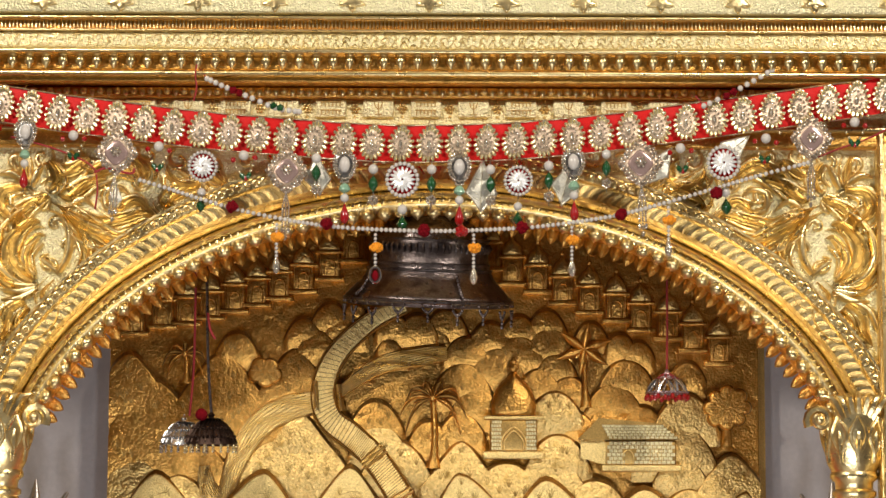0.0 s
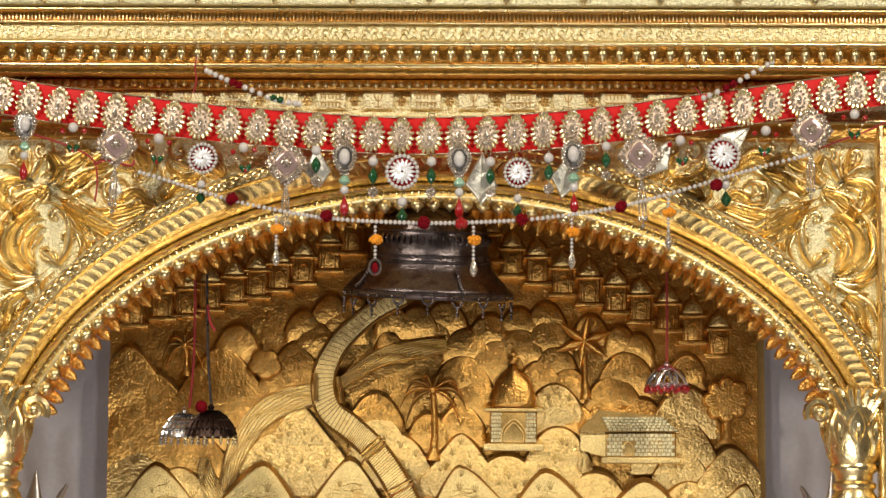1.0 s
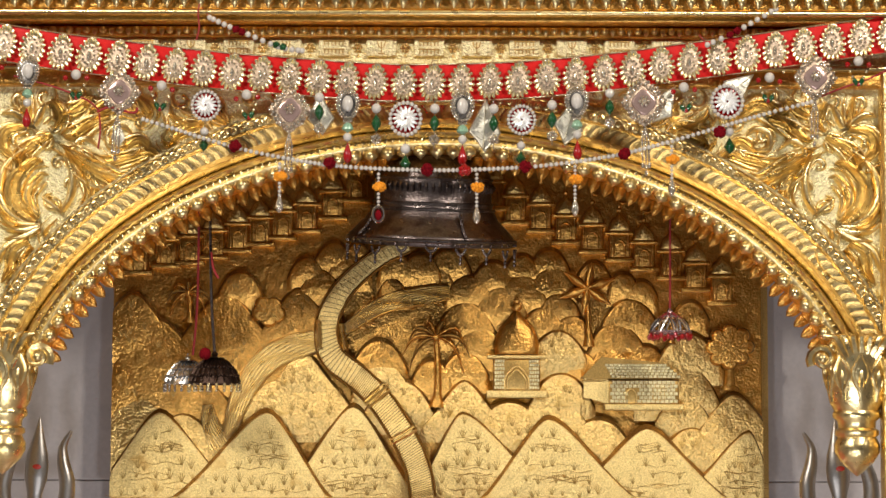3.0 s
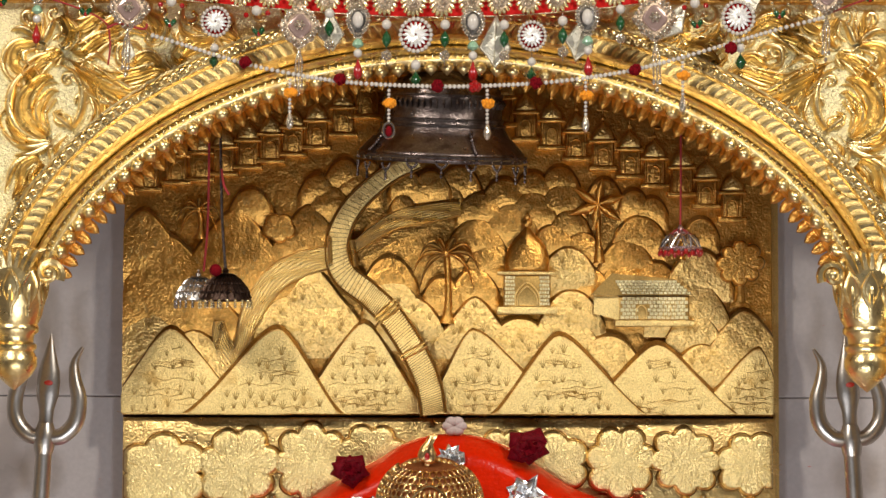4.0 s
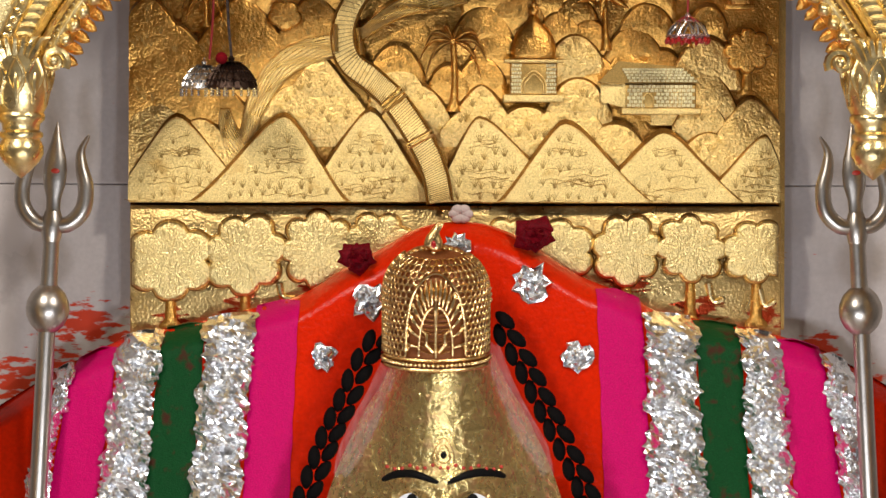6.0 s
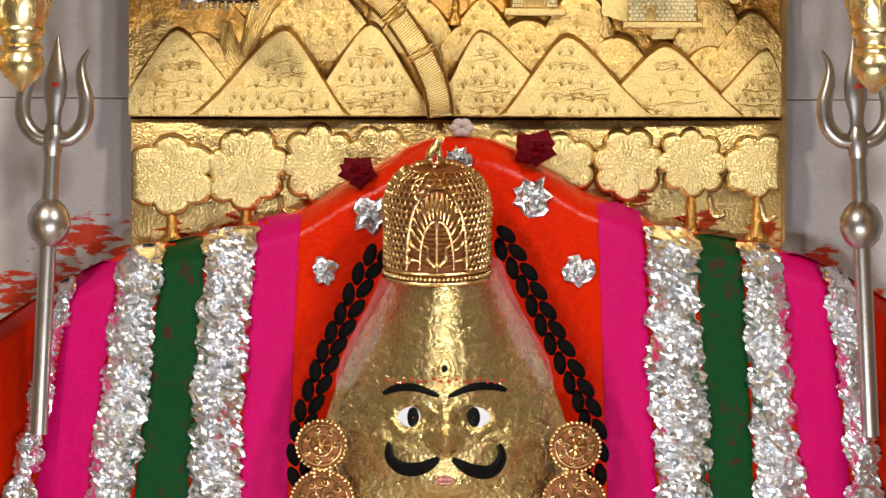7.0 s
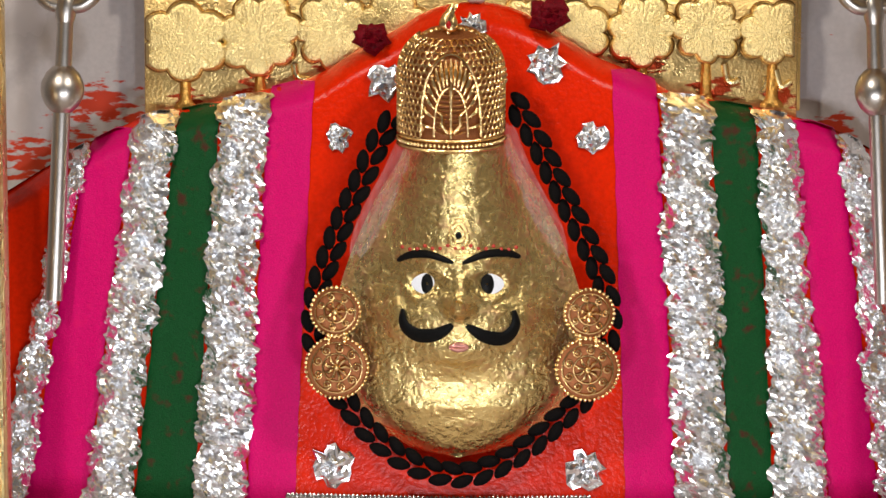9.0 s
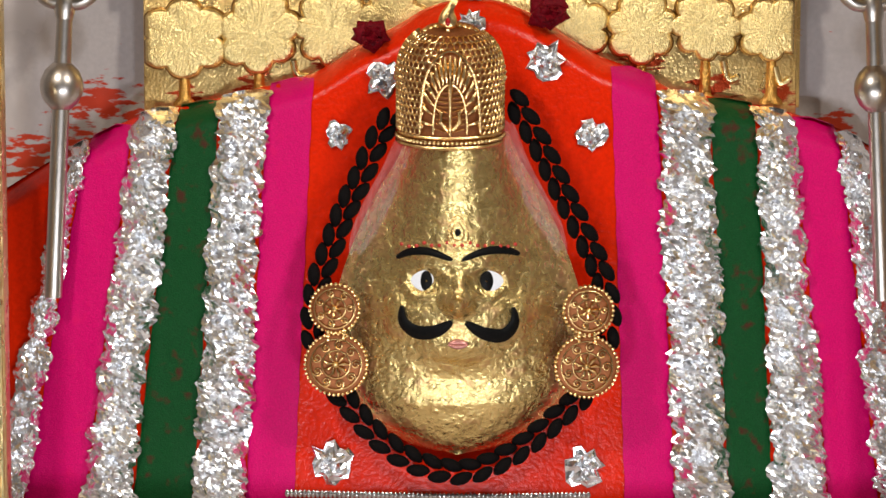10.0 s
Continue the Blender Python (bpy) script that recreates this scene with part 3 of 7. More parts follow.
# small curls and buds between the sprays
random.seed(21)
placed = []
for k in range(600):
    x = random.uniform(0.16, RIGHT - ARCH_X - 0.025)
    zb = ARCH_Z + (ARCH_B + 0.125) * math.sqrt(max(0, 1 - min(1, x / (ARCH_A + 0.125)) ** 2))
    z = random.uniform(max(zb + 0.012, ARCH_Z + 0.10), ARCH_TOP - 0.02) if zb + 0.012 < ARCH_TOP - 0.02 else None
    if z is None or any(math.hypot(x - a, z - b) < 0.036 for a, b in placed):
        continue
    placed.append((x, z))
    turn, hand, size = random.uniform(0, 6.28), random.choice((-1, 1)), random.uniform(0.011, 0.019)
    for sx in (1, -1):
        if ARCH_X + sx * x < LEFT + 0.02:
            continue
        pts = [(ARCH_X + sx * (x + size * (1 - 0.075 * i) * math.cos(turn + hand * 0.55 * i)), z + size * (1 - 0.075 * i) * math.sin(turn + hand * 0.55 * i)) for i in range(11)]
        g = Geo().stroke(pts, [0.0022 + 0.0032 * math.sin(math.pi * i / 10) for i in range(11)], 0.006, 3.885, n=6)
        g.ball((pts[-1][0], 3.883, pts[-1][1]), 0.0042, 7, 5)
        part("curl", g, GOLD, arch)

# upright and top borders of the spandrels, and the pilasters below them
g = Geo()
for x0, x1 in ((LEFT - 0.10, LEFT), (RIGHT, RIGHT + 0.10)):
    pilaster = thing("pilaster", "gilded pilaster beside the arch on the floor", "pilaster", (0.5 * (x0 + x1), 3.9, 0), "pilasters")
    part("shaft", Geo().box(x0, x1, 3.86, 3.90, 0.0, ARCH_TOP - 0.001, 0.004), GOLD, pilaster)
    inner = x1 if x0 < 0 else x0
    sgn = -1 if x0 < 0 else 1
    part("edge_bead", Geo().tube([(inner + sgn * 0.006, 3.858, 0.0 + 0.02 * k) for k in range(105)], [0.004 + 0.001 * (k % 2) for k in range(105)], 6), GOLD, pilaster)
    part("edge_fillet", Geo().box(inner + sgn * 0.022 - 0.005, inner + sgn * 0.022 + 0.005, 3.852, 3.861, 0.0, ARCH_TOP - 0.002, 0.003), GOLD, pilaster)

# ---- the cornice over the arch ----
cornice = thing("cornice", "stepped gilded cornice with ribs, beads and frieze tiles", "cornice", (ARCH_X, 3.9, ARCH_TOP))
CL, CR_ = -0.95, 1.0


def zc(v, y=3.78):
    """Height of a course of the cornice, v in millimetres under the top band's lower edge, set back to depth y."""
    return EYE + (CORNICE_Z - EYE - v * 0.001) * y / 3.78


CORNICE_Z = (0.022, 2.227)[1]


def course(name, v0, v1, y, material=None, r=0.003, label=""):
    return part(name, Geo().box(CL, CR_, y, 4.2, zc(v1, y), zc(v0, y), r), material or GOLD, cornice, label)


top_band = part("top_band", Geo().box(CL, CR_, 3.76, 4.2, zc(0), zc(-120), 0.004), GOLD_PALE, cornice, "stippled band with star bosses")
for k in range(-7, 8):
    cx, cz = (0.229, 2.241)[0] + k * 0.1135, (0.022, 2.243)[1]
    out = []
    for i in range(20):
        a = 2 * math.pi * i / 20
        r = 0.016 * (1 + 0.35 * math.cos(5 * a + 1.57))
        out.append((cx + r * math.cos(a), cz + 0.75 * r * math.sin(a)))
    part("star", Geo().relief(out, (cx, cz), 0.006, 3.76), GOLD, top_band)
course("fillet", 1, 5, 3.765)
# set-back courses get their shade from the deeper gold, the fillets stay bright
rib_course = course("rib_course", 5, 21, 3.784, GOLD_OLD_SHADED)
for k in range(290):
    x = -0.78 + 0.0056 * k
    part("rib", Geo().stroke([(x, zc(20)), (x, zc(13)), (x, zc(6))], 0.0022, 0.007, 3.785, n=4), GOLD, rib_course)
course("fillet", 21, 24, 3.772)
engraved = course("engraved_band", 24, 50, 3.782, GOLD_PALE, label="band engraved with fine scrolls")
random.seed(4)
g = Geo()
for k in range(110):
    x, z = -0.76 + 0.0145 * k, zc(37)
    pts = [(x + 0.007 * (1 - i / 11) * math.cos(0.6 * i + 3 * (k % 2)), z + (1 if k % 2 else -1) * 0.002 + 0.008 * (1 - i / 11) * math.sin(0.6 * i)) for i in range(10)]
    g.stroke(pts, 0.0012, 0.0042, 3.782, n=4)
    g.stroke([(x - 0.006, z - 0.010), (x, z - 0.006 + 0.003 * (k % 3)), (x + 0.006, z - 0.011)], 0.0010, 0.0035, 3.782, n=4)
    g.stroke([(x - 0.002, z + 0.011), (x + 0.004, z + 0.007 + 0.002 * (k % 2)), (x + 0.010, z + 0.011)], 0.0010, 0.0035, 3.782, n=4)
part("scrollwork", g, GOLD, engraved, kind="stuff")
course("fillet", 50, 56, 3.774)
drop_course = course("drop_course", 56, 83, 3.806, GOLD_OLD_SHADED)
drop_mesh = mesh("drop", Geo().lathe((0, 0, 0), [(0.0075, 0.0), (0.0085, -0.004), (0.006, -0.007), (0.0075, -0.012), (0.0072, -0.017), (0.0035, -0.022), (0.0005, -0.026)], 10), [GOLD])
for k in range(60):
    ob = part("drop", drop_mesh, None, drop_course)
    ob.location = (-0.74 + 0.0250 * k, 3.797, zc(55, 3.797))
    if k % 3 == 1:
        ob.rotation_euler = (0, 0.03, 0.4)
course("fascia", 83, 90, 3.80)
course("fascia", 90, 101, 3.815, GOLD_OLD_SHADED)
course("shadow_gap", 101, 108, 3.86, GOLD_OLD_SHADED)
bead_course = course("bead_course", 108, 123, 3.848, GOLD_OLD_SHADED)
bead_mesh = mesh("bead", Geo().ball((0, 0, 0), 0.0058, 8, 6), [GOLD])
hanger_mesh = mesh("hanger", Geo().lathe((0, 0, 0), [(0.004, 0.0), (0.005, -0.004), (0.003, -0.008), (0.0005, -0.011)], 8), [GOLD])
for k in range(60):
    ob = part("bead", bead_mesh, None, bead_course)
    ob.location = (-0.74 + 0.0250 * k, 3.846, zc(114, 3.846))
    ob = part("hanger", hanger_mesh, None, bead_course)
    ob.location = (-0.7275 + 0.0250 * k, 3.849, zc(112, 3.849))
frieze = course("frieze", 123, 164, 3.868, GOLD_PALE, label="frieze of lettered tiles and flower bosses")
course("fillet", 164, 172, 3.85)
course("rope_course", 172, 196, 3.862, GOLD_OLD_SHADED)
for k in range(-9, 10):
    cx, cz = (-0.074, 2.102)[0] + k * 0.0715, (0.023, 2.102)[1]
    tile = part("tile", Geo().box(cx - 0.023, cx + 0.023, 3.860, 3.869, cz - 0.014, cz + 0.014, 0.002), GOLD_PALE, frieze, "gilded tile with raised border")
    g = Geo()
    if k % 2 == 0:
        # a lamp sign: bowl, stem and foot
        g.stroke([(cx - 0.006, cz + 0.009), (cx - 0.004, cz + 0.001), (cx, cz - 0.002), (cx + 0.004, cz + 0.001), (cx + 0.006, cz + 0.009)], 0.0013, 0.002, 3.860, n=4)
        g.stroke([(cx, cz + 0.008), (cx, cz - 0.009)], 0.0013, 0.002, 3.860, n=4)
        g.stroke([(cx - 0.005, cz - 0.010), (cx + 0.005, cz - 0.010)], 0.0013, 0.002, 3.860, n=4)
    else:
        # lettering too worn to read, as plain bars
        for row in (0.006, -0.006):
            g.box(cx - 0.016, cx + 0.016, 3.8585, 3.861, cz + row + 0.002, cz + row + 0.0035)
            for i in range(6):
                q = cx - 0.0145 + 0.0055 * i
                g.box(q, q + 0.0014, 3.8585, 3.861, cz + row - 0.004, cz + row + 0.002)
    part("sign", g, ENGRAVED, tile, "worn raised sign")
    g = Geo()
    fx = cx + 0.03575
    for i in range(6):
        a = i * math.pi / 3
        g.ball((fx + 0.0055 * math.cos(a), 3.866, cz + 0.0055 * math.sin(a)), 0.0028, 6, 4)
    g.ball((fx, 3.865, cz), 0.003, 6, 4)
    for q in (-0.012, 0.012):
        g.ball((fx, 3.867, cz + q), 0.0025, 6, 4)
    part("flower_boss", g, GOLD, frieze)


# ---- the embossed gilded landscape behind the idol ----
PANEL_Y = 4.15
PX0, PX1 = (-0.506, 1.600)[0], (0.530, 1.603)[0]
SEAM_Z = (0.000, 1.423)[1]
PANEL_TOP = (0.025, 2.024)[1]
relief_panel = thing("relief_panel", "embossed gilded landscape panel with hills, road and temples", "relief panel", (0, 4.18, SEAM_Z))
sheet = Geo().box(PX0, PX1, PANEL_Y, 4.2, SEAM_Z + 0.001, PANEL_TOP, 0.003)
part("backing_sheet", sheet, GOLD_OLD_SHADED, relief_panel)
part("edge_strip", Geo().box(PX1 + 0.001, PX1 + 0.012, 4.165, 4.2, SEAM_Z - 0.2, PANEL_TOP), ENGRAVED, relief_panel, "dark wooden edge")
layer = [0]


def next_layer():
    layer[0] += 1
    return PANEL_Y - 0.00016 * layer[0]


def hill(x, top, half, base, power=2.2, height=0.009, material=None, left=1.0, right=1.0, wobble=0.0, skirt=0.03):
    """A raised hill: rounded for a high power, peaked near 1."""
    base = max(base, SEAM_Z + 0.004)
    foot = max(base - skirt, SEAM_Z + 0.002)
    y = next_layer()
    bevel = 0.008 if skirt > 0.005 else 0.010

    def ridge(s):
        q = (1 - (abs(s) ** power if power > 1.6 else 1 - 0.55 * (1 - (math.sqrt(s * s + 0.01) - 0.1) / 0.905) - 0.45 * (0.5 + 0.5 * math.cos(math.pi * s))))
        return base + (top - base) * max(0, q) + wobble * math.sin(9 * s + x * 40)

    def depth(s, z, edge_z, w):
        side = min(1.0, (1 - abs(s)) * w / 0.006)
        d = max(0.0, min(1.0, (edge_z - z) / bevel))
        fade = max(0.0, min(1.0, (z - foot) / 0.03)) if skirt > 0.005 else 1.0
        lift = (d if d < 0.85 else 0.85 + (1 - (1 - (d - 0.85) / 0.15) ** 2) * 0.10) * fade * (0.3 + 0.7 * side)
        swell = 0.003 * math.sin(math.pi * max(0.0, min(1.0, (z - foot) / max(edge_z - foot, 0.01)))) * (1 - s * s) * (1 if skirt > 0.005 else 0.3)
        px = x + s * w
        return y + 0.001 - height * lift - swell - 0.0012 * noise.noise((px * 45, x * 9, z * 45))

    cols = []
    for i in range(29):
        s = -1 + 2 * i / 28
        w = half * (left if s < 0 else right)
        px = min(max(x + s * w, PX0 + 0.001), PX1 - 0.001)
        edge_z = ridge(s)
        col = []
        span = edge_z - foot
        levels = [foot + (span - bevel * 1.6) * q / 6 for q in range(7)] if span > 3 * bevel else [foot + max(0.0, span - bevel) * q / 6 for q in range(7)]
        levels += [edge_z - min(span, bevel) * q for q in (1.3, 1.0, 0.85, 0.6, 0.35, 0.12, 0.0) if edge_z - min(span, bevel) * q > levels[-1] + 1e-5 or q < 1]
        while len(levels) < 14:
            levels.insert(7, 0.5 * (levels[6] + levels[7]))
        for z in levels:
            col.append((px, depth(s, z, edge_z, w), z))
        cols.append(col)
    g = Geo().grid(cols)
    # brown on the slope of the rim stands in for the shade there
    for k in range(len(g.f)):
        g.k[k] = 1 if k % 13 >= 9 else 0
    part("hill", g, [material or GOLD_OLD_SHADED, LINE_AND_SHADE], relief_panel)

    def surface(px, pz):
        s = (px - x) / (half * (left if px < x else right))
        return depth(max(-1, min(1, s)), pz, ridge(max(-1, min(1, s))), half * (left if s < 0 else right)) - 0.0012
    return surface


tufts = Geo()


def tuft(x, z, surface, s=1.0):
    if not PX0 + 0.01 < x < PX1 - 0.01:
        return
    y = surface(x, z + 0.006)
    for k in (-1, -0.4, 0.2, 0.9):
        tufts.stroke([(x + 0.0010 * k * s, z), (x + 0.0032 * k * s, z + 0.006 * s), (x + 0.0058 * k * s, z + (0.014 - 0.004 * abs(k)) * s)], [0.0005 * s, 0.0005 * s, 0.0003 * s], 0.0003, y, n=3)


def temple(cx, base, s=1.1):
    """A small shrine with plinth, arched door, dome, finial and flag, raised from the sheet."""
    y = next_layer() - 0.001
    root = part("shrine", Geo().box(cx - 0.016 * s, cx + 0.016 * s, y - 0.007, PANEL_Y + 0.001, base + 0.004 * s, base + 0.040 * s, 0.003), GOLD_OLD_SHADED, relief_panel)
    part("plinth", Geo().box(cx - 0.021 * s, cx + 0.021 * s, y - 0.010, PANEL_Y + 0.001, base - 0.002 * s, base + 0.005 * s, 0.002), GOLD_OLD_SHADED, root)
    part("eave", Geo().box(cx - 0.020 * s, cx + 0.020 * s, y - 0.010, PANEL_Y + 0.001, base + 0.038 * s, base + 0.043 * s, 0.002), GOLD_OLD_SHADED, root)
    g = Geo()
    for sx in (-1, 1):
        g.stroke([(cx + sx * 0.013 * s, base + 0.006 * s), (cx + sx * 0.013 * s, base + 0.037 * s)], 0.002 * s, 0.003, y - 0.007, n=4)
    arc = [(cx - 0.008 * s, base + 0.006 * s)] + [(cx + 0.008 * s * math.cos(a), base + 0.020 * s + 0.010 * s * math.sin(a)) for a in (3.14, 2.6, 2.1, 1.57, 1.0, 0.5, 0)] + [(cx + 0.008 * s, base + 0.006 * s)]
    g.stroke(arc, 0.0015 * s, 0.003, y - 0.007, n=4)
    part("doorway", g, GOLD_OLD_SHADED, root)
    dome = [(cx - 0.017 * s, base + 0.043 * s), (cx - 0.016 * s, base + 0.050 * s), (cx - 0.011 * s, base + 0.060 * s), (cx - 0.004 * s, base + 0.066 * s), (cx, base + 0.072 * s),
            (cx + 0.004 * s, base + 0.066 * s), (cx + 0.011 * s, base + 0.060 * s), (cx + 0.016 * s, base + 0.050 * s), (cx + 0.017 * s, base + 0.043 * s)]
    dome = spline(dome, 2)
    part("dome", Geo().relief(dome, (cx, base + 0.049 * s), 0.013, y + 0.002, ((1, 0), (0.93, 0.6), (0.75, 0.9), (0.4, 1.0), (0.05, 1.02))), GOLD_SHEET, root)
    g = Geo()
    g.ball((cx, y - 0.003, base + 0.074 * s), 0.0035 * s, 6, 4)
    g.stroke([(cx, base + 0.074 * s), (cx, base + 0.088 * s)], 0.0012, 0.004, y, n=4)
    g.stroke([(cx, base + 0.087 * s), (cx + 0.006 * s, base + 0.085 * s), (cx + 0.011 * s, base + 0.087 * s)], [0.002, 0.0018, 0.0006], 0.004, y, n=4)
    part("finial", g, GOLD_OLD_SHADED, root)


def tree(cx, top, base, r, lobes=7, trunk=0.006, name="tree"):
    """A flower-shaped crown on a flaring trunk, with raised veins."""
    y = next_layer() - 0.001
    root = part(name, Geo().stroke(spline([(cx, top - r), (cx, base + 0.4 * (top - r - base)), (cx, base)], 5), [trunk * (0.8 + 0.5 * (i / 10) ** 2 + (0.8 if i > 8 else 0)) for i in range(11)], 0.008, y), GOLD_OLD_SHADED, relief_panel)
    cz = top - r
    pts = []
    for i in range(98):
        a = 2 * math.pi * i / 98
        q = r * (0.76 + 0.24 * abs(math.cos(lobes * (a + 1.57) / 2)) ** 0.55) * (1 + 0.05 * math.sin(2 * a + 40 * cx))
        pts.append((min(max(cx + q * math.cos(a), PX0 + 0.003), PX1 - 0.001), cz + 0.95 * q * math.sin(a)))
    g = Geo().relief(pts, (cx, cz), 0.015, y - 0.001, ((1.0, 0.0), (0.95, 0.5), (0.90, 0.86), (0.86, 0.96), (0.76, 1.0), (0.4, 1.04), (0.05, 1.05)))
    # the foot of the crown's rim is browned as if in shade
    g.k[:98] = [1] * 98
    # crowns on the upper panel take the shaded gold to sit in the arch's shade
    part("crown", g, [GOLD_PEBBLE if relief_panel.name.startswith("tree_panel") else GOLD_OLD_SHADED, LINE_AND_SHADE], root)
    g = Geo()
    for k in range(lobes):
        a = 1.57 + 2 * math.pi * k / lobes
        for f in (-0.2, 0, 0.2):
            g.stroke([(cx + 0.18 * r * math.cos(a + f), cz + 0.1 * r * math.sin(a + f)), (cx + 0.4 * r * math.cos(a + f), cz + 0.35 * r * math.sin(a + f)), (cx + 0.8 * r * math.cos(a + f), cz + 0.76 * r * math.sin(a + f))], [0.0006, 0.0009, 0.0004], 0.0009, y - 0.0160, n=3)
    part("veining", g, GOLD, root, kind="stuff")


def palm(cx, top, base, r, fronds=7, trunk=0.005):
    y = next_layer() - 0.002
    n = 12
    line = [(cx + 0.003 * math.sin(3 * i / n), top + (base - top) * i / (n - 1)) for i in range(n)]
    root = part("palm_tree", Geo().stroke(line, [trunk * (0.75 + (0.4 * i / n) + (1.2 if i == n - 1 else 0.5 if i == n - 2 else 0)) for i in range(n)], 0.009, y), GOLD_OLD_SHADED, relief_panel)
    for k in range(fronds):
        a = radians(-35 + 250 * k / (fronds - 1))
        pts = [(cx + r * t * (1 - 0.18 * t) * math.cos(a) * 1.1, top + r * (t * (0.25 + 0.75 * math.sin(a)) - 0.80 * t * t * t)) for t in (0, 0.2, 0.4, 0.6, 0.8, 1.0)]
        # every second frond is brown, for the shade that falls on the palm
        part("frond", Geo().stroke(spline(pts, 3), taper(16, 0.0046, 0.3, 0.1), 0.009, y - 0.003), [GOLD_OLD_SHADED, LINE_AND_SHADE][k % 2], root)
    part("heart", Geo().ball((cx, y - 0.006, top), 0.006, 8, 5), GOLD_OLD_SHADED, root)


# far shrines on the skyline, stepping down to both sides
for cx, cz in ((-0.156, 1.871), (-0.198, 1.850), (-0.236, 1.839), (-0.272, 1.828), (-0.308, 1.818), (-0.346, 1.807), (-0.384, 1.798), (-0.422, 1.793), (-0.467, 1.782), (0.136, 1.864), (0.177, 1.851), (0.217, 1.833), (0.260, 1.818), (0.303, 1.805), (0.342, 1.790), (0.386, 1.776), (0.425, 1.757), (0.466, 1.736), (-0.118, 1.900), (0.100, 1.887)):
    temple(cx, cz)

# far hills shaded gold, knolls middling, front bright: the arch's shade as colour
# round hills of the far slopes, from the back forwards: middle, top, half width
ROUND_HILLS = [((0.030, 1.829), 58), ((0.006, 1.807), 52), ((0.191, 1.828), 52), ((0.147, 1.819), 52), ((0.262, 1.808), 46), ((0.101, 1.808), 60), ((0.309, 1.790), 42), ((0.338, 1.778), 42),
               ((0.196, 1.800), 64), ((0.062, 1.786), 62), ((0.147, 1.787), 66), ((0.113, 1.767), 70), ((0.206, 1.759), 55), ((0.416, 1.745), 48), ((0.319, 1.749), 74), ((0.057, 1.743), 78), ((0.179, 1.734), 60),
               ((0.226, 1.723), 55), ((0.297, 1.712), 76), ((0.079, 1.704), 68), ((0.211, 1.682), 72), ((0.289, 1.676), 55), ((0.343, 1.675), 62), ((0.402, 1.668), 62), ((0.240, 1.664), 52), ((0.055, 1.664), 62), ((0.004, 1.650), 55)]
for (hx, hz), half in ROUND_HILLS:
    half *= 0.00049
    half *= 1.32
    y = hill(hx, hz, half, hz - 1.05 * half, 2.3, 0.0075)
    for k in (-0.45, 0.0, 0.42):
        tuft(hx + (k + random.uniform(-0.1, 0.1)) * half, hz - random.uniform(0.6, 0.95) * half, y, 0.8)
# left slopes
LEFT_HILLS = [((-0.115, 1.838), 40, 2.2), ((-0.153, 1.838), 60, 2.2), ((-0.196, 1.814), 55, 2.2), ((-0.129, 1.825), 62, 2.2), ((-0.174, 1.795), 66, 2.0), ((-0.303, 1.790), 62, 2.4), ((-0.474, 1.757), 130, 1.5), ((-0.210, 1.765), 110, 1.5), ((-0.326, 1.758), 180, 1.5),
              ((-0.433, 1.714), 190, 1.5), ((-0.060, 1.782), 40, 2.2), ((-0.053, 1.820), 55, 2.2), ((-0.015, 1.820), 60, 2.2), ((-0.081, 1.682), 80, 2.2)]
for (hx, hz), half, power in LEFT_HILLS:
    half *= 0.000475
    half *= 1.25 if power > 1.6 else 1.55
    y = hill(hx, hz, half, hz - 1.1 * half, power, 0.0075, GOLD_OLD_SHADED)
    for k in range(int(half * 170)):
        tuft(hx + random.uniform(-0.6, 0.6) * half, hz - random.uniform(0.25, 0.95) * half, y)
tree(*(-0.257, 1.750), (-0.257, 1.709)[1], 0.028, 5, 0.004)
palm(*(-0.385, 1.751), (-0.382, 1.704)[1], 0.040)
# middle knolls
for (hx, hz), half, power in [((-0.464, 1.596), 110, 1.5), ((-0.238, 1.619), 66, 2.2), ((-0.180, 1.617), 70, 2.2), ((-0.202, 1.664), 55, 1.5), ((0.055, 1.618), 60, 1.5), ((-0.076, 1.646), 50, 2.2), ((-0.049, 1.619), 60, 2.2), ((0.127, 1.584), 70, 2.2), ((0.195, 1.597), 66, 2.2),
                              ((0.394, 1.652), 70, 2.2), ((0.484, 1.598), 90, 1.5), ((0.403, 1.598), 45, 2.2), ((0.204, 1.697), 50, 2.2), ((0.209, 1.629), 55, 2.2), ((0.412, 1.693), 55, 2.2), ((0.267, 1.557), 66, 2.2), ((0.466, 1.568), 52, 2.2), ((0.416, 1.544), 58, 2.0), ((-0.392, 1.564), 130, 1.5)]:
    half *= 0.0009
    half *= 1.1 if power > 1.6 else 1.3
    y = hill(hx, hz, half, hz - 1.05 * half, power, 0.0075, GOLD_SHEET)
    for k in range(int(half * 120)):
        tuft(hx + random.uniform(-0.6, 0.6) * half, hz - random.uniform(0.25, 0.95) * half, y)

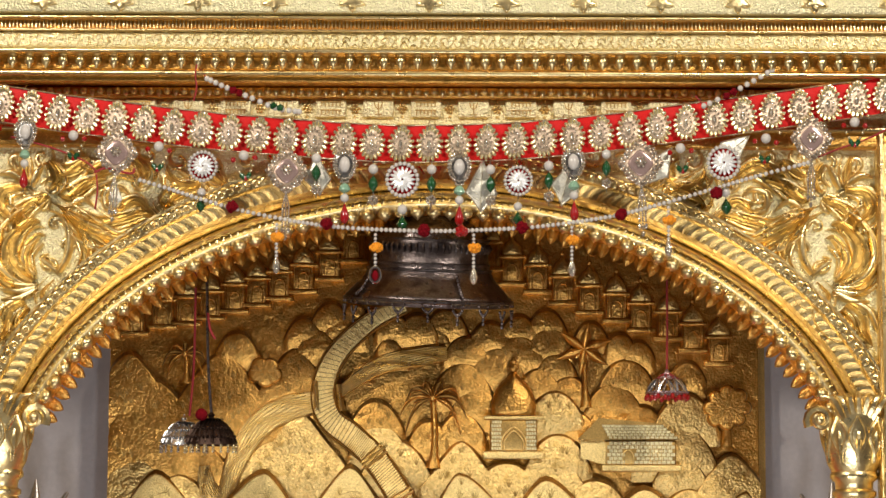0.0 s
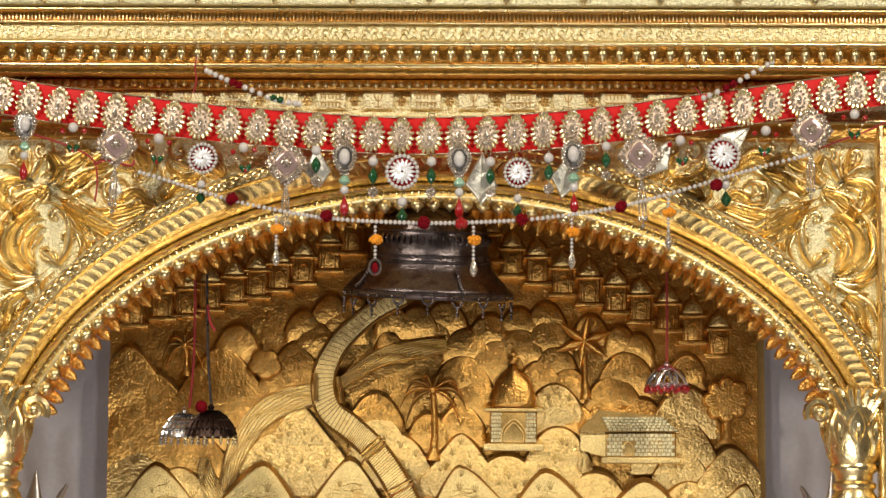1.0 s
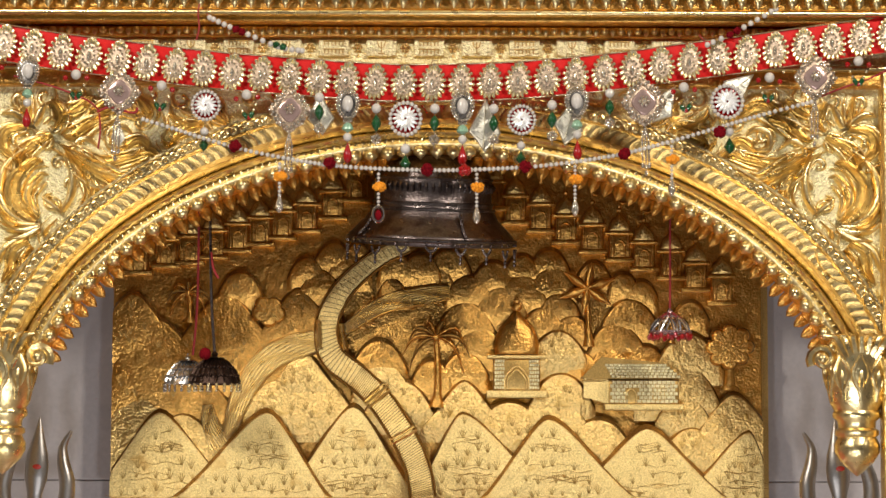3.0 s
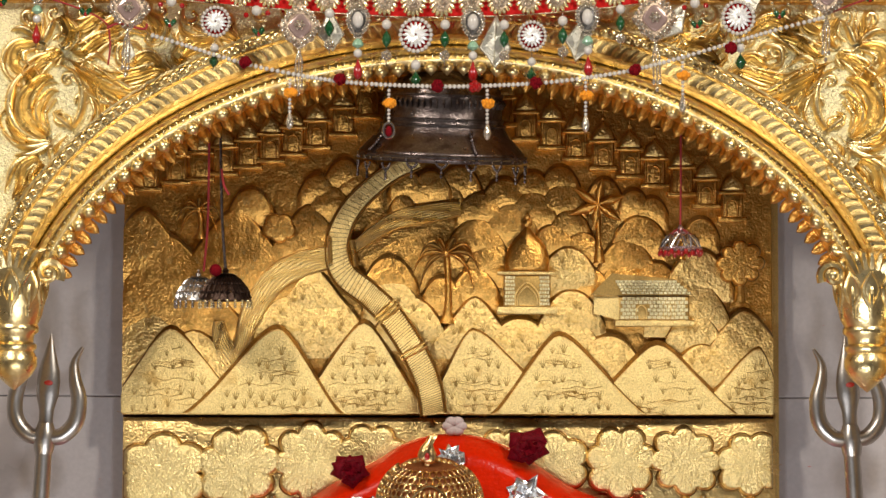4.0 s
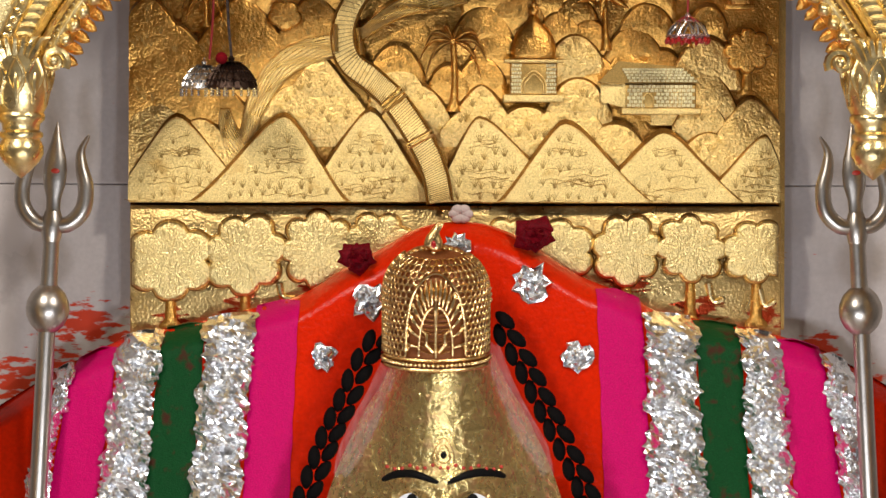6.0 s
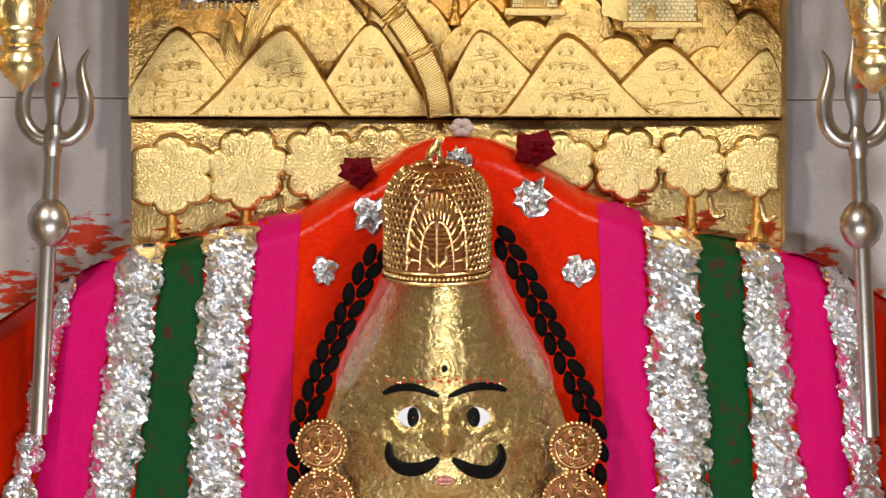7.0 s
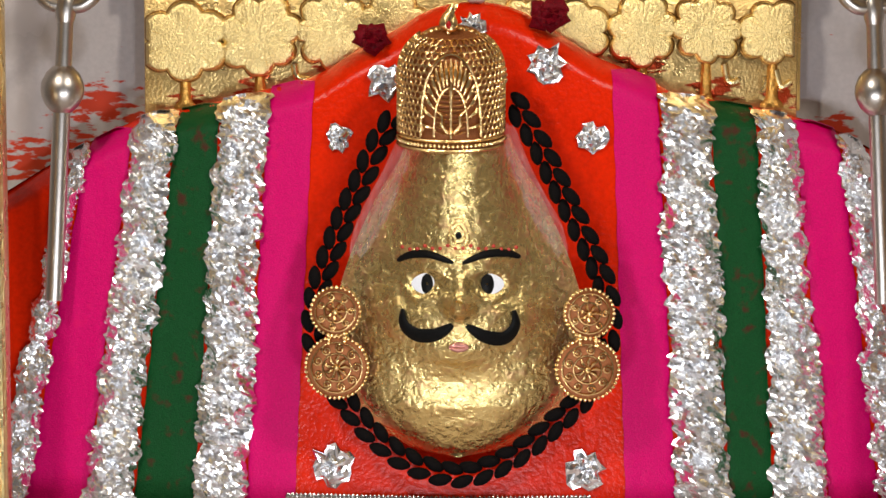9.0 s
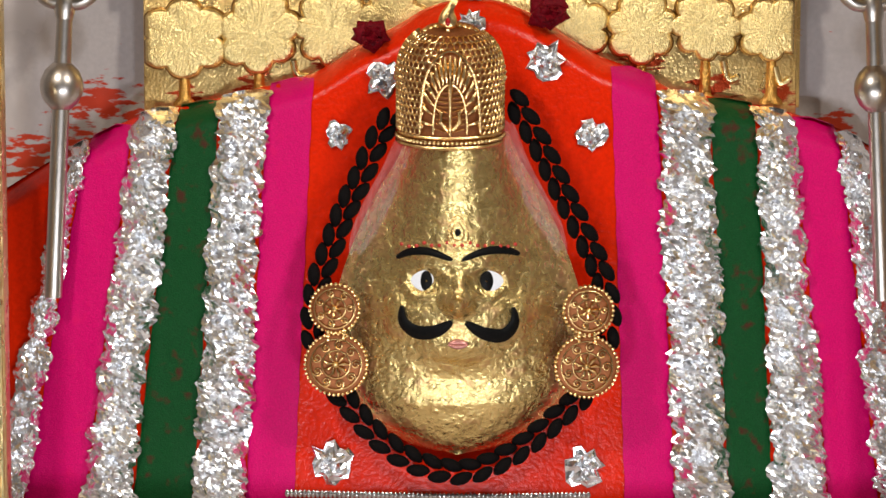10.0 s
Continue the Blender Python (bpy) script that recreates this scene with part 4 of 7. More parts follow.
# water running down the slopes, with carved ripples
for pts, w in (([(0.032, 1.753), (-0.022, 1.746), (-0.076, 1.732), (-0.139, 1.690)], (0.012, 0.016, 0.014, 0.008)), ([(-0.168, 1.675), (-0.216, 1.666), (-0.266, 1.637), (-0.301, 1.582), (-0.319, 1.519)], (0.018, 0.022, 0.022, 0.018, 0.012)), ([(-0.351, 1.573), (-0.346, 1.537), (-0.324, 1.501)], (0.010, 0.016, 0.024))):
    y = next_layer() - 0.003
    line = spline(pts, 6)
    wide = [q[0] for q in spline([(v,) for v in w], 6)]
    root = part("stream", Geo().stroke(line, wide, 0.005, y, n=15, flat=0.15), GOLD_FINE, relief_panel)
    g = Geo()
    for k in range(-4, 5):
        ln = []
        for i, p in enumerate(line):
            a, b = line[max(i - 1, 0)], line[min(i + 1, len(line) - 1)]
            q = math.hypot(b[0] - a[0], b[1] - a[1])
            s = (k / 5 + 0.06 * math.sin(i * 0.9 + k)) * wide[i]
            ln.append((p[0] - (b[1] - a[1]) / q * s, p[1] + (b[0] - a[0]) / q * s))
        g.stroke(ln, 0.0012, 0.0025, y - 0.0045, n=4)
    part("ripple_carving", g, GOLD, root)

# the paved road that winds through the hills, with cross joints
y = next_layer() - 0.004
line = spline([(-0.036, 1.829), (-0.086, 1.805), (-0.140, 1.755), (-0.164, 1.700), (-0.155, 1.651), (-0.117, 1.619), (-0.080, 1.583), (-0.044, 1.529), (-0.019, 1.475), (-0.010, 1.426)], 8)
wide = [0.011 + 0.008 * min(1, i / 30) for i in range(len(line))]
ROAD_Z = (-0.085, 1.590)[1]


def forward(geo):
    """The road runs out over the nearer, prouder hills."""
    geo.v = [(x, q - 0.0200 * min(1.0, max(0.0, (ROAD_Z - z) / 0.05)), z) for x, q, z in geo.v]
    return geo


road = part("carved_road", forward(Geo().stroke(line, wide, 0.006, y, n=17, flat=0.12)), GOLD_FINE, relief_panel, "winding paved road")
g = Geo()
for i in range(1, len(line) - 1):
    for f in ((0.0,) if i < 40 else (0.0, 0.5)):
        p = (line[i][0] + f * (line[i + 1][0] - line[i][0]), line[i][1] + f * (line[i + 1][1] - line[i][1]))
        d = (line[i + 1][0] - line[i - 1][0], line[i + 1][1] - line[i - 1][1])
        q = math.hypot(*d)
        nx, nz = -d[1] / q * wide[i] * 0.85, d[0] / q * wide[i] * 0.85
        g.stroke([(p[0] - nx, p[1] - nz - 0.003), (p[0], p[1]), (p[0] + nx, p[1] + nz + 0.003)], 0.0007, 0.0012, y - 0.0055, n=3)
for sg in (-1, 1):
    edge = []
    for i in range(len(line)):
        a, b = line[max(i - 1, 0)], line[min(i + 1, len(line) - 1)]
        q = math.hypot(b[0] - a[0], b[1] - a[1])
        edge.append((line[i][0] - sg * (b[1] - a[1]) / q * (wide[i] + 0.0008), line[i][1] + sg * (b[0] - a[0]) / q * (wide[i] + 0.0008)))
    part("kerb", forward(Geo().stroke(edge, 0.0022, 0.0064, y, n=5)), LINE_AND_SHADE, road, "raised brown edge")
part("jointing", forward(g), LINE_AND_SHADE, road, kind="stuff")
for i in (46, 47, 48, 56, 57):
    p = line[i]
    d = (line[i + 1][0] - line[i - 1][0], line[i + 1][1] - line[i - 1][1])
    q = math.hypot(*d)
    nx, nz = -d[1] / q * 0.022, d[0] / q * 0.022
    part("step", forward(Geo().stroke([(p[0] - nx, p[1] - nz), (p[0] + nx, p[1] + nz)], 0.0035, 0.009, y, n=5)), GOLD, road)
for a, b in (((-0.177, 1.708), (-0.175, 1.664)), ((-0.141, 1.702), (-0.134, 1.660))):
    part("bridge_rail", Geo().stroke([a, b], 0.005, 0.014, y, n=5), GOLD, road)

# trees, the large shrine and the house in the middle ground
palm(*(0.010, 1.681), (0.006, 1.570)[1], 0.060, 8, 0.006)
palm(*(0.383, 1.706), (0.383, 1.673)[1], 0.036, 6, 0.004)
tree(*(0.477, 1.707), (0.477, 1.598)[1], 0.040, 8, 0.008)
y = next_layer() - 0.002
root = part("star_tree", Geo().stroke(spline([(0.251, 1.756), (0.252, 1.701), (0.253, 1.667)], 5), [0.004 + 0.0012 * max(0, i - 5) for i in range(11)], 0.009, y), GOLD_OLD_SHADED, relief_panel)
sx0, sz0 = (0.251, 1.760)
for k in range(6):
    a = radians(90 + 60 * k - 8)
    part("frond", Geo().stroke([(sx0, sz0), (sx0 + 0.022 * math.cos(a), sz0 + 0.020 * math.sin(a)), (sx0 + 0.048 * math.cos(a), sz0 + 0.042 * math.sin(a))], [0.003, 0.008, 0.0008], 0.010, y - 0.003, n=5), GOLD_OLD_SHADED, root)

cx, cz = (0.138, 1.585)
y = next_layer() - 0.004
shrine = part("large_shrine", Geo().box(cx - 0.037, cx + 0.037, y - 0.008, PANEL_Y, cz + 0.012, cz + 0.062, 0.003), CHASED, relief_panel, "shrine with brick walls and ribbed dome")
part("plinth", Geo().box(cx - 0.048, cx + 0.048, y - 0.012, PANEL_Y, cz, cz + 0.012, 0.002), GOLD_FINE, shrine)
part("eave", Geo().box(cx - 0.047, cx + 0.047, y - 0.013, PANEL_Y, cz + 0.062, cz + 0.068, 0.002), GOLD_FINE, shrine)
g = Geo()
for row in range(8):
    for k in range(5):
        for sx in (-1, 1):
            bx = cx + sx * (0.034 - 0.004 * k - 0.001 * (row % 2))
            if abs(bx - cx) > 0.019:
                g.box(bx - 0.0017, bx + 0.0017, y - 0.0095, y - 0.007, cz + 0.014 + 0.006 * row, cz + 0.0185 + 0.006 * row, 0.0006)
part("brickwork", g, GOLD_PALE, shrine, kind="stuff")
g = Geo()
for w, h in ((0.019, 0.034), (0.015, 0.028)):
    g.stroke(spline([(cx - w, cz + 0.013), (cx - w, cz + 0.013 + 0.5 * h), (cx - 0.6 * w, cz + 0.013 + 0.85 * h), (cx, cz + 0.016 + h), (cx + 0.6 * w, cz + 0.013 + 0.85 * h), (cx + w, cz + 0.013 + 0.5 * h), (cx + w, cz + 0.013)], 4), 0.0018, 0.004, y - 0.008, n=4)
part("doorway", g, GOLD_FINE, shrine)
dome = spline([(cx - 0.034, cz + 0.068), (cx - 0.036, cz + 0.085), (cx - 0.028, cz + 0.110), (cx - 0.012, cz + 0.128), (cx, cz + 0.140), (cx + 0.012, cz + 0.128), (cx + 0.028, cz + 0.110), (cx + 0.036, cz + 0.085), (cx + 0.034, cz + 0.068)], 3)
part("dome", Geo().relief(dome, (cx, cz + 0.078), 0.018, y, ((1, 0), (0.94, 0.5), (0.8, 0.8), (0.5, 1.0), (0.05, 1.05))), GOLD_OLD_SHADED, shrine)
g = Geo()
for k in range(-4, 5):
    g.stroke(spline([(cx + 0.007 * k, cz + 0.073), (cx + 0.0065 * k, cz + 0.092), (cx + 0.003 * k, cz + 0.115)], 3), 0.0012, 0.003, y - 0.015 + 0.0022 * abs(k), n=3)
part("dome_ribbing", g, GOLD_OLD_SHADED, shrine, kind="stuff")
part("finial", Geo().lathe((cx, y - 0.006, cz + 0.138), [(0.003, 0), (0.008, 0.004), (0.008, 0.009), (0.003, 0.013), (0.005, 0.017), (0.0005, 0.024)], 10), GOLD_OLD_SHADED, shrine)

hx0, hz0 = (0.242, 1.575)
hx1, hz1 = (0.401, 1.566)
y = next_layer() - 0.004
house = part("carved_house", Geo().box(hx0 + 0.04, hx1 - 0.006, y - 0.010, PANEL_Y, hz1 + 0.010, hz1 + 0.048, 0.003), CHASED, relief_panel, "low house with tiled roof")
g = Geo()
g.add([(hx0 + 0.002, y - 0.006, hz0 + 0.012), (hx0 + 0.041, y - 0.010, hz1 + 0.010), (hx0 + 0.041, y - 0.010, hz1 + 0.048), (hx0 + 0.002, y - 0.006, hz0 + 0.040), (hx0 + 0.02, y - 0.006, hz0 + 0.058)], [(0, 1, 2, 4, 3)])
part("gable_wall", g, GOLD_FINE, house, smooth=False)
part("plinth", Geo().box(hx0 + 0.035, hx1 + 0.002, y - 0.014, PANEL_Y, hz1, hz1 + 0.010, 0.002), GOLD_FINE, house)
g = Geo()
roof = [(hx0 - 0.002, hz0 + 0.042), (hx0 + 0.03, hz0 + 0.075), (hx1 - 0.03, hz0 + 0.066), (hx1 - 0.002, hz1 + 0.050), (hx0 + 0.045, hz1 + 0.049)]
g.add([(*p[:1], y - 0.016, p[1]) for p in roof] + [(p[0], PANEL_Y, p[1]) for p in roof], [(0, 1, 2, 3, 4)] + [(i, (i + 1) % 5, 5 + (i + 1) % 5, 5 + i) for i in range(5)])
roof_part = part("roof", g, CHASED, house, smooth=False)
for row in range(5):
    for k in range(15):
        f = row / 5
        x = hx0 + 0.046 - 0.013 * f + (0.0073 - 0.0010 * f) * k
        part("roof_tile", Geo().box(x, x + 0.0061, y - 0.0185, y - 0.0155, hz1 + 0.051 + 0.0045 * row, hz1 + 0.0550 + 0.0045 * row, 0.001), GOLD_PALE, roof_part)
g = Geo()
for row in range(6):
    for k in range(15):
        x = hx0 + 0.044 + 0.0072 * k + 0.003 * (row % 2)
        if not (0.028 < x - hx0 - 0.04 < 0.046 and row < 4) and x < hx1 - 0.012:
            g.box(x, x + 0.0062, y - 0.0115, y - 0.0095, hz1 + 0.0115 + 0.006 * row, hz1 + 0.0168 + 0.006 * row, 0.0006)
part("brickwork", g, GOLD_PALE, house, kind="stuff")
g = Geo()
dx = hx0 + 0.077
g.stroke(spline([(dx - 0.008, hz1 + 0.011), (dx - 0.008, hz1 + 0.026), (dx, hz1 + 0.034), (dx + 0.008, hz1 + 0.026), (dx + 0.008, hz1 + 0.011)], 3), 0.0014, 0.003, y - 0.0105, n=4)
part("doorway", g, GOLD_FINE, house)
g = Geo()
for k in range(4):
    g.stroke([(dx + 0.035 + 0.006 * k, hz1 + 0.014), (dx + 0.035 + 0.006 * k, hz1 + 0.036)], 0.001, 0.003, y - 0.0105, n=3)
for k in range(2):
    g.stroke([(dx + 0.034, hz1 + 0.015 + 0.020 * k), (dx + 0.054, hz1 + 0.015 + 0.020 * k)], 0.001, 0.003, y - 0.0105, n=3)
part("window", g, GOLD_FINE, house)

# the tall front hills
random.seed(7)
for (hx, hz), l, r in [((-0.428, 1.568), 110, 130), ((-0.121, 1.577), 115, 105), ((0.052, 1.567), 80, 150), ((0.506, 1.539), 110, 50), ((0.344, 1.544), 125, 130), ((-0.256, 1.568), 145, 100), ((0.188, 1.558), 105, 140)]:
    # the nearer hills lie over the slopes of their neighbours
    layer[0] += 34 if (hx, hz) in ((0.344, 1.544), (-0.256, 1.568)) else 0
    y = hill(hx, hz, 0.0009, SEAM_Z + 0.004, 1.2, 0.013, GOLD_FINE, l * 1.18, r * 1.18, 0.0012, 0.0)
    hgt = hz - SEAM_Z
    for row in range(6):
        zz = SEAM_Z + 0.010 + row * 0.022 + random.uniform(-0.004, 0.004)
        room = max(0.0, 1 - (zz + 0.02 - SEAM_Z) / hgt)
        for k in range(12):
            x = hx - 0.0009 * l + (k + random.uniform(0.2, 0.8)) * 0.0009 * (l + r) / 12
            if -0.0009 * l * room * 0.95 < x - hx < 0.0009 * r * room * 0.95 and PX0 + 0.01 < x < PX1 - 0.01 and random.random() < 0.9:
                tuft(x, zz + random.uniform(-0.006, 0.006), y, random.uniform(0.8, 1.25))
    for k in range(14):
        zz = SEAM_Z + random.uniform(0.02, 0.75) * hgt
        room = max(0.0, 1 - (zz + 0.012 - SEAM_Z) / hgt) * 0.0009
        x0 = hx + random.uniform(-l * room, r * room * 0.3)
        tufts.stroke([(x0 + 0.008 * i, zz - 0.002 * math.sin(i * 1.3 + k)) for i in range(9) if x0 + 0.008 * i < hx + r * room] or [(x0, zz), (x0 + 0.004, zz)], 0.0004, 0.0007, y(x0, zz), n=3)
part("chased_grass", tufts, CHASED, relief_panel, "engraved grass tufts", kind="stuff")

# the lower panel with its row of trees
LOW_Z = (-0.002, 1.189)[1]
tree_panel = thing("tree_panel", "embossed gilded panel with a row of clover trees", "relief panel", (0, 4.18, LOW_Z))
part("backing_sheet", Geo().box(PX0 + 0.002, PX1 + 0.004, 4.142, 4.2, LOW_Z, SEAM_Z - 0.0028, 0.002), GOLD_SMEARED, tree_panel)
# a near-black strip in the gap stands for the shade between the panels
part("seam_strip", Geo().box(PX0, PX1 + 0.002, 4.160, 4.2, SEAM_Z - 0.0026, SEAM_Z + 0.0008), DARK_METAL, tree_panel, "dark strip in the shaded panel joint")
relief_panel, PANEL_Y = tree_panel, 4.142
layer[0] = 0
for (tx, tz), r, lobes, base in [((-0.439, 1.406), 78, 6, 668), ((-0.320, 1.414), 76, 7, 662), ((-0.203, 1.417), 72, 8, 655), ((-0.107, 1.419), 62, 7, 640), ((0.102, 1.407), 55, 7, 630), ((0.179, 1.408), 64, 6, 660), ((0.287, 1.413), 66, 7, 640), ((0.389, 1.414), 64, 8, 660), ((0.494, 1.408), 62, 7, 662)]:
    tree(tx, tz, LOW_Z + (720 - base) * 0.0009 - 0.012, r * 0.00095, lobes, 0.009)
for pts in ([(-0.266, 1.296), (-0.260, 1.274), (-0.241, 1.271)], [(0.418, 1.298), (0.425, 1.269), (0.441, 1.271)], [(0.499, 1.289), (0.508, 1.262), (0.525, 1.270)]):
    part("root_curl", Geo().stroke(spline(pts, 4), 0.006, 0.008, 4.140), GOLD, tree_panel)


# ---- the idol's painted body and its dressing ----
BACK_Y = 4.12
BOTTOM_Z = 0.60
CREST = spline([(-0.751, 1.076), (-0.680, 1.120), (-0.627, 1.152), (-0.582, 1.176), (-0.494, 1.216), (-0.432, 1.226), (-0.378, 1.239), (-0.303, 1.258), (-0.228, 1.280), (-0.166, 1.319), (-0.104, 1.352), (-0.051, 1.383), (0.003, 1.395), (0.056, 1.393), (0.109, 1.375), (0.154, 1.347), (0.207, 1.313), (0.242, 1.298), (0.305, 1.273), (0.331, 1.255), (0.402, 1.241), (0.473, 1.228), (0.544, 1.211), (0.606, 1.189), (0.669, 1.155), (0.740, 1.115)], 6)


def crest(x):
    """Height of the body's upper edge at x."""
    for a, b in zip(CREST, CREST[1:]):
        if a[0] <= x <= b[0]:
            return a[1] + (b[1] - a[1]) * (x - a[0]) / (b[0] - a[0])
    return CREST[0][1] if x < 0 else CREST[-1][1]


def body_y(x, z):
    """Depth of the body's front: it rolls over at the crest and swells below."""
    s = max(0.0, crest(x) - z)
    return BACK_Y - 0.055 * math.sqrt(min(1.0, s / 0.035)) - 0.045 * (1 - math.exp(-s / 0.30)) - 0.075 * s * s + 0.03 * (x / 0.6) ** 2


g = Geo()
XB0, XB1 = CREST[0][0] + 0.002, CREST[-1][0] - 0.002
rows = []
for j in range(46):
    t = (j / 45) ** 1.6
    rows.append([(x, body_y(x, crest(x) + t * (BOTTOM_Z - crest(x))), crest(x) + t * (BOTTOM_Z - crest(x))) for x in (XB0 + (XB1 - XB0) * i / 110 for i in range(111))])
rows.insert(0, [(p[0], BACK_Y + 0.02, p[2]) for p in rows[0]])
g.grid(rows)
idol_body = lone("idol", g, ORANGE, "vermilion painted rounded idol body against the panels", "idol")

LEFT_EDGES = [((-0.230, 1.277), (-0.252, 0.760)), ((-0.301, 1.253), (-0.326, 0.760)), ((-0.378, 1.229), (-0.408, 0.760)), ((-0.444, 1.227), (-0.496, 0.760)), ((-0.514, 1.209), (-0.572, 0.759)), ((-0.585, 1.184), (-0.660, 0.759)), ((-0.615, 1.162), (-0.709, 0.759))]
RIGHT_EDGES = [((0.235, 1.307), (0.254, 0.762)), ((0.306, 1.283), (0.330, 0.762)), ((0.390, 1.248), (0.415, 0.763)), ((0.462, 1.235), (0.485, 0.763)), ((0.522, 1.221), (0.567, 0.763)), ((0.594, 1.198), (0.644, 0.763)), ((0.638, 1.183), (0.699, 0.764))]


def edge_x(e, z):
    (x0, z0), (x1, z1) = e
    return x0 + (x1 - x0) * (z - z0) / (z1 - z0)


def band_rows(ea, eb, lift, n, m, rough=0.0, edge=0.0, seed=0):
    """A strip of dressing laid over the body between two edge lines."""
    random.seed(seed)
    xm = 0.5 * (ea[0][0] + eb[0][0])
    ztop = crest(xm) + 0.004
    rows = []
    for i in range(n + 1):
        z = ztop + (BOTTOM_Z - ztop) * i / n
        xa, xb = edge_x(ea, z), edge_x(eb, z)
        xa, xb = min(xa, xb) - edge * random.random(), max(xa, xb) + edge * random.random()
        row = []
        for j in range(m + 1):
            x = xa + (xb - xa) * j / m + (random.uniform(-0.25, 0.25) * (xb - xa) / m if rough and 0 < j < m else 0)
            zz = min(z + (random.uniform(-0.4, 0.4) * (ztop - BOTTOM_Z) / n if rough else 0), crest(x) + 0.003)
            row.append((x, body_y(x, zz) - lift - rough * random.random(), zz))
        rows.append(row)
    rows.insert(0, [(p[0], BACK_Y, p[2] - 0.001) for p in rows[0]])
    return rows


def cloth_band(ea, eb, material, label, seed):
    g = Geo()
    rows = band_rows(ea, eb, 0.003, 70, 12, seed=seed)
    for i, row in enumerate(rows[1:]):
        for j, p in enumerate(row):
            row[j] = (p[0] + 0.0008 * math.sin(i * 0.9), p[1] - 0.0012 * noise.noise((p[0] * 30, seed, p[2] * 9)) - (0.0015 if 0 < j < 12 else 0), p[2])
    g.grid(rows)
    return lone("cloth_band", g, material, label, "cloth band", "bands of dressing")


def crumple(x, z, seed):
    """Creases of crumpled foil at three sizes, 0 to about 1."""
    q = 0.0
    for size, weight in ((18, 0.50), (42, 0.35), (100, 0.15)):
        q += weight * (1 - abs(noise.noise((x * size * 0.8 + seed * 7.1, seed * 3.3, z * size * 1.15 + 0.4 * x * size))) * 2.2)
    return max(0.0, q)


def foil_band(ea, eb, seed):
    """Crumpled foil: a creased sheet with torn, curling edges."""
    random.seed(seed)
    g = Geo()
    ztop = crest(0.5 * (ea[0][0] + eb[0][0])) + 0.004
    n, m = 130, 14
    rows = []
    for i in range(n + 1):
        z = ztop + (BOTTOM_Z - ztop) * i / n
        xa, xb = sorted((edge_x(ea, z), edge_x(eb, z)))
        xa -= 0.001 + 0.012 * noise.noise((z * 34, seed, 1.7)) + 0.006 * noise.noise((z * 110, seed, 4.7)) + random.uniform(-0.003, 0.003)
        xb += 0.001 + 0.012 * noise.noise((z * 34, seed, 9.7)) + 0.006 * noise.noise((z * 110, seed, 6.7)) + random.uniform(-0.003, 0.003)
        row = []
        for j in range(m + 1):
            x = xa + (xb - xa) * j / m + random.uniform(-0.0012, 0.0012)
            zz = min(z + random.uniform(-0.0012, 0.0012), crest(x) + 0.004)
            rim = min(1.0, 0.35 + 2.6 * min(j, m - j) / m)
            row.append((x, body_y(x, zz) - 0.004 - 0.036 * crumple(x, zz, seed) * rim - 0.0016 * random.random(), zz))
        rows.append(row)
    rows.insert(0, [(p[0], BACK_Y, p[2] - 0.001) for p in rows[0]])
    g.grid(rows)
    return lone("foil_band", g, FOIL, "crumpled silver foil band with torn edges", "foil band", "bands of dressing", smooth=False)


for side, edges in ((0, LEFT_EDGES), (1, RIGHT_EDGES)):
    cloth_band(edges[0], edges[1], PINK, "bright magenta cloth band pasted on the idol", 3 + side)
    foil_band(edges[1], edges[2], 11 + side)
    cloth_band(edges[2], edges[3], GREEN, "dark green cloth band with red paint stains", 5 + side)
    foil_band(edges[3], edges[4], 13 + side)
    cloth_band(edges[4], edges[5], PINK, "bright magenta cloth band beside torn foil", 7 + side)
    foil_band(edges[5], edges[6], 15 + side)


def foil_patch(x, z, r, seed):
    """A crumpled foil flake stuck to the paint."""
    random.seed(seed)
    g = Geo()
    rings = []
    wob = [random.uniform(0.7, 1.25) for k in range(18)]
    for i in range(7):
        q = i / 6
        rings.append([(x + r * q * wob[k] * math.cos(k * 0.3491) + random.uniform(-0.0012, 0.0012), body_y(x, z) - 0.004 - 0.014 * random.random() * (1 - 0.7 * q), z + random.uniform(-0.0012, 0.0012) + r * q * wob[k] * math.sin(k * 0.3491)) for k in range(18)])
    g.grid(rings, close_v=True)
    return lone("foil_flake", g, FOIL, "crumpled silver foil flake on vermilion paint", "foil flake", "foil flakes", smooth=False)


for k, ((fx, fz), r) in enumerate([((-0.119, 1.271), 0.027), ((-0.190, 1.184), 0.022), ((0.134, 1.302), 0.029), ((0.201, 1.186), 0.025), ((0.016, 1.359), 0.020), ((-0.200, 0.676), 0.032), ((0.195, 0.673), 0.030)]):
    foil_patch(fx, fz, r, 20 + k)


# ---- the mask: one plain gilded form ----
MASK_X = (-0.002, 0.927)[0]
MASK_PROFILE = spline([((-0.003, 1.197)[1], 0.075), ((-0.003, 1.145)[1], 0.098), ((-0.003, 1.102)[1], 0.125), ((-0.003, 1.033)[1], 0.158), ((-0.002, 0.973)[1], 0.180), ((-0.002, 0.921)[1], 0.192), ((-0.002, 0.851)[1], 0.192), ((-0.002, 0.799)[1], 0.176),
                       ((-0.002, 0.755)[1], 0.142), ((-0.002, 0.724)[1], 0.100), ((-0.002, 0.706)[1], 0.060), ((-0.002, 0.698)[1], 0.012)], 6)


def mask_half(z):
    for a, b in zip(MASK_PROFILE, MASK_PROFILE[1:]):
        if b[0] <= z <= a[0]:
            return a[1] + (b[1] - a[1]) * (z - a[0]) / (b[0] - a[0])
    return MASK_PROFILE[0][1] if z > MASK_PROFILE[0][0] else 0.005


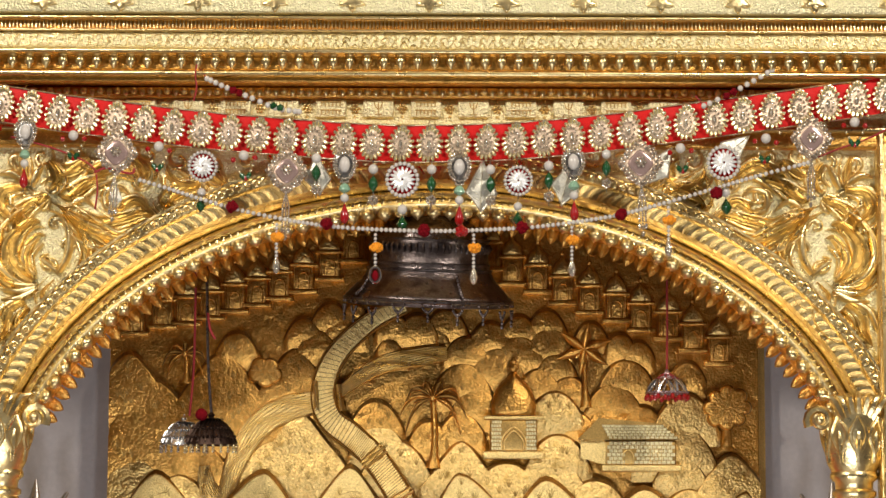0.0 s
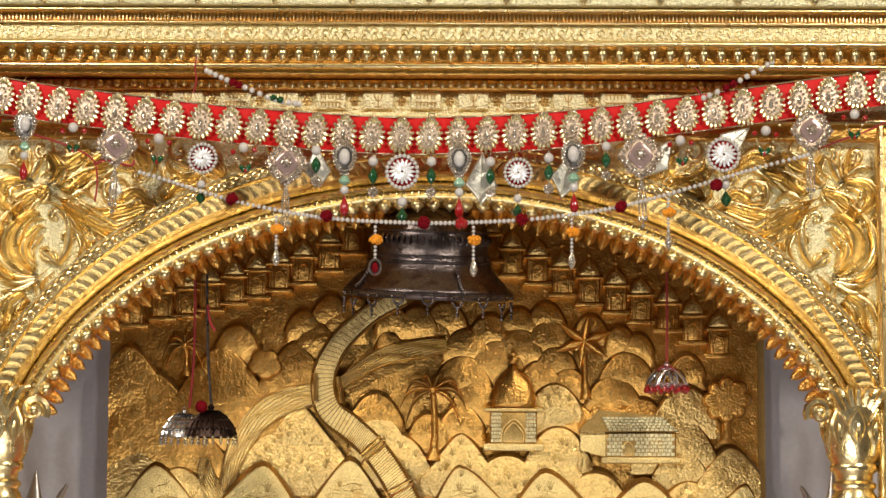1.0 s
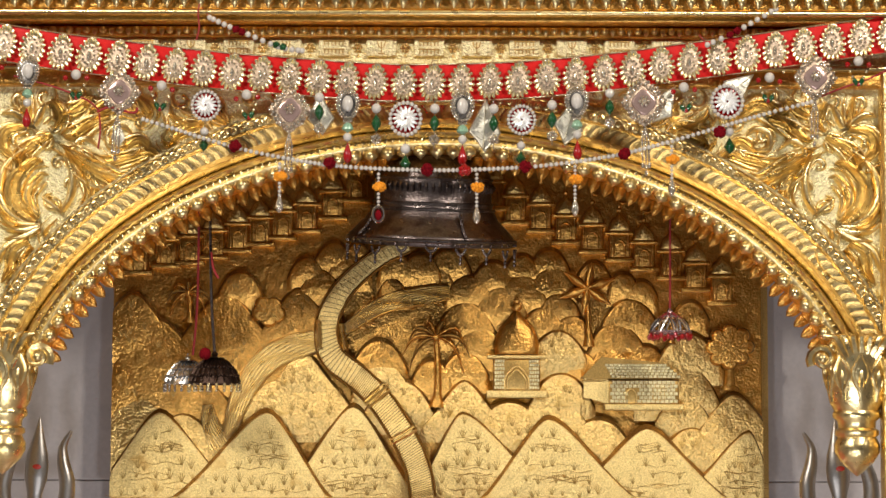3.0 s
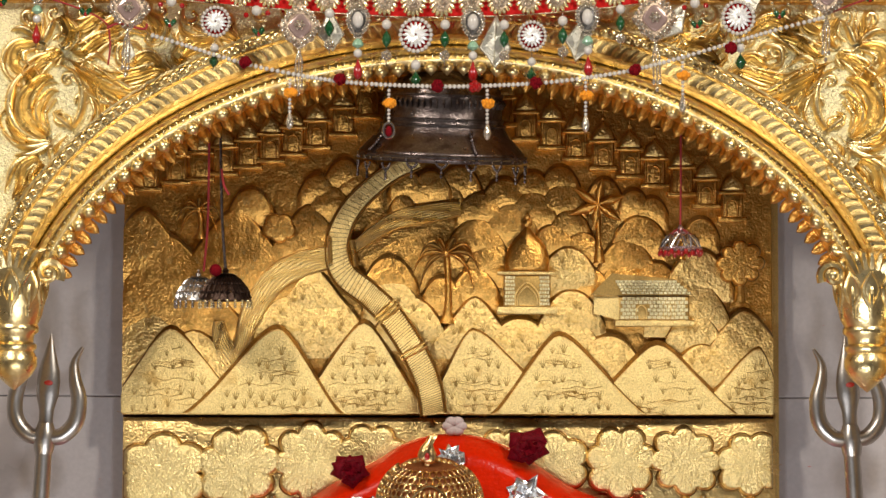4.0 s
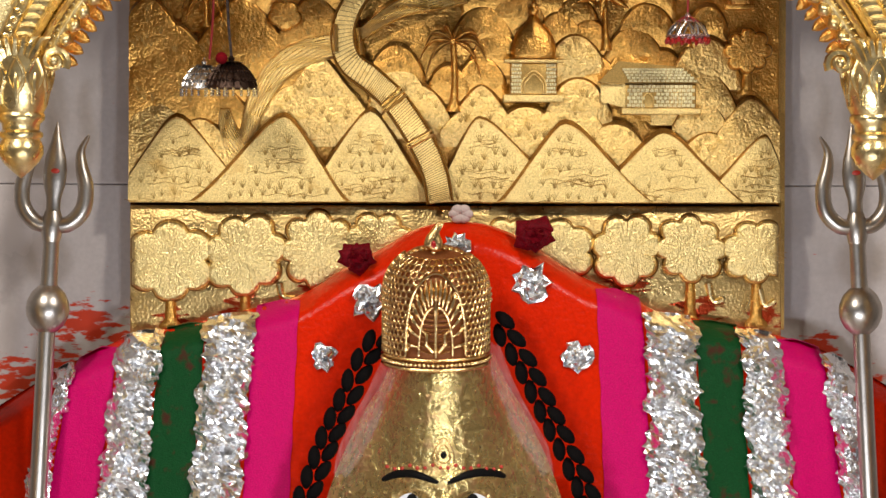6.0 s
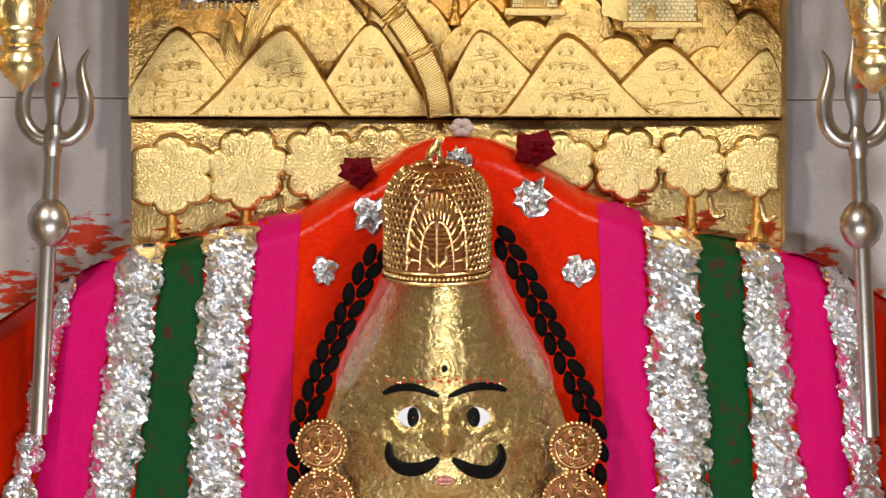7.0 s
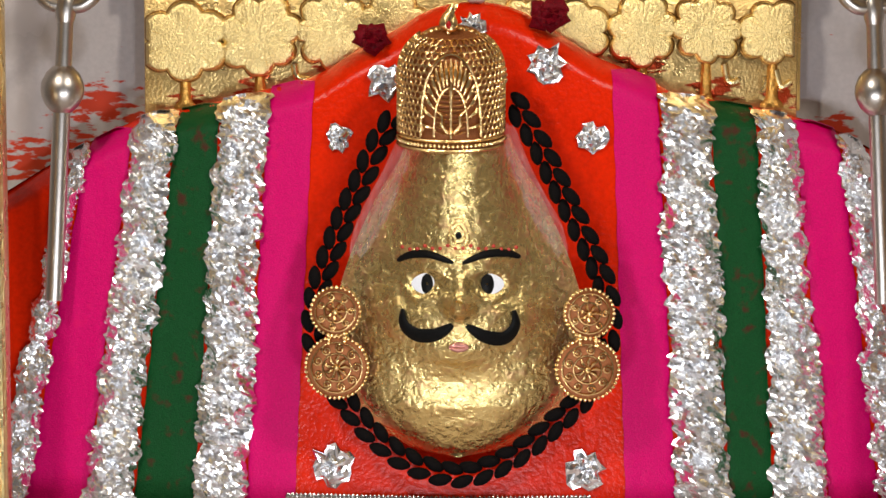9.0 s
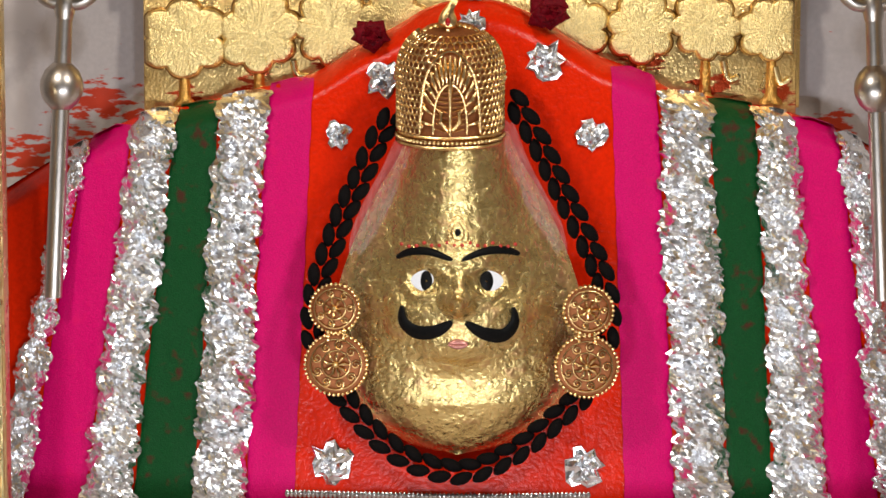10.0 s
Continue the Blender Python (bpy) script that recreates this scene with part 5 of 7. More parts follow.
def bell_curve(x, z, cx, cz, sx, sz):
    return math.exp(-((x - cx) / sx) ** 2 - ((z - cz) / sz) ** 2)


NOSE_Z, EYE_Z, CHIN_Z, LIP_Z = (-0.002, 0.943)[1], (-0.002, 0.979)[1], (-0.002, 0.853)[1], (-0.002, 0.886)[1]


def mask_y(x, z):
    """Depth of the mask's face."""
    h = max(mask_half(z), 0.01)
    s = min(1, abs(x - MASK_X) / h)
    low = min(1.0, (z - MASK_PROFILE[-1][0] + 0.004) / 0.09)
    y = 3.975 - 0.072 * (1 - s ** 2.3) * max(0.1, low) ** 0.5
    u = x - MASK_X
    y -= 0.038 * math.exp(-(u / 0.078) ** 2) * min(1, max(0, (z - CHIN_Z + 0.03) / 0.08))
    y -= 0.032 * bell_curve(u, z, 0, NOSE_Z, 0.018, 0.017) + 0.012 * bell_curve(u, z, 0, NOSE_Z + 0.03, 0.010, 0.03)
    y -= 0.015 * bell_curve(u, z, 0, CHIN_Z + 0.018, 0.042, 0.017)
    ring = math.hypot((abs(u + 0.004) - 0.045) / 0.033, (z - EYE_Z + 0.003) / 0.023)
    y -= 0.0045 * math.exp(-((ring - 1.0) / 0.24) ** 2)
    y -= 0.004 * bell_curve(abs(u), z, 0.098, LIP_Z + 0.04, 0.012, 0.030)
    y -= 0.0013 * noise.noise((u * 55, 3.1, z * 55)) * min(1.0, 0.25 + 2.2 * abs(u) + max(0.0, (CHIN_Z - z) * 9))
    y -= 0.010 * bell_curve(abs(u), z, 0.075, NOSE_Z - 0.02, 0.05, 0.03)
    y += 0.008 * bell_curve(abs(u), z, 0.046, EYE_Z, 0.030, 0.018)
    y -= 0.005 * bell_curve(abs(u), z, 0.048, EYE_Z + 0.036, 0.050, 0.010)
    y += 0.004 * bell_curve(u, z, 0, LIP_Z - 0.016, 0.03, 0.007)
    return y


g = Geo()
rows = []
ztop, zbot = MASK_PROFILE[0][0], MASK_PROFILE[-1][0]
for j in range(151):
    z = ztop + (zbot - ztop) * j / 150
    h = mask_half(z)
    row = [(MASK_X - h, 4.02, z)] + [(MASK_X + h * math.sin(0.5 * math.pi * (-1 + 2 * i / 108)), mask_y(MASK_X + h * math.sin(0.5 * math.pi * (-1 + 2 * i / 108)), z), z) for i in range(109)] + [(MASK_X + h, 4.02, z)]
    rows.append(row)
g.grid(rows)


def on_mask(pts, widths, lift, slot):
    """A raised stroke on the mask's surface."""
    g.slot = slot
    if not hasattr(widths, "__len__"):
        widths = [widths] * len(pts)
    rws = []
    for i, p in enumerate(pts):
        a, b = pts[max(i - 1, 0)], pts[min(i + 1, len(pts) - 1)]
        q = math.hypot(b[0] - a[0], b[1] - a[1]) or 1
        nx, nz = -(b[1] - a[1]) / q, (b[0] - a[0]) / q
        row = []
        for j in range(6):
            s = -1 + 2 * j / 5
            x, z = p[0] + nx * s * widths[i], p[1] + nz * s * widths[i]
            row.append((x, mask_y(x, z) - 0.0006 - lift * math.sqrt(max(0, 1 - s * s)), z))
        rws.append(row)
    g.grid(rws)


def disc_on_mask(cx, cz, rx, rz, lift, slot, almond=False):
    g.slot = slot
    rws = []
    for q in (1.0, 0.9, 0.6, 0.1):
        row = []
        for k in range(24):
            a = 2 * math.pi * k / 24
            x, z = cx + rx * q * math.cos(a), cz + rz * q * math.sin(a) * (1 - 0.16 * math.cos(a) ** 2 if almond else 1)
            row.append((x, mask_y(cx, cz) * 0.8 + mask_y(x, z) * 0.2 - 0.001 - lift * math.sqrt(1 - 0.9 * q * q), z))
        rws.append(row)
    g.grid(rws, close_v=True)


for cx, cz in ((-0.049, 0.976), (0.041, 0.976)):
    disc_on_mask(cx, cz, 0.025, 0.0165, 0.004, 2, True)
    disc_on_mask(cx - 0.001, cz, 0.0118, 0.0158, 0.0062, 1)
for pts in ([(-0.096, 1.008), (-0.074, 1.019), (-0.045, 1.021), (-0.011, 1.010)], [(0.004, 1.010), (0.036, 1.022), (0.068, 1.022), (0.091, 1.014)]):
    on_mask(spline(pts, 6), [0.002 + 0.004 * math.sin(math.pi * i / 18) ** 0.6 for i in range(19)], 0.003, 1)
for pts in ([(-0.011, 0.917), (-0.036, 0.901), (-0.065, 0.898), (-0.085, 0.913), (-0.087, 0.937)], [(0.010, 0.915), (0.037, 0.898), (0.066, 0.893), (0.083, 0.911), (0.081, 0.935)]):
    on_mask(spline(pts, 6), [0.0025 + 0.0085 * math.sin(math.pi * (i / 24) ** 0.8) ** 0.9 for i in range(25)], 0.004, 1)
on_mask(spline([(-0.017, 0.883), (-0.002, 0.886), (0.013, 0.883)], 5), [0.001 + 0.0035 * math.sin(math.pi * i / 10) for i in range(11)], 0.003, 5)
on_mask(spline([(-0.017, 0.881), (-0.002, 0.878), (0.013, 0.881)], 5), [0.001 + 0.003 * math.sin(math.pi * i / 10) for i in range(11)], 0.003, 5)
tx, tz = (-0.003, 1.051)
for r in (0.020, 0.012):
    on_mask([(tx + r * 0.75 * math.sin(a) * (1 - 0.35 * math.cos(a)), tz + r * (math.cos(a) * 1.15 + 0.1)) for a in (2 * math.pi * k / 28 for k in range(29))], 0.0013, 0.002, 4)
disc_on_mask(tx, tz, 0.0045, 0.005, 0.003, 1)
for k in range(16):
    x = MASK_X + 0.0115 * (k - 7.5)
    disc_on_mask(x, (-0.003, 1.032)[1] - 0.00012 * (k - 7.5) ** 2 + (0.004 if k % 3 == 0 else 0), 0.0028, 0.0028, 0.002, 3)
lone("idol_mask", g, [GOLD_LEAF, BLACK_PAINT, WHITE_PAINT, RED_PAINT, GOLD_JEWEL, LIP], "gold leaf mask with black painted marks on the idol", "mask")

# clear plastic film wrapped from the crown down both sides of the brow
for pts, seed in (([(-0.082, 1.192), (-0.098, 1.140), (-0.122, 1.092), (-0.146, 1.045), (-0.160, 1.012)], 1), ([(0.066, 1.215), (0.082, 1.155), (0.106, 1.105), (0.136, 1.060), (0.156, 1.015)], 2)):
    g = Geo()
    line = spline(pts, 10)
    rows = []
    for i, (x, z) in enumerate(line):
        t = i / (len(line) - 1)
        wide = 0.050 * math.sin(math.pi * (0.18 + 0.72 * t))
        row = []
        for k in range(13):
            q = k / 12 - 0.5
            row.append((x + wide * q, 3.945 - 0.012 * abs(noise.noise((x * 20 + q * 3.0, seed, z * 16))) - 0.005 * noise.noise((q * 9, seed + 4, z * 60)) - 0.012 * (1 - 4 * q * q), z + 0.004 * math.sin(7 * q + seed)))
        rows.append(row)
    g.grid(rows)
    lone("plastic_film", g, FILM, "creased clear plastic film tucked beside the mask", "film", "film wraps", smooth=False)

# ---- black braid round the mask ----
BRAID = spline([(-0.089, 1.238), (-0.124, 1.188), (-0.151, 1.127), (-0.176, 1.075), (-0.196, 1.021), (-0.216, 0.965), (-0.224, 0.899), (-0.211, 0.833), (-0.173, 0.783), (-0.134, 0.736), (-0.082, 0.695), (-0.021, 0.674), (0.032, 0.678), (0.093, 0.709), (0.145, 0.753), (0.189, 0.795), (0.217, 0.848), (0.228, 0.914), (0.216, 0.979), (0.187, 1.044), (0.152, 1.114), (0.116, 1.187), (0.077, 1.251)], 40)
braid = thing("braid", "twisted black wool braid framing the gold mask", "braid", (MASK_X, 3.97, 0.72))
run, last, side = 0.0, BRAID[0], 0
for i in range(1, len(BRAID)):
    p = BRAID[i]
    run += math.hypot(p[0] - last[0], p[1] - last[1])
    last = p
    if run > 0.0155:
        run = 0.0
        side += 1
        a, b = BRAID[max(0, i - 4)], BRAID[min(len(BRAID) - 1, i + 4)]
        q = math.hypot(b[0] - a[0], b[1] - a[1])
        ux, uz = (b[0] - a[0]) / q, (b[1] - a[1]) / q
        sg = 1 if side % 2 else -1
        cx, cz = p[0] - uz * 0.0096 * sg, p[1] + ux * 0.0096 * sg
        dx, dz = ux * 0.95 + uz * 0.30 * sg, uz * 0.95 - ux * 0.30 * sg
        g = Geo()
        yb = 3.945 + 0.004 * sg
        g.tube([(cx + dx * t, yb - 0.004 * math.cos(t * 90), cz + dz * t) for t in (-0.0180, -0.0150, -0.008, 0.0, 0.008, 0.0150, 0.0180)], [0.002, 0.0056, 0.0090, 0.0100, 0.0090, 0.0056, 0.002], 8)
        part("strand", g, BLACK, braid)


# ---- earrings ----
def earring(cx, cz, y, mirror):
    root = thing("earring", "gilt filigree earring with two discs beside the mask", "earring", (cx, y, cz - 0.13), "earrings")
    for k, (ox, oz, r) in enumerate(((0.002 * mirror, 0.0, 0.037), (0.0, -0.086, 0.047))):
        x0, z0 = cx + ox, cz + oz
        disc = [(x0 + r * math.cos(a), z0 + r * math.sin(a)) for a in (2 * math.pi * i / 40 for i in range(40))]
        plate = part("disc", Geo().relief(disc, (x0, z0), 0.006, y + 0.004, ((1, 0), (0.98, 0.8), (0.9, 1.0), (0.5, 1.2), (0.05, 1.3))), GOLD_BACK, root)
        g = Geo()
        for i in range(int(r * 900)):
            a = 2 * math.pi * i / int(r * 900)
            g.ball((x0 + r * math.cos(a), y - 0.002, z0 + r * math.sin(a)), 0.0033, 6, 4)
        part("bead_rim", g, GOLD_JEWEL, plate)
        g = Geo()
        for q in (0.82, 0.45):
            g.tube([(x0 + r * q * math.cos(a), y - 0.004, z0 + r * q * math.sin(a)) for a in (2 * math.pi * i / 28 for i in range(29))], 0.0017, 5)
        part("ring", g, GOLD_JEWEL, plate)
        g = Geo()
        n = 7 + 2 * k
        for i in range(n):
            a = 2 * math.pi * i / n
            ccx, ccz = x0 + 0.64 * r * math.cos(a), z0 + 0.64 * r * math.sin(a)
            g.tube([(ccx + 0.16 * r * (1 - j / 14) * math.cos(a + 0.8 * j), y - 0.006, ccz + 0.16 * r * (1 - j / 14) * math.sin(a + 0.8 * j)) for j in range(12)], 0.0016, 5)
            g.tube([(x0 + 0.1 * r * math.cos(a), y - 0.007, z0 + 0.1 * r * math.sin(a)), (x0 + 0.28 * r * math.cos(a + 0.2), y - 0.009, z0 + 0.28 * r * math.sin(a + 0.2)), (x0 + 0.42 * r * math.cos(a), y - 0.006, z0 + 0.42 * r * math.sin(a))], [0.001, 0.0032, 0.001], 5)
        g.ball((x0, y - 0.008, z0), 0.0055, 8, 5)
        part("filigree", g, GOLD_JEWEL, plate, kind="stuff")
    g = Geo()
    for i in range(6):
        g.ball((cx + 0.012 * mirror * (1 if i % 2 else -1), y - 0.004, cz - 0.033 - 0.003 * i), 0.004, 6, 4)
    part("link", g, GOLD_JEWEL, root)


earring(*(-0.188, 0.929), 3.92, -1)
earring(*(0.194, 0.927), 3.92, 1)

# ---- the crown ----
CRX, CRZ = (-0.015, 1.174)
CR_R, CR_H = 0.080, 0.180
crown = thing("crown", "pierced gilt filigree crown with curled finial", "crown", (CRX, 3.95, CRZ))


def crown_radius(h):
    return CR_R * (1.0 if h < 0.108 else math.sqrt(max(0.0, 1 - ((h - 0.108) / (CR_H - 0.108)) ** 2.2)))


def crown_point(u, h, out=0.0):
    """u: metres round the front from the middle, h: height."""
    r = max(crown_radius(h), 0.004) + out
    a = u / CR_R
    hh = h - 0.010 * (1 - math.cos(a)) * -1
    return CRX + r * math.sin(a), 3.926 - r * math.cos(a) * 0.85, CRZ + hh


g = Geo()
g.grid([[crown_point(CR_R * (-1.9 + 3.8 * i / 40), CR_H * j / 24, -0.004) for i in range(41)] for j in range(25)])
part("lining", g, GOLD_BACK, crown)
for h, rr in ((0.003, 0.0032), (0.018, 0.0026)):
    part("band", Geo().tube([crown_point(CR_R * (-1.8 + 3.6 * i / 40), h) for i in range(41)], rr, 6), GOLD_JEWEL, crown)
g = Geo()
for i in range(42):
    g.ball(crown_point(CR_R * (-1.75 + 3.5 * i / 41), 0.0105, 0.001), 0.0036, 6, 4)
part("beaded_band", g, GOLD_JEWEL, crown)
# rings of the pierced field
g = Geo()
row = 0
h = 0.026
while h < CR_H - 0.012:
    q = crown_radius(h) / CR_R
    n = int(14 * q) * 2 + 1
    for i in range(n):
        u = CR_R * 1.7 * (-1 + 2 * (i + 0.5 * (row % 2)) / n)
        inner = (abs(u) / 0.044) ** 2 + (max(0, h - 0.03) / 0.115) ** 2 < 1
        if not inner:
            a0 = u / CR_R
            r0 = 0.0049
            g.tube([crown_point(u + r0 * math.cos(b) / max(q, 0.3), h + r0 * math.sin(b), 0.001) for b in (2 * math.pi * k / 8 for k in range(9))], 0.0014, 4)
    h += 0.0098
    row += 1
part("pierced_field", g, GOLD_JEWEL, crown, kind="stuff")
g = Geo()
for w, top in ((0.046, 0.147), (0.025, 0.098)):
    g.tube([crown_point(w * math.cos(a), 0.024 + (top - 0.024) * max(0, math.sin(a)) ** 0.8, 0.002) for a in (math.pi * k / 26 for k in range(27))], 0.0024, 6)
for k in range(17):
    a = math.pi * (k + 0.5) / 17
    g.tube([crown_point(0.027 * math.cos(a), 0.026 + 0.076 * math.sin(a) ** 0.8, 0.002), crown_point(0.035 * math.cos(a), 0.025 + 0.097 * math.sin(a) ** 0.8, 0.005), crown_point(0.043 * math.cos(a), 0.025 + 0.115 * math.sin(a) ** 0.8, 0.002)], [0.0016, 0.0040, 0.0022], 6)
part("petal_arch", g, GOLD_JEWEL, crown)
g = Geo()
g.tube([crown_point(0, 0.022 + 0.0085 * k, 0.004) for k in range(11)], [0.0030] * 8 + [0.0042, 0.003, 0.001], 6)
for k in range(9):
    for sx in (-1, 1):
        g.tube([crown_point(0, 0.026 + 0.0075 * k, 0.002), crown_point(sx * 0.021, 0.016 + 0.0075 * k + 0.016 - (0.0 if k < 5 else 0.004), 0.002)], 0.0012, 4)
for sx in (-1, 1):
    g.tube([crown_point(sx * 0.004, 0.030, 0.004), crown_point(sx * 0.013, 0.042, 0.006), crown_point(sx * 0.012, 0.056, 0.005), crown_point(sx * 0.019, 0.062, 0.004)], [0.003, 0.0036, 0.003, 0.0012], 6)
part("stem_motif", g, GOLD_JEWEL, crown, kind="stuff")
for i in range(30):
    a = math.pi * i / 29
    part("scallop", Geo().ball((CRX + 0.0800 * math.cos(a), 3.921, CRZ + 0.106 + 0.078 * math.sin(a)), 0.0055, 8, 6), GOLD_JEWEL, crown)
fx, fy, fz = CRX - 0.004, 3.905, CRZ + CR_H + 0.008
out = spline([(fx, fz - 0.010), (fx - 0.014, fz), (fx - 0.011, fz + 0.014), (fx - 0.002, fz + 0.026), (fx + 0.006, fz + 0.036), (fx + 0.016, fz + 0.034), (fx + 0.008, fz + 0.028), (fx + 0.010, fz + 0.016), (fx + 0.014, fz + 0.004), (fx + 0.010, fz - 0.008), (fx, fz - 0.010)], 3)[:-1]
finial = part("finial", Geo().relief(out, (fx, fz + 0.004), 0.010, fy, ((1, 0), (0.95, 0.7), (0.7, 1.0), (0.1, 1.1))), GOLD_JEWEL, crown, "curled teardrop finial")
part("stone", Geo().ball((fx, fy - 0.010, fz + 0.002), 0.005, 8, 5, 0.8, 0.6, 1.3), RED_STONE, finial, "red stone")
part("stem", Geo().tube([(fx, fy + 0.002, fz - 0.02), (fx, fy, fz - 0.006)], 0.004, 6), GOLD_JEWEL, finial)


# ---- the two tridents ----
def trident(cx, y, label, lean):
    """A polished trident leaning against the idol: shaft with ball and collar, two curved outer prongs and a spear blade."""
    foot = TRI_FOOT - TRI_FORK
    root = thing("trident", label, "trident", (0, 0, 0), "tridents")
    part("shaft", Geo().tube([(0, 0, foot), (0, 0, TRI_BALL - TRI_FORK), (0, 0, 0)], [0.0140, 0.0135, 0.0125], 20), STEEL, root)
    part("ball", Geo().lathe((0, 0, TRI_BALL - TRI_FORK), [(0.014, -0.036), (0.017, -0.034), (0.026, -0.025), (0.0325, -0.011), (0.034, 0.0), (0.0325, 0.011), (0.026, 0.025), (0.017, 0.034), (0.014, 0.036)], 28), STEEL, root)
    part("collar", Geo().lathe((0, 0, 0), [(0.0135, -0.026), (0.0155, -0.018), (0.0175, -0.004), (0.0165, 0.008), (0.012, 0.022)], 20), STEEL, root)
    for sx in (-1, 1):
        pts = spline([(0, 0, 0.0), (sx * 0.026, 0, 0.003), (sx * 0.046, 0, 0.026), (sx * 0.049, 0, 0.060), (sx * 0.041, 0, 0.092), (sx * 0.039, 0, 0.118), (sx * 0.050, 0, 0.142)], 6)
        n = len(pts)
        part("prong", Geo().tube(pts, [0.0118 + 0.0012 * math.sin(math.pi * min(1, i / 20)) if i < 18 else 0.0120 * (1 - ((i - 18) / (n - 17)) ** 1.3) + 0.0005 for i in range(n)], 12), STEEL, root)
    pts = [(0, 0, q) for q in (0.0, 0.025, 0.042, 0.065, 0.085, 0.105, 0.128, 0.146, 0.160)]
    part("blade", Geo().tube(pts, [0.013, 0.011, 0.0115, 0.0175, 0.0185, 0.0160, 0.0095, 0.0048, 0.0008], 16, 0.6), STEEL, root)
    part("mark", Geo().ball((0.002, -0.0105, 0.084), 0.007, 8, 5, 1.0, 0.25, 0.6), RED_PAINT, root, "red dab of vermilion")
    root.location, root.rotation_euler = (cx, y, TRI_FORK), (0, lean, 0)


TRI_BALL, TRI_FORK, TRI_FOOT = 1.260, 1.390, 0.930
trident(-0.611, 4.03, "polished steel trident with ball leaning on foil by the idol", 0.054)
trident(0.636, 4.03, "polished steel trident with ball leaning on foil by the idol", -0.054)

# ---- the hanging silver canopy ----
BX, BZ = (0.002, 1.824)
canopy = thing("silver_canopy", "tarnished silver canopy with chain fringe hung under the arch", "canopy", (0, 0, 0))
PXB = 0.00087
prof = [(40, 172), (58, 150), (80, 138), (93, 128), (100, 118), (101, 112), (104, 108), (103, 100), (104, 72), (107, 64), (106, 60), (109, 55), (113, 46), (120, 36), (133, 23), (143, 12), (147, 9), (148, 4), (146, -4), (143, -8), (140, -6), (132, 8)]
part("dome", Geo().lathe((0, 0, 0), [(r * PXB, z * PXB) for r, z in prof], 64), SILVER_DARK, canopy)
for n, r, z, hgt in ((56, 103, 96, 9),):
    for k in range(n // 2 + 1):
        a = math.pi + math.pi * k / (n // 2)
        rr = r * PXB
        part("flute", Geo().tube([(rr * math.cos(a) * 1.01, rr * math.sin(a) * 1.01, (z + hgt) * PXB - 0.002), (rr * 1.045 * math.cos(a), rr * 1.045 * math.sin(a), z * PXB), (rr * (1.0 if r < 120 else 1.075) * math.cos(a), rr * (1.0 if r < 120 else 1.075) * math.sin(a), (z - hgt) * PXB)], [0.0016, 0.0026, 0.0016], 5), SILVER_DARK, canopy)
for r, z, t in ((103, 110, 3), (105, 66, 3), (109, 56, 3), (148, 2, 4)):
    part("ring", Geo().tube([((r * PXB) * math.cos(a), (r * PXB) * math.sin(a), z * PXB) for a in (2 * math.pi * k / 56 for k in range(57))], t * PXB, 6), SILVER_DARK, canopy)
random.seed(12)
for k in range(9):
    a = math.pi * (1.0 + (k + 0.5) / 9)
    g = Geo()
    drop = random.uniform(0.010, 0.020)
    for j in range(12):
        t = j / 11
        b = a + (t - 0.5) * 0.14
        r = 150 * PXB
        g.ball((r * math.cos(b), r * math.sin(b), -0.003 - drop * math.sin(math.pi * t) ** 0.6), 0.0024, 5, 4)
    for j in range(3):
        g.ball((150 * PXB * math.cos(a), 150 * PXB * math.sin(a), -0.004 - drop - 0.006 * j), 0.0026, 5, 4, 1, 1, 1.3)
    part("chain_loop", g, SILVER_DARK, canopy)
    if k % 4 == 1:
        g = Geo()
        b = a + 0.06
        for j in range(9):
            t = j / 8
            r = (118 + 28 * t) * PXB + 0.004
            g.ball((r * math.cos(b), r * math.sin(b), (46 - 34 * t) * PXB - 0.004 * math.sin(3 * t)), 0.003, 5, 4)
        part("chain", g, SILVER_DARK, canopy)
part("hanger_rod", Geo().tube([(0, 0, 180 * PXB), (0, 0.012, 0.42)], 0.006, 8), SILVER_DARK, canopy)
canopy.rotation_euler = (radians(7), radians(2.0), 0)
canopy.location = (BX, 4.0, BZ)


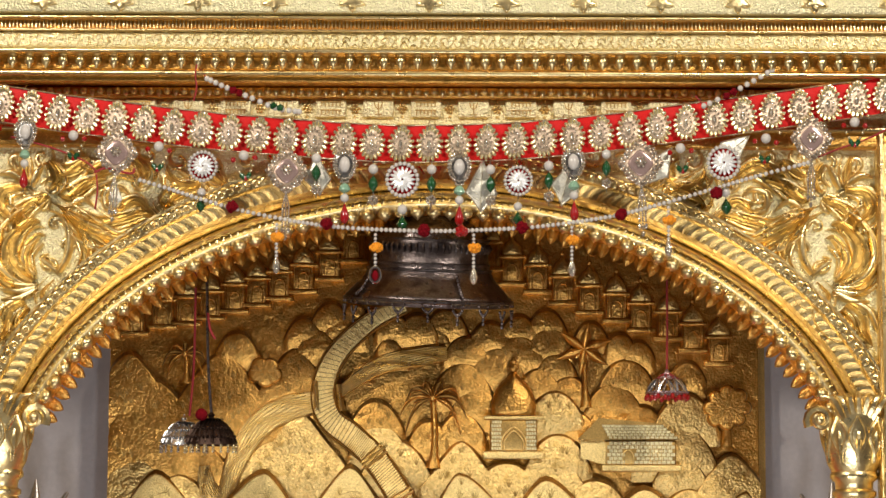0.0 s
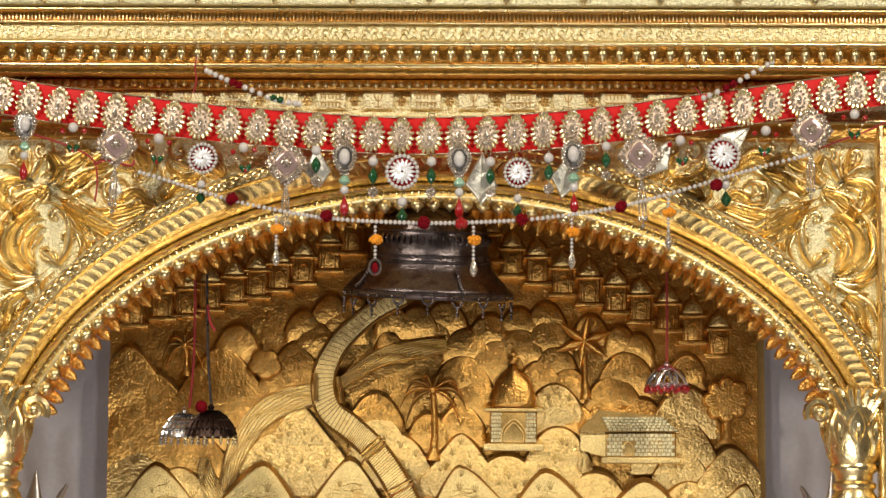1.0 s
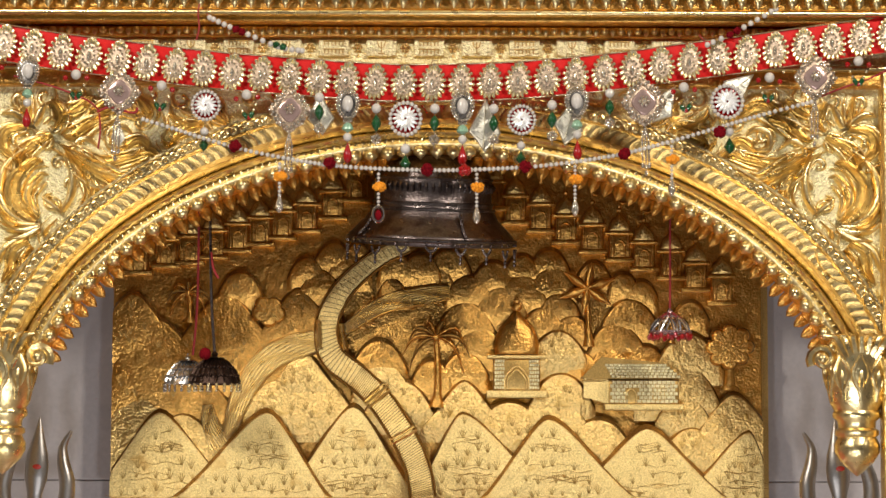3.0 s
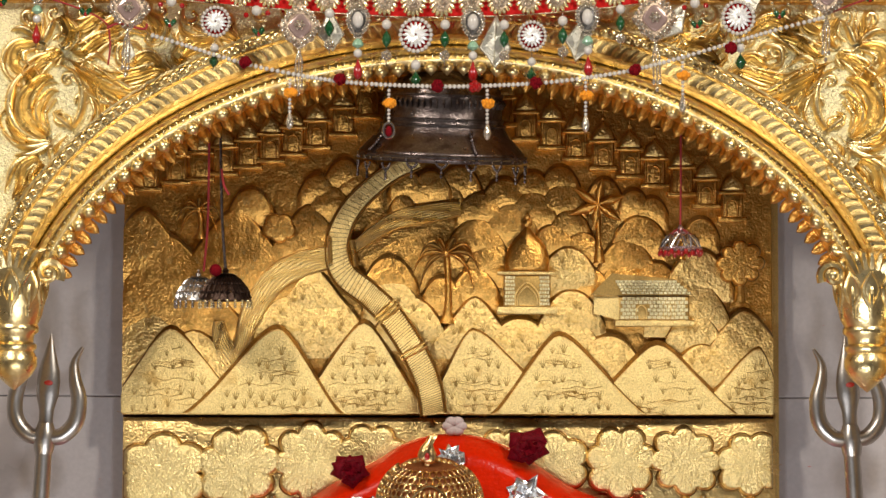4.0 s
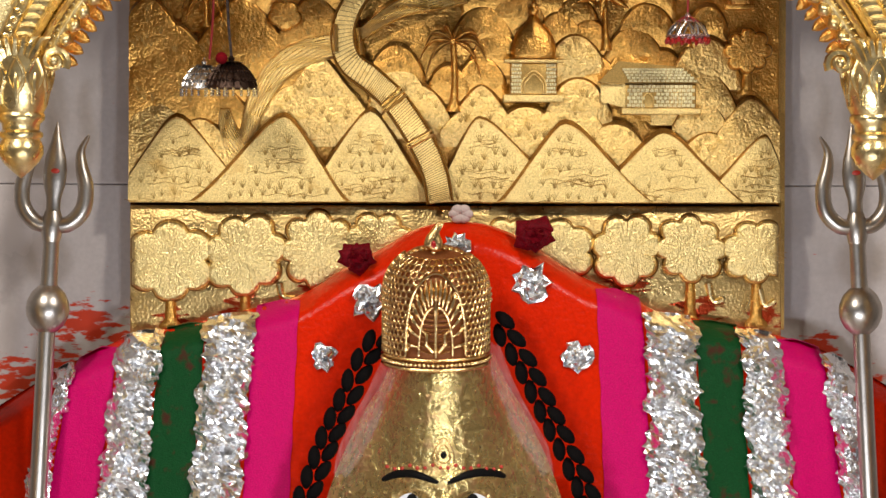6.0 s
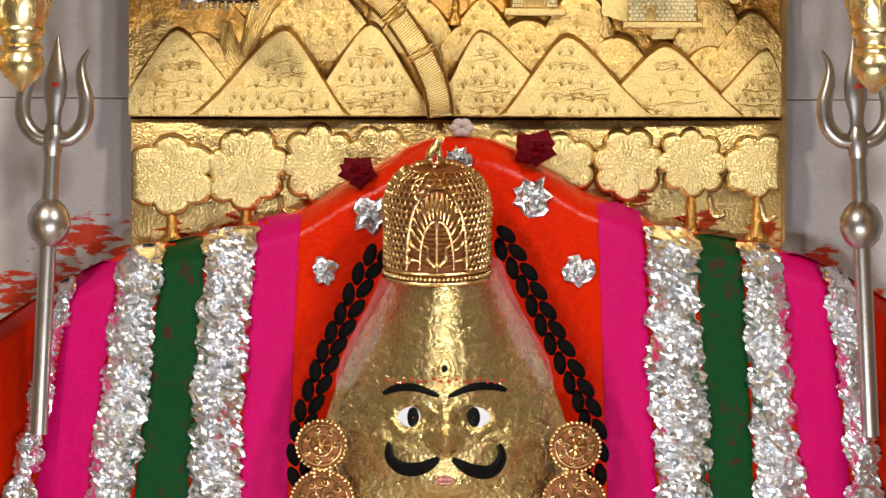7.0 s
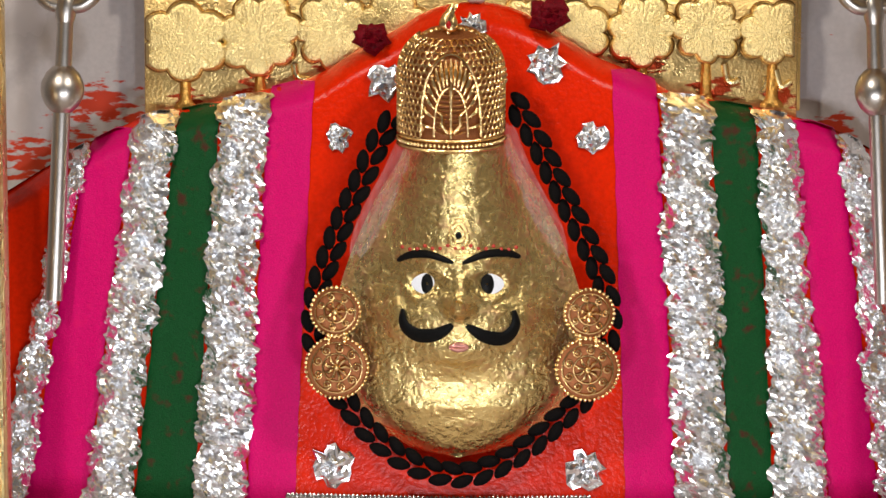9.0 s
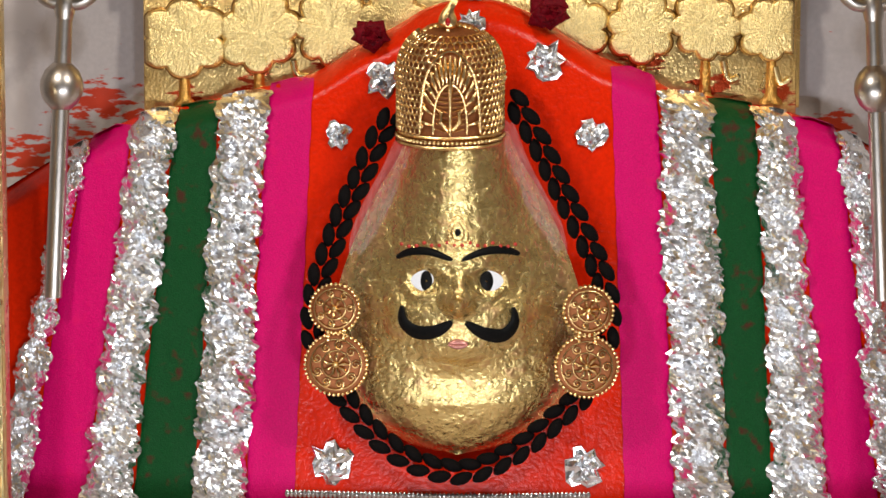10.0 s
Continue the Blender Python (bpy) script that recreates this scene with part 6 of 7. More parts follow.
def small_umbrella(cx, top, y, r, material, label, bead):
    """A small votive umbrella on a thread: ribbed dome, filigree rim and hanging beads."""
    root = thing("votive_umbrella", label, "votive umbrella", (cx, y, top), "votive umbrellas")
    part("dome", Geo().lathe((cx, y, top), [(0.1 * r, 0), (0.25 * r, -0.06 * r), (0.55 * r, -0.25 * r), (0.82 * r, -0.58 * r), (0.97 * r, -0.95 * r), (1.0 * r, -1.05 * r), (0.94 * r, -1.0 * r)], 32, 0.02, 16), material, root)
    part("knob", Geo().lathe((cx, y, top), [(0.02, -0.002), (0.10 * r, 0.02 * r), (0.14 * r, 0.12 * r), (0.05 * r, 0.22 * r), (0.001, 0.3 * r)], 10), material, root)
    for k in range(12):
        a = math.pi * (0.95 + 1.1 * k / 11)
        part("rib", Geo().tube([(cx + q * r * math.cos(a), y + q * r * math.sin(a), top - h * r + 0.001) for q, h in ((0.25, 0.06), (0.55, 0.25), (0.82, 0.58), (0.98, 0.98))], 0.0018, 5), material, root)
        g = Geo()
        for j in range(3):
            g.ball((cx + 1.0 * r * math.cos(a), y + r * math.sin(a), top - 1.08 * r - 0.0045 * j), 0.0026, 5, 4)
        part("bead_drop", g, bead, root)
    g = Geo()
    for k in range(22):
        a = math.pi * (0.9 + 1.2 * k / 21)
        g.ball((cx + 0.9 * r * math.cos(a), y + 0.9 * r * math.sin(a) - 0.002, top - 0.72 * r), 0.0028, 5, 4)
        g.ball((cx + 0.7 * r * math.cos(a), y + 0.7 * r * math.sin(a) - 0.002, top - 0.40 * r), 0.0022, 5, 4)
    part("beaded_band", g, material, root)
    return root


def thread(pts, radius, material, label):
    return lone("thread", Geo().tube(spline(pts, 5), radius, 6), material, label, "thread")


ux, uz = (-0.330, 1.642)
small_umbrella(ux, uz, 3.99, 0.040, DARK_METAL, "dark tarnished metal votive umbrella on a thread", PALE_GOLD)
wx, wz = (-0.377, 1.640)
small_umbrella(wx, wz, 4.05, 0.036, SILVER, "silver filigree votive umbrella on a red thread", SILVER)
lone("red_bead_charm", Geo().ball((ux - 0.013, 3.965, uz + 0.004), 0.0095, 12, 8), MAROON, "dark red bead tied above the umbrellas", "bead")
SOFFIT_Z = (-0.337, 1.903)[1]
thread([(ux, 3.99, uz + 0.008), (ux - 0.006, 3.985, uz + 0.10), (ux - 0.010, 3.98, SOFFIT_Z + 0.04)], 0.0022, SILVER_DARK, "dark cord that holds the small umbrella")
thread([(wx + 0.008, 4.05, wz + 0.008), (wx + 0.016, 4.03, wz + 0.10), (wx + 0.020, 3.99, SOFFIT_Z + 0.06)], 0.0019, THREAD, "dull red cotton thread under the arch")
thread([(ux - 0.006, 3.975, uz + 0.16), (ux - 0.002, 3.972, uz + 0.135), (ux + 0.006, 3.972, uz + 0.120)], 0.002, THREAD, "knotted red thread end on the cord")
cx, cz = (0.369, 1.712)
ring_charm = thing("votive_umbrella", "open wire votive umbrella with silver loops and red beads", "votive umbrella", (cx, 3.99, cz), "votive umbrellas")
R = 0.032
part("rim", Geo().tube([(cx + R * math.cos(a), 3.99 + R * math.sin(a), cz - 0.030) for a in (2 * math.pi * k / 32 for k in range(33))], 0.0022, 6), PINK_METAL, ring_charm)
part("upper_ring", Geo().tube([(cx + 0.4 * R * math.cos(a), 3.99 + 0.4 * R * math.sin(a), cz - 0.006) for a in (2 * math.pi * k / 20 for k in range(21))], 0.0016, 6), PINK_METAL, ring_charm)
for k in range(8):
    a0 = 2 * math.pi * k / 8 - 0.2
    pts = []
    for i in range(13):
        u = i / 12
        a = a0 + (u - 0.5) * 0.70
        r = R * (1 - 0.42 * math.sin(math.pi * u))
        pts.append((cx + r * math.cos(a), 3.99 + r * math.sin(a), cz - 0.030 + 0.021 * math.sin(math.pi * u) ** 0.7))
    part("loop", Geo().tube(pts, 0.0018, 6), SILVER, ring_charm)
    part("spoke", Geo().tube([(cx + 0.58 * R * math.cos(a0), 3.99 + 0.58 * R * math.sin(a0), cz - 0.009), (cx + 0.2 * R * math.cos(a0), 3.99 + 0.2 * R * math.sin(a0), cz - 0.001), (cx, 3.99, cz + 0.004)], 0.0010, 5), THREAD, ring_charm)
for k in range(18):
    a = 2 * math.pi * k / 18
    part("bead_drop", Geo().ball((cx + R * math.cos(a), 3.99 + R * math.sin(a), cz - 0.036 - 0.002 * (k % 2)), 0.0036, 7, 5, 1, 1, 1.3), RED_STONE, ring_charm)
part("knob", Geo().lathe((cx, 3.99, cz - 0.004), [(0.001, -0.004), (0.005, 0.0), (0.006, 0.004), (0.003, 0.009), (0.0008, 0.012)], 10), PINK_METAL, ring_charm)
thread([(cx, 3.99, cz + 0.006), (cx + 0.001, 3.99, cz + 0.08), (cx, 3.98, cz + 0.20)], 0.0016, THREAD, "thin red thread holding the pink umbrella")

# ---- flowers on the idol's shoulders ----
def rose(cx, cz, y, r, seed):
    random.seed(seed)
    root = thing("rose", "dark red rose laid on the idol's shoulder", "rose", (cx, y, cz - r), "roses")
    for ring, n in ((0, 3), (1, 4), (2, 5), (3, 5)):
        for k in range(n):
            a = 2 * math.pi * k / n + 0.8 * ring + random.uniform(-0.3, 0.3)
            size = r * (0.40 + 0.16 * ring) * random.uniform(0.75, 1.2)
            q = r * 0.12 * ring
            g = Geo()
            rows = []
            for i in range(7):
                u = i / 6
                w = 0.72 * size * (0.12 + 0.88 * math.sin(math.pi * (0.10 + 0.80 * u)))
                row = []
                for j in range(7):
                    t = -1 + j / 3
                    along = q + size * u * (1.0 - 0.30 * t * t)
                    curl = 0.35 * r * (1 - 0.32 * ring) * u - 0.16 * r * ring * u * u * u + 0.10 * r * math.sin(5 * t + k) * u
                    row.append((cx + along * math.cos(a) - w * t * math.sin(a) * (1 - 0.15 * u), y - 0.016 + 0.006 * ring - curl - 0.12 * r * (1 - t * t), cz + 0.82 * (along * math.sin(a) + w * t * math.cos(a) * (1 - 0.15 * u))))
                rows.append(row)
            g.grid(rows)
            part("petal", g, ROSE, root)


rose(*(-0.140, 1.339), 4.06, 0.029, 1)
rose(*(0.139, 1.373), 4.06, 0.031, 2)
g = Geo()
fx, fz = (0.023, 1.408)
for k in range(6):
    g.ball((fx + 0.010 * math.cos(k * 1.047), 4.10, fz + 0.008 * math.sin(k * 1.047)), 0.010, 8, 5, 1, 0.6, 0.8)
lone("white_flower", g, PALE_PETAL, "small pale flower lying behind the idol's crest", "flower")
# silver lace along the foot of the body
g = Geo()
lz = (-0.169, 0.631)[1]
for k in range(70):
    x = (-0.268, 0.639)[0] + 0.0068 * k
    g.ball((x, body_y(x, lz) - 0.010, lz - 0.003), 0.0042, 6, 4, 1, 0.7, 1.6)
lace = thing("silver_lace", "silver lace strip along the idol's foot", "lace", (0, 3.95, lz - 0.02))
part("braid", g, SILVER, lace, kind="stuff")


# ---- the toran: a red band set with brooches and pendants ----
TORAN = spline([(-0.691, 2.109), (-0.633, 2.100), (-0.549, 2.087), (-0.465, 2.077), (-0.382, 2.067), (-0.298, 2.058), (-0.214, 2.052), (-0.131, 2.046), (-0.047, 2.042), (0.036, 2.043), (0.120, 2.046), (0.203, 2.053), (0.287, 2.062), (0.371, 2.074), (0.455, 2.085), (0.538, 2.097), (0.622, 2.109), (0.740, 2.126)], 8)
PXT = 0.000826


def toran_z(x):
    for a, b in zip(TORAN, TORAN[1:]):
        if a[0] <= x <= b[0]:
            return a[1] + (b[1] - a[1]) * (x - a[0]) / (b[0] - a[0])
    return TORAN[-1][1]


toran = thing("toran", "red satin door garland sagging under the cornice", "garland", (0, 3.82, toran_z(0) - 0.03))
g = Geo()
rows = []
for i, (x, z) in enumerate(TORAN):
    wv = 0.0012 * math.sin(i * 0.8) + 0.0008 * math.sin(i * 2.3)
    rows.append([(x, 3.818 + q * 0.002 + wv, z + h) for h, q in ((0.027, 1), (0.026, -1), (0.013, -1.6), (0, -1.2), (-0.013, -1.5), (-0.028, -1), (-0.029, 1))])
g.grid(rows)
part("band", g, RED_CLOTH, toran)
g = Geo()
for sgn in (0.0265, -0.0285):
    g.tube([(x, 3.8145, z + sgn) for x, z in TORAN[::2]], 0.0011, 5)
part("piping", g, PALE_GOLD, toran)
# small hooks that hold the band to the cornice
for k in range(7):
    x = -0.60 + 0.2 * k
    part("hook", Geo().tube([(x, 3.815, toran_z(x) + 0.024), (x + 0.003, 3.822, toran_z(x) + 0.034), (x + 0.010, 3.84, toran_z(x) + 0.036), (x + 0.012, 3.865, toran_z(x) + 0.034)], 0.0009, 5), SILVER, toran)


def place_all(root, places, first_turn=0.0):
    """Set a thing built at the origin at the first place, and copies at the others: (x, y, z, turn, scale)."""
    for x, y, z, turn, s in places[1:]:
        ob = copy_thing(root, Matrix.Translation((x, y, z)) @ Matrix.Rotation(turn, 4, "Y"))
        ob.scale = (s, 1, s)
    x, y, z, turn, s = places[0]
    root.location, root.rotation_euler, root.scale = (x, y, z), (0, turn, 0), (s, 1, s)


def paisley():
    root = thing("paisley_brooch", "paisley brooch of pale gilt beads and clear stones", "brooch", group="brooches on the garland")
    out = []
    n = 18
    for k in range(n):
        a = 2 * math.pi * k / n - 1.57
        r = 0.0162 * (1 - 0.16 * math.sin(a))
        out.append((r * math.cos(a) + 0.0015 * (1 + math.sin(a)), 0.0225 * math.sin(a) - 0.001))
    part("backing", Geo().relief(spline(out + out[:1], 2)[:-1], (0, 0), 0.003, 0.0), ROSE_GILT, root)
    g = Geo()
    for k, (x, z) in enumerate(out):
        q = math.hypot(x, z)
        g.tube([(x * (1 - 0.0042 / q), -0.003, z * (1 - 0.0042 / q)), (x * (1 - 0.001 / q), -0.004, z * (1 - 0.001 / q)), (x * (1 + 0.0026 / q), -0.0035, z * (1 + 0.0026 / q)), (x * (1 + 0.0042 / q), -0.002, z * (1 + 0.0042 / q))], [0.0014, 0.0026, 0.0030, 0.0012], 6)
    part("bead_rim", g, PALE_GOLD, root)
    g = Geo()
    for k in range(12):
        a = 2 * math.pi * k / 12
        g.ball((0.0085 * math.cos(a), -0.004, 0.0135 * math.sin(a) - 0.001), 0.0021, 5, 4)
    for k in range(5):
        g.ball((0.002 + 0.0020 * k, -0.003, 0.0245 + 0.0016 * k - 0.0007 * k * k), 0.0026, 5, 4)
    part("beadwork", g, RHINE, root, kind="stuff")
    part("stone", Geo().ball((0.0008, -0.0045, -0.002), 0.0036, 8, 5, 0.9, 0.7, 2.0), RHINE, root, "clear drop stone")
    return root


step = 51.25 * PXT
x0 = (-0.041, 2.043)[0]
spots = []
for k in range(-15, 18):
    x = x0 + step * k
    turn = math.atan2(toran_z(x + 0.01) - toran_z(x - 0.01), 0.02)
    spots.append((x, 3.812, toran_z(x) - 0.001, -turn * 0.6 + 0.03 * math.sin(k * 2.1), 1.0 + 0.02 * math.sin(k * 1.7)))
place_all(paisley(), spots)


def pearl(g, x, z, r, y=-0.004, sz=1.0):
    return g.ball((x, y, z), r, 10, 7, 1, 1, sz)


def cabochon():
    """Oval pearl in a rhinestone rim, with glass, pearl and a red drop below."""
    root = thing("pearl_pendant", "pearl cabochon pendant in a rhinestone rim with red drop", "pendant", group="pendants of the garland")
    out = [(0.0165 * math.cos(a) * (1 + 0.12 * math.sin(a)), 0.022 * math.sin(a) + (-0.004 if math.sin(a) < -0.9 else 0)) for a in (2 * math.pi * k / 26 for k in range(26))]
    part("mount", Geo().relief(out, (0, 0), 0.004, 0.002), SILVER, root)
    g = Geo()
    for x, z in out:
        g.ball((x, -0.003, z), 0.0022, 5, 4)
    for x, z in out[::1]:
        g.ball((0.78 * x, -0.004, 0.78 * z), 0.0018, 5, 4)
    part("rim", g, RHINE, root)
    part("pearl", Geo().ball((0, -0.004, 0.001), 0.0095, 12, 8, 0.85, 0.7, 1.25), PEARL, root)
    part("link", Geo().tube([(0, 0, -0.022), (0, 0, -0.095)], 0.0007, 4), SILVER, root)
    part("glass_bead", Geo().lathe((0, 0, -0.033), [(0.001, 0.008), (0.006, 0.004), (0.0085, -0.001), (0.0085, -0.004), (0.004, -0.007), (0.001, -0.008)], 10), GLASS_GREEN, root, "pale green glass bead")
    part("small_pearl", pearl(Geo(), 0, -0.048, 0.0066, 0), PEARL, root)
    part("drop", Geo().lathe((0, 0, -0.057), [(0.0008, 0), (0.003, -0.006), (0.0065, -0.016), (0.0068, -0.022), (0.004, -0.028), (0.0005, -0.030)], 10), RED_STONE, root, "red faceted drop")
    return root


place_all(cabochon(), [((-0.593, 2.052)[0], 3.795, (-0.593, 2.052)[1], 0.02, 0.95), ((-0.122, 2.005)[0], 3.795, (-0.122, 2.005)[1], 0, 1), ((0.047, 2.002)[0], 3.795, (0.047, 2.002)[1], 0, 1), ((0.215, 2.010)[0], 3.795, (0.215, 2.010)[1], -0.02, 1)])


def medallion():
    root = thing("star_medallion", "large rhinestone medallion with peach stone and bead tassel", "medallion", group="pendants of the garland")
    out = []
    for k in range(48):
        a = 2 * math.pi * k / 48
        r = 0.026 * (1 + 0.16 * abs(math.cos(2 * a)) ** 3 + 0.10 * math.cos(8 * a) * 0.5)
        out.append((r * math.cos(a), 1.08 * r * math.sin(a)))
    part("plate", Geo().relief(out, (0, 0), 0.004, 0.002), ROSE_GILT, root)
    g = Geo()
    for k, (x, z) in enumerate(out):
        if k % 2 == 0:
            g.ball((0.96 * x, -0.003, 0.96 * z), 0.0025, 5, 4)
        if k % 2:
            g.ball((0.78 * x, -0.004, 0.78 * z), 0.0027, 5, 4)
    part("stone_rim", g, RHINE, root)
    oct_ = [(0.0165 * math.cos(a) * (1 + 0.08 * math.cos(4 * a)), 0.0175 * math.sin(a) * (1 + 0.08 * math.cos(4 * a))) for a in (2 * math.pi * k / 24 for k in range(24))]
    part("face_plate", Geo().relief(oct_, (0, 0), 0.004, -0.001), PINK_STONE, root, "peach enamel centre")
    g = Geo()
    g.ball((0, -0.007, 0.001), 0.0045, 8, 5)
    for k in range(6):
        g.ball((0.006 * math.cos(k * 1.047), -0.006, 0.001 + 0.006 * math.sin(k * 1.047)), 0.0026, 5, 4)
    part("centre_stone", g, RHINE, root, kind="stuff")
    for q in (-0.0045, 0, 0.0045):
        g = Geo()
        for j in range(14 if q else 17):
            g.ball((q * min(1, j / 5), -0.001, -0.034 - 0.0036 * j), 0.0019, 5, 4)
        g.ball((q, -0.001, -0.034 - 0.0036 * (15 if q else 18)), 0.003, 6, 4, 1, 1, 1.5)
        part("tassel_strand", g, RHINE, root)
    return root


place_all(medallion(), [((-0.458, 2.022)[0], 3.79, (-0.458, 2.022)[1], 0.05, 1), ((-0.207, 1.996)[0], 3.79, (-0.207, 1.996)[1], 0.02, 1), ((0.314, 2.009)[0], 3.79, (0.314, 2.009)[1], -0.03, 1.06), ((0.567, 2.047)[0], 3.79, (0.567, 2.047)[1], 0.03, 1)])


def sunflower():
    root = thing("mirror_pendant", "round mirror pendant with pearl rim and green bead", "pendant", group="pendants of the garland")
    part("mount", Geo().relief([(0.021 * math.cos(a), 0.0225 * math.sin(a)) for a in (2 * math.pi * k / 30 for k in range(30))], (0, 0), 0.003, 0.002), RED_STONE, root, "red foil mount")
    g = Geo()
    for k in range(22):
        a = 2 * math.pi * k / 22
        g.ball((0.0225 * math.cos(a), -0.002, 0.024 * math.sin(a)), 0.0033, 6, 5)
    part("pearl_rim", g, PEARL, root)
    for k in range(16):
        a = 2 * math.pi * k / 16
        g = Geo()
        g.tube([(0.002 * math.cos(a), -0.0045, 0.002 * math.sin(a)), (0.010 * math.cos(a), -0.006, 0.010 * math.sin(a)), (0.0185 * math.cos(a), -0.003, 0.0185 * math.sin(a))], [0.0016, 0.0034, 0.0014], 5)
        part("ray", g, MIRROR_RAY, root)
    part("link", Geo().tube([(0, 0, -0.024), (0, 0, -0.075)], 0.0007, 4), SILVER, root)
    part("small_pearl", pearl(Geo(), 0, -0.044, 0.0075, 0), PEARL, root)
    part("green_bead", Geo().lathe((0, 0, -0.066), [(0.001, 0.012), (0.0055, 0.005), (0.0085, 0.0), (0.006, -0.006), (0.001, -0.011)], 8), GREEN_STONE, root, "faceted green bead")
    return root


place_all(sunflower(), [((-0.037, 1.984)[0], 3.795, (-0.037, 1.984)[1], 0, 1), ((0.437, 2.011)[0], 3.795, (0.437, 2.011)[1], -0.05, 1), ((0.134, 1.983)[0], 3.795, (0.134, 1.983)[1], 0.02, 0.86), ((-0.331, 2.003)[0], 3.795, (-0.331, 2.003)[1], 0.04, 0.88)])


def bead_string():
    root = thing("bead_pendant", "short pendant of pearl, green bead and crystal cluster", "pendant", group="pendants of the garland")
    part("link", Geo().tube([(0, 0, 0.022), (0, 0, -0.05)], 0.0007, 4), SILVER, root)
    part("small_pearl", pearl(Geo(), 0, 0.010, 0.0074, 0), PEARL, root)
    part("green_bead", Geo().lathe((0, 0, -0.012), [(0.001, 0.012), (0.0055, 0.006), (0.0075, 0.0), (0.0055, -0.006), (0.001, -0.012)], 8), GREEN_STONE, root, "faceted green bead")
    g = Geo()
    random.seed(3)
    for k in range(16):
        a, b = k * 2.4, math.acos(1 - 2 * (k + 0.5) / 16)
        g.ball((0.0062 * math.sin(b) * math.cos(a), 0.0062 * math.sin(b) * math.sin(a), -0.036 + 0.0062 * math.cos(b)), 0.0026, 5, 4)
    part("crystal_cluster", g, RHINE, root, kind="stuff")
    return root


place_all(bead_string(), [((-0.080, 1.990)[0], 3.797, (-0.080, 1.990)[1], 0.0, 1), ((-0.164, 2.008)[0], 3.797, (-0.164, 2.006)[1], 0.0, 1), ((0.006, 1.990)[0], 3.797, (0.006, 1.990)[1], 0.02, 1), ((0.093, 1.990)[0], 3.797, (0.093, 1.990)[1], 0, 1),
                         ((0.179, 1.996)[0], 3.797, (0.179, 1.996)[1], 0, 1), ((0.264, 2.014)[0], 3.797, (0.264, 2.014)[1], 0, 0.95)])


def bead_loop():
    root = thing("bead_loop", "small loop of red and green beads with a pearl", "bead loop", group="bead loops of the garland")
    for k in range(13):
        t = k / 12
        x, z = 0.0205 * (2 * t - 1) * (1 - 0.25 * math.sin(math.pi * t)), 0.014 - 0.044 * math.sin(math.pi * t) ** 0.8
        m = RED_STONE if k in (1, 6, 11) else GREEN_STONE if k in (4, 5, 7, 8) else PALE_GOLD
        part("loop_bead", Geo().ball((x, 0, z), 0.0042 if m != PALE_GOLD else 0.0026, 7, 5), m, root)
    part("small_pearl", pearl(Geo(), 0, 0.004, 0.0076, -0.002), PEARL, root)
    return root


places = []
for px, pz in ((-0.523, 2.045), (-0.397, 2.029), (-0.271, 2.016), (0.374, 2.029), (0.500, 2.044), (0.632, 2.069), (-0.649, 2.059)):
    places.append((px, 3.80, pz, 0.1 * math.sin(px * 30), 1.0))
place_all(bead_loop(), places)


def silver_leaf():
    root = thing("foil_leaf", "embossed silver foil kite leaf behind the pendants", "leaf", group="foil leaves of the garland")
    out = [(0, 0.034), (0.012, 0.010), (0.023, -0.012), (0.012, -0.026), (0.002, -0.040), (-0.010, -0.024), (-0.022, -0.012), (-0.011, 0.012)]
    part("blade", Geo().relief(out, (0, -0.008), 0.003, 0.0, ((1, 0), (0.92, 0.7), (0.85, 0.4), (0.1, 1.0))), FOIL_LEAF, root, smooth=False)
    g = Geo()
    g.stroke([(0, 0.03), (0, -0.036)], 0.0011, 0.002, -0.002, n=3)
    for k in range(5):
        for sx in (-1, 1):
            g.stroke([(0, 0.004 - 0.007 * k), (sx * 0.010, 0.010 - 0.007 * k)], 0.0008, 0.002, -0.001, n=3)
    part("rib", g, FOIL_LEAF, root)
    return root


place_all(silver_leaf(), [((0.080, 1.980)[0], 3.81, (0.080, 1.980)[1], 0.05, 1.1), ((0.206, 1.986)[0], 3.81, (0.206, 1.986)[1], 0.25, 1.0), ((-0.163, 1.997)[0], 3.81, (-0.163, 1.997)[1], -0.05, 0.9), ((0.455, 2.036)[0], 3.81, (0.455, 2.036)[1], 0.9, 0.9), ((0.346, 2.012)[0], 3.81, (0.346, 2.012)[1], 0.6, 0.9), ((-0.463, 1.965)[0], 3.83, (-0.463, 1.965)[1], 0.1, 0.5)])

# ---- the long pearl string under the garland ----
STRING = spline([(-0.429, 1.983), (-0.379, 1.968), (-0.329, 1.952), (-0.271, 1.936), (-0.212, 1.924), (-0.163, 1.916), (-0.113, 1.911), (-0.047, 1.908), (0.020, 1.907), (0.086, 1.909), (0.152, 1.913), (0.210, 1.920), (0.277, 1.931), (0.343, 1.948), (0.418, 1.970), (0.485, 1.990), (0.560, 2.010)], 30)
string = thing("pearl_string", "long string of small pearls hung across the arch", "pearl string", (0, 3.785, STRING[240][1]))


def beads_along(line, gap, r, y):
    g, run, last = Geo(), 0.0, line[0]
    for p in line[1:]:
        run += math.hypot(p[0] - last[0], p[1] - last[1])
        last = p
        if run >= gap:
            run = 0.0
            g.ball((p[0], y, p[1]), r, 6, 5)
    return g


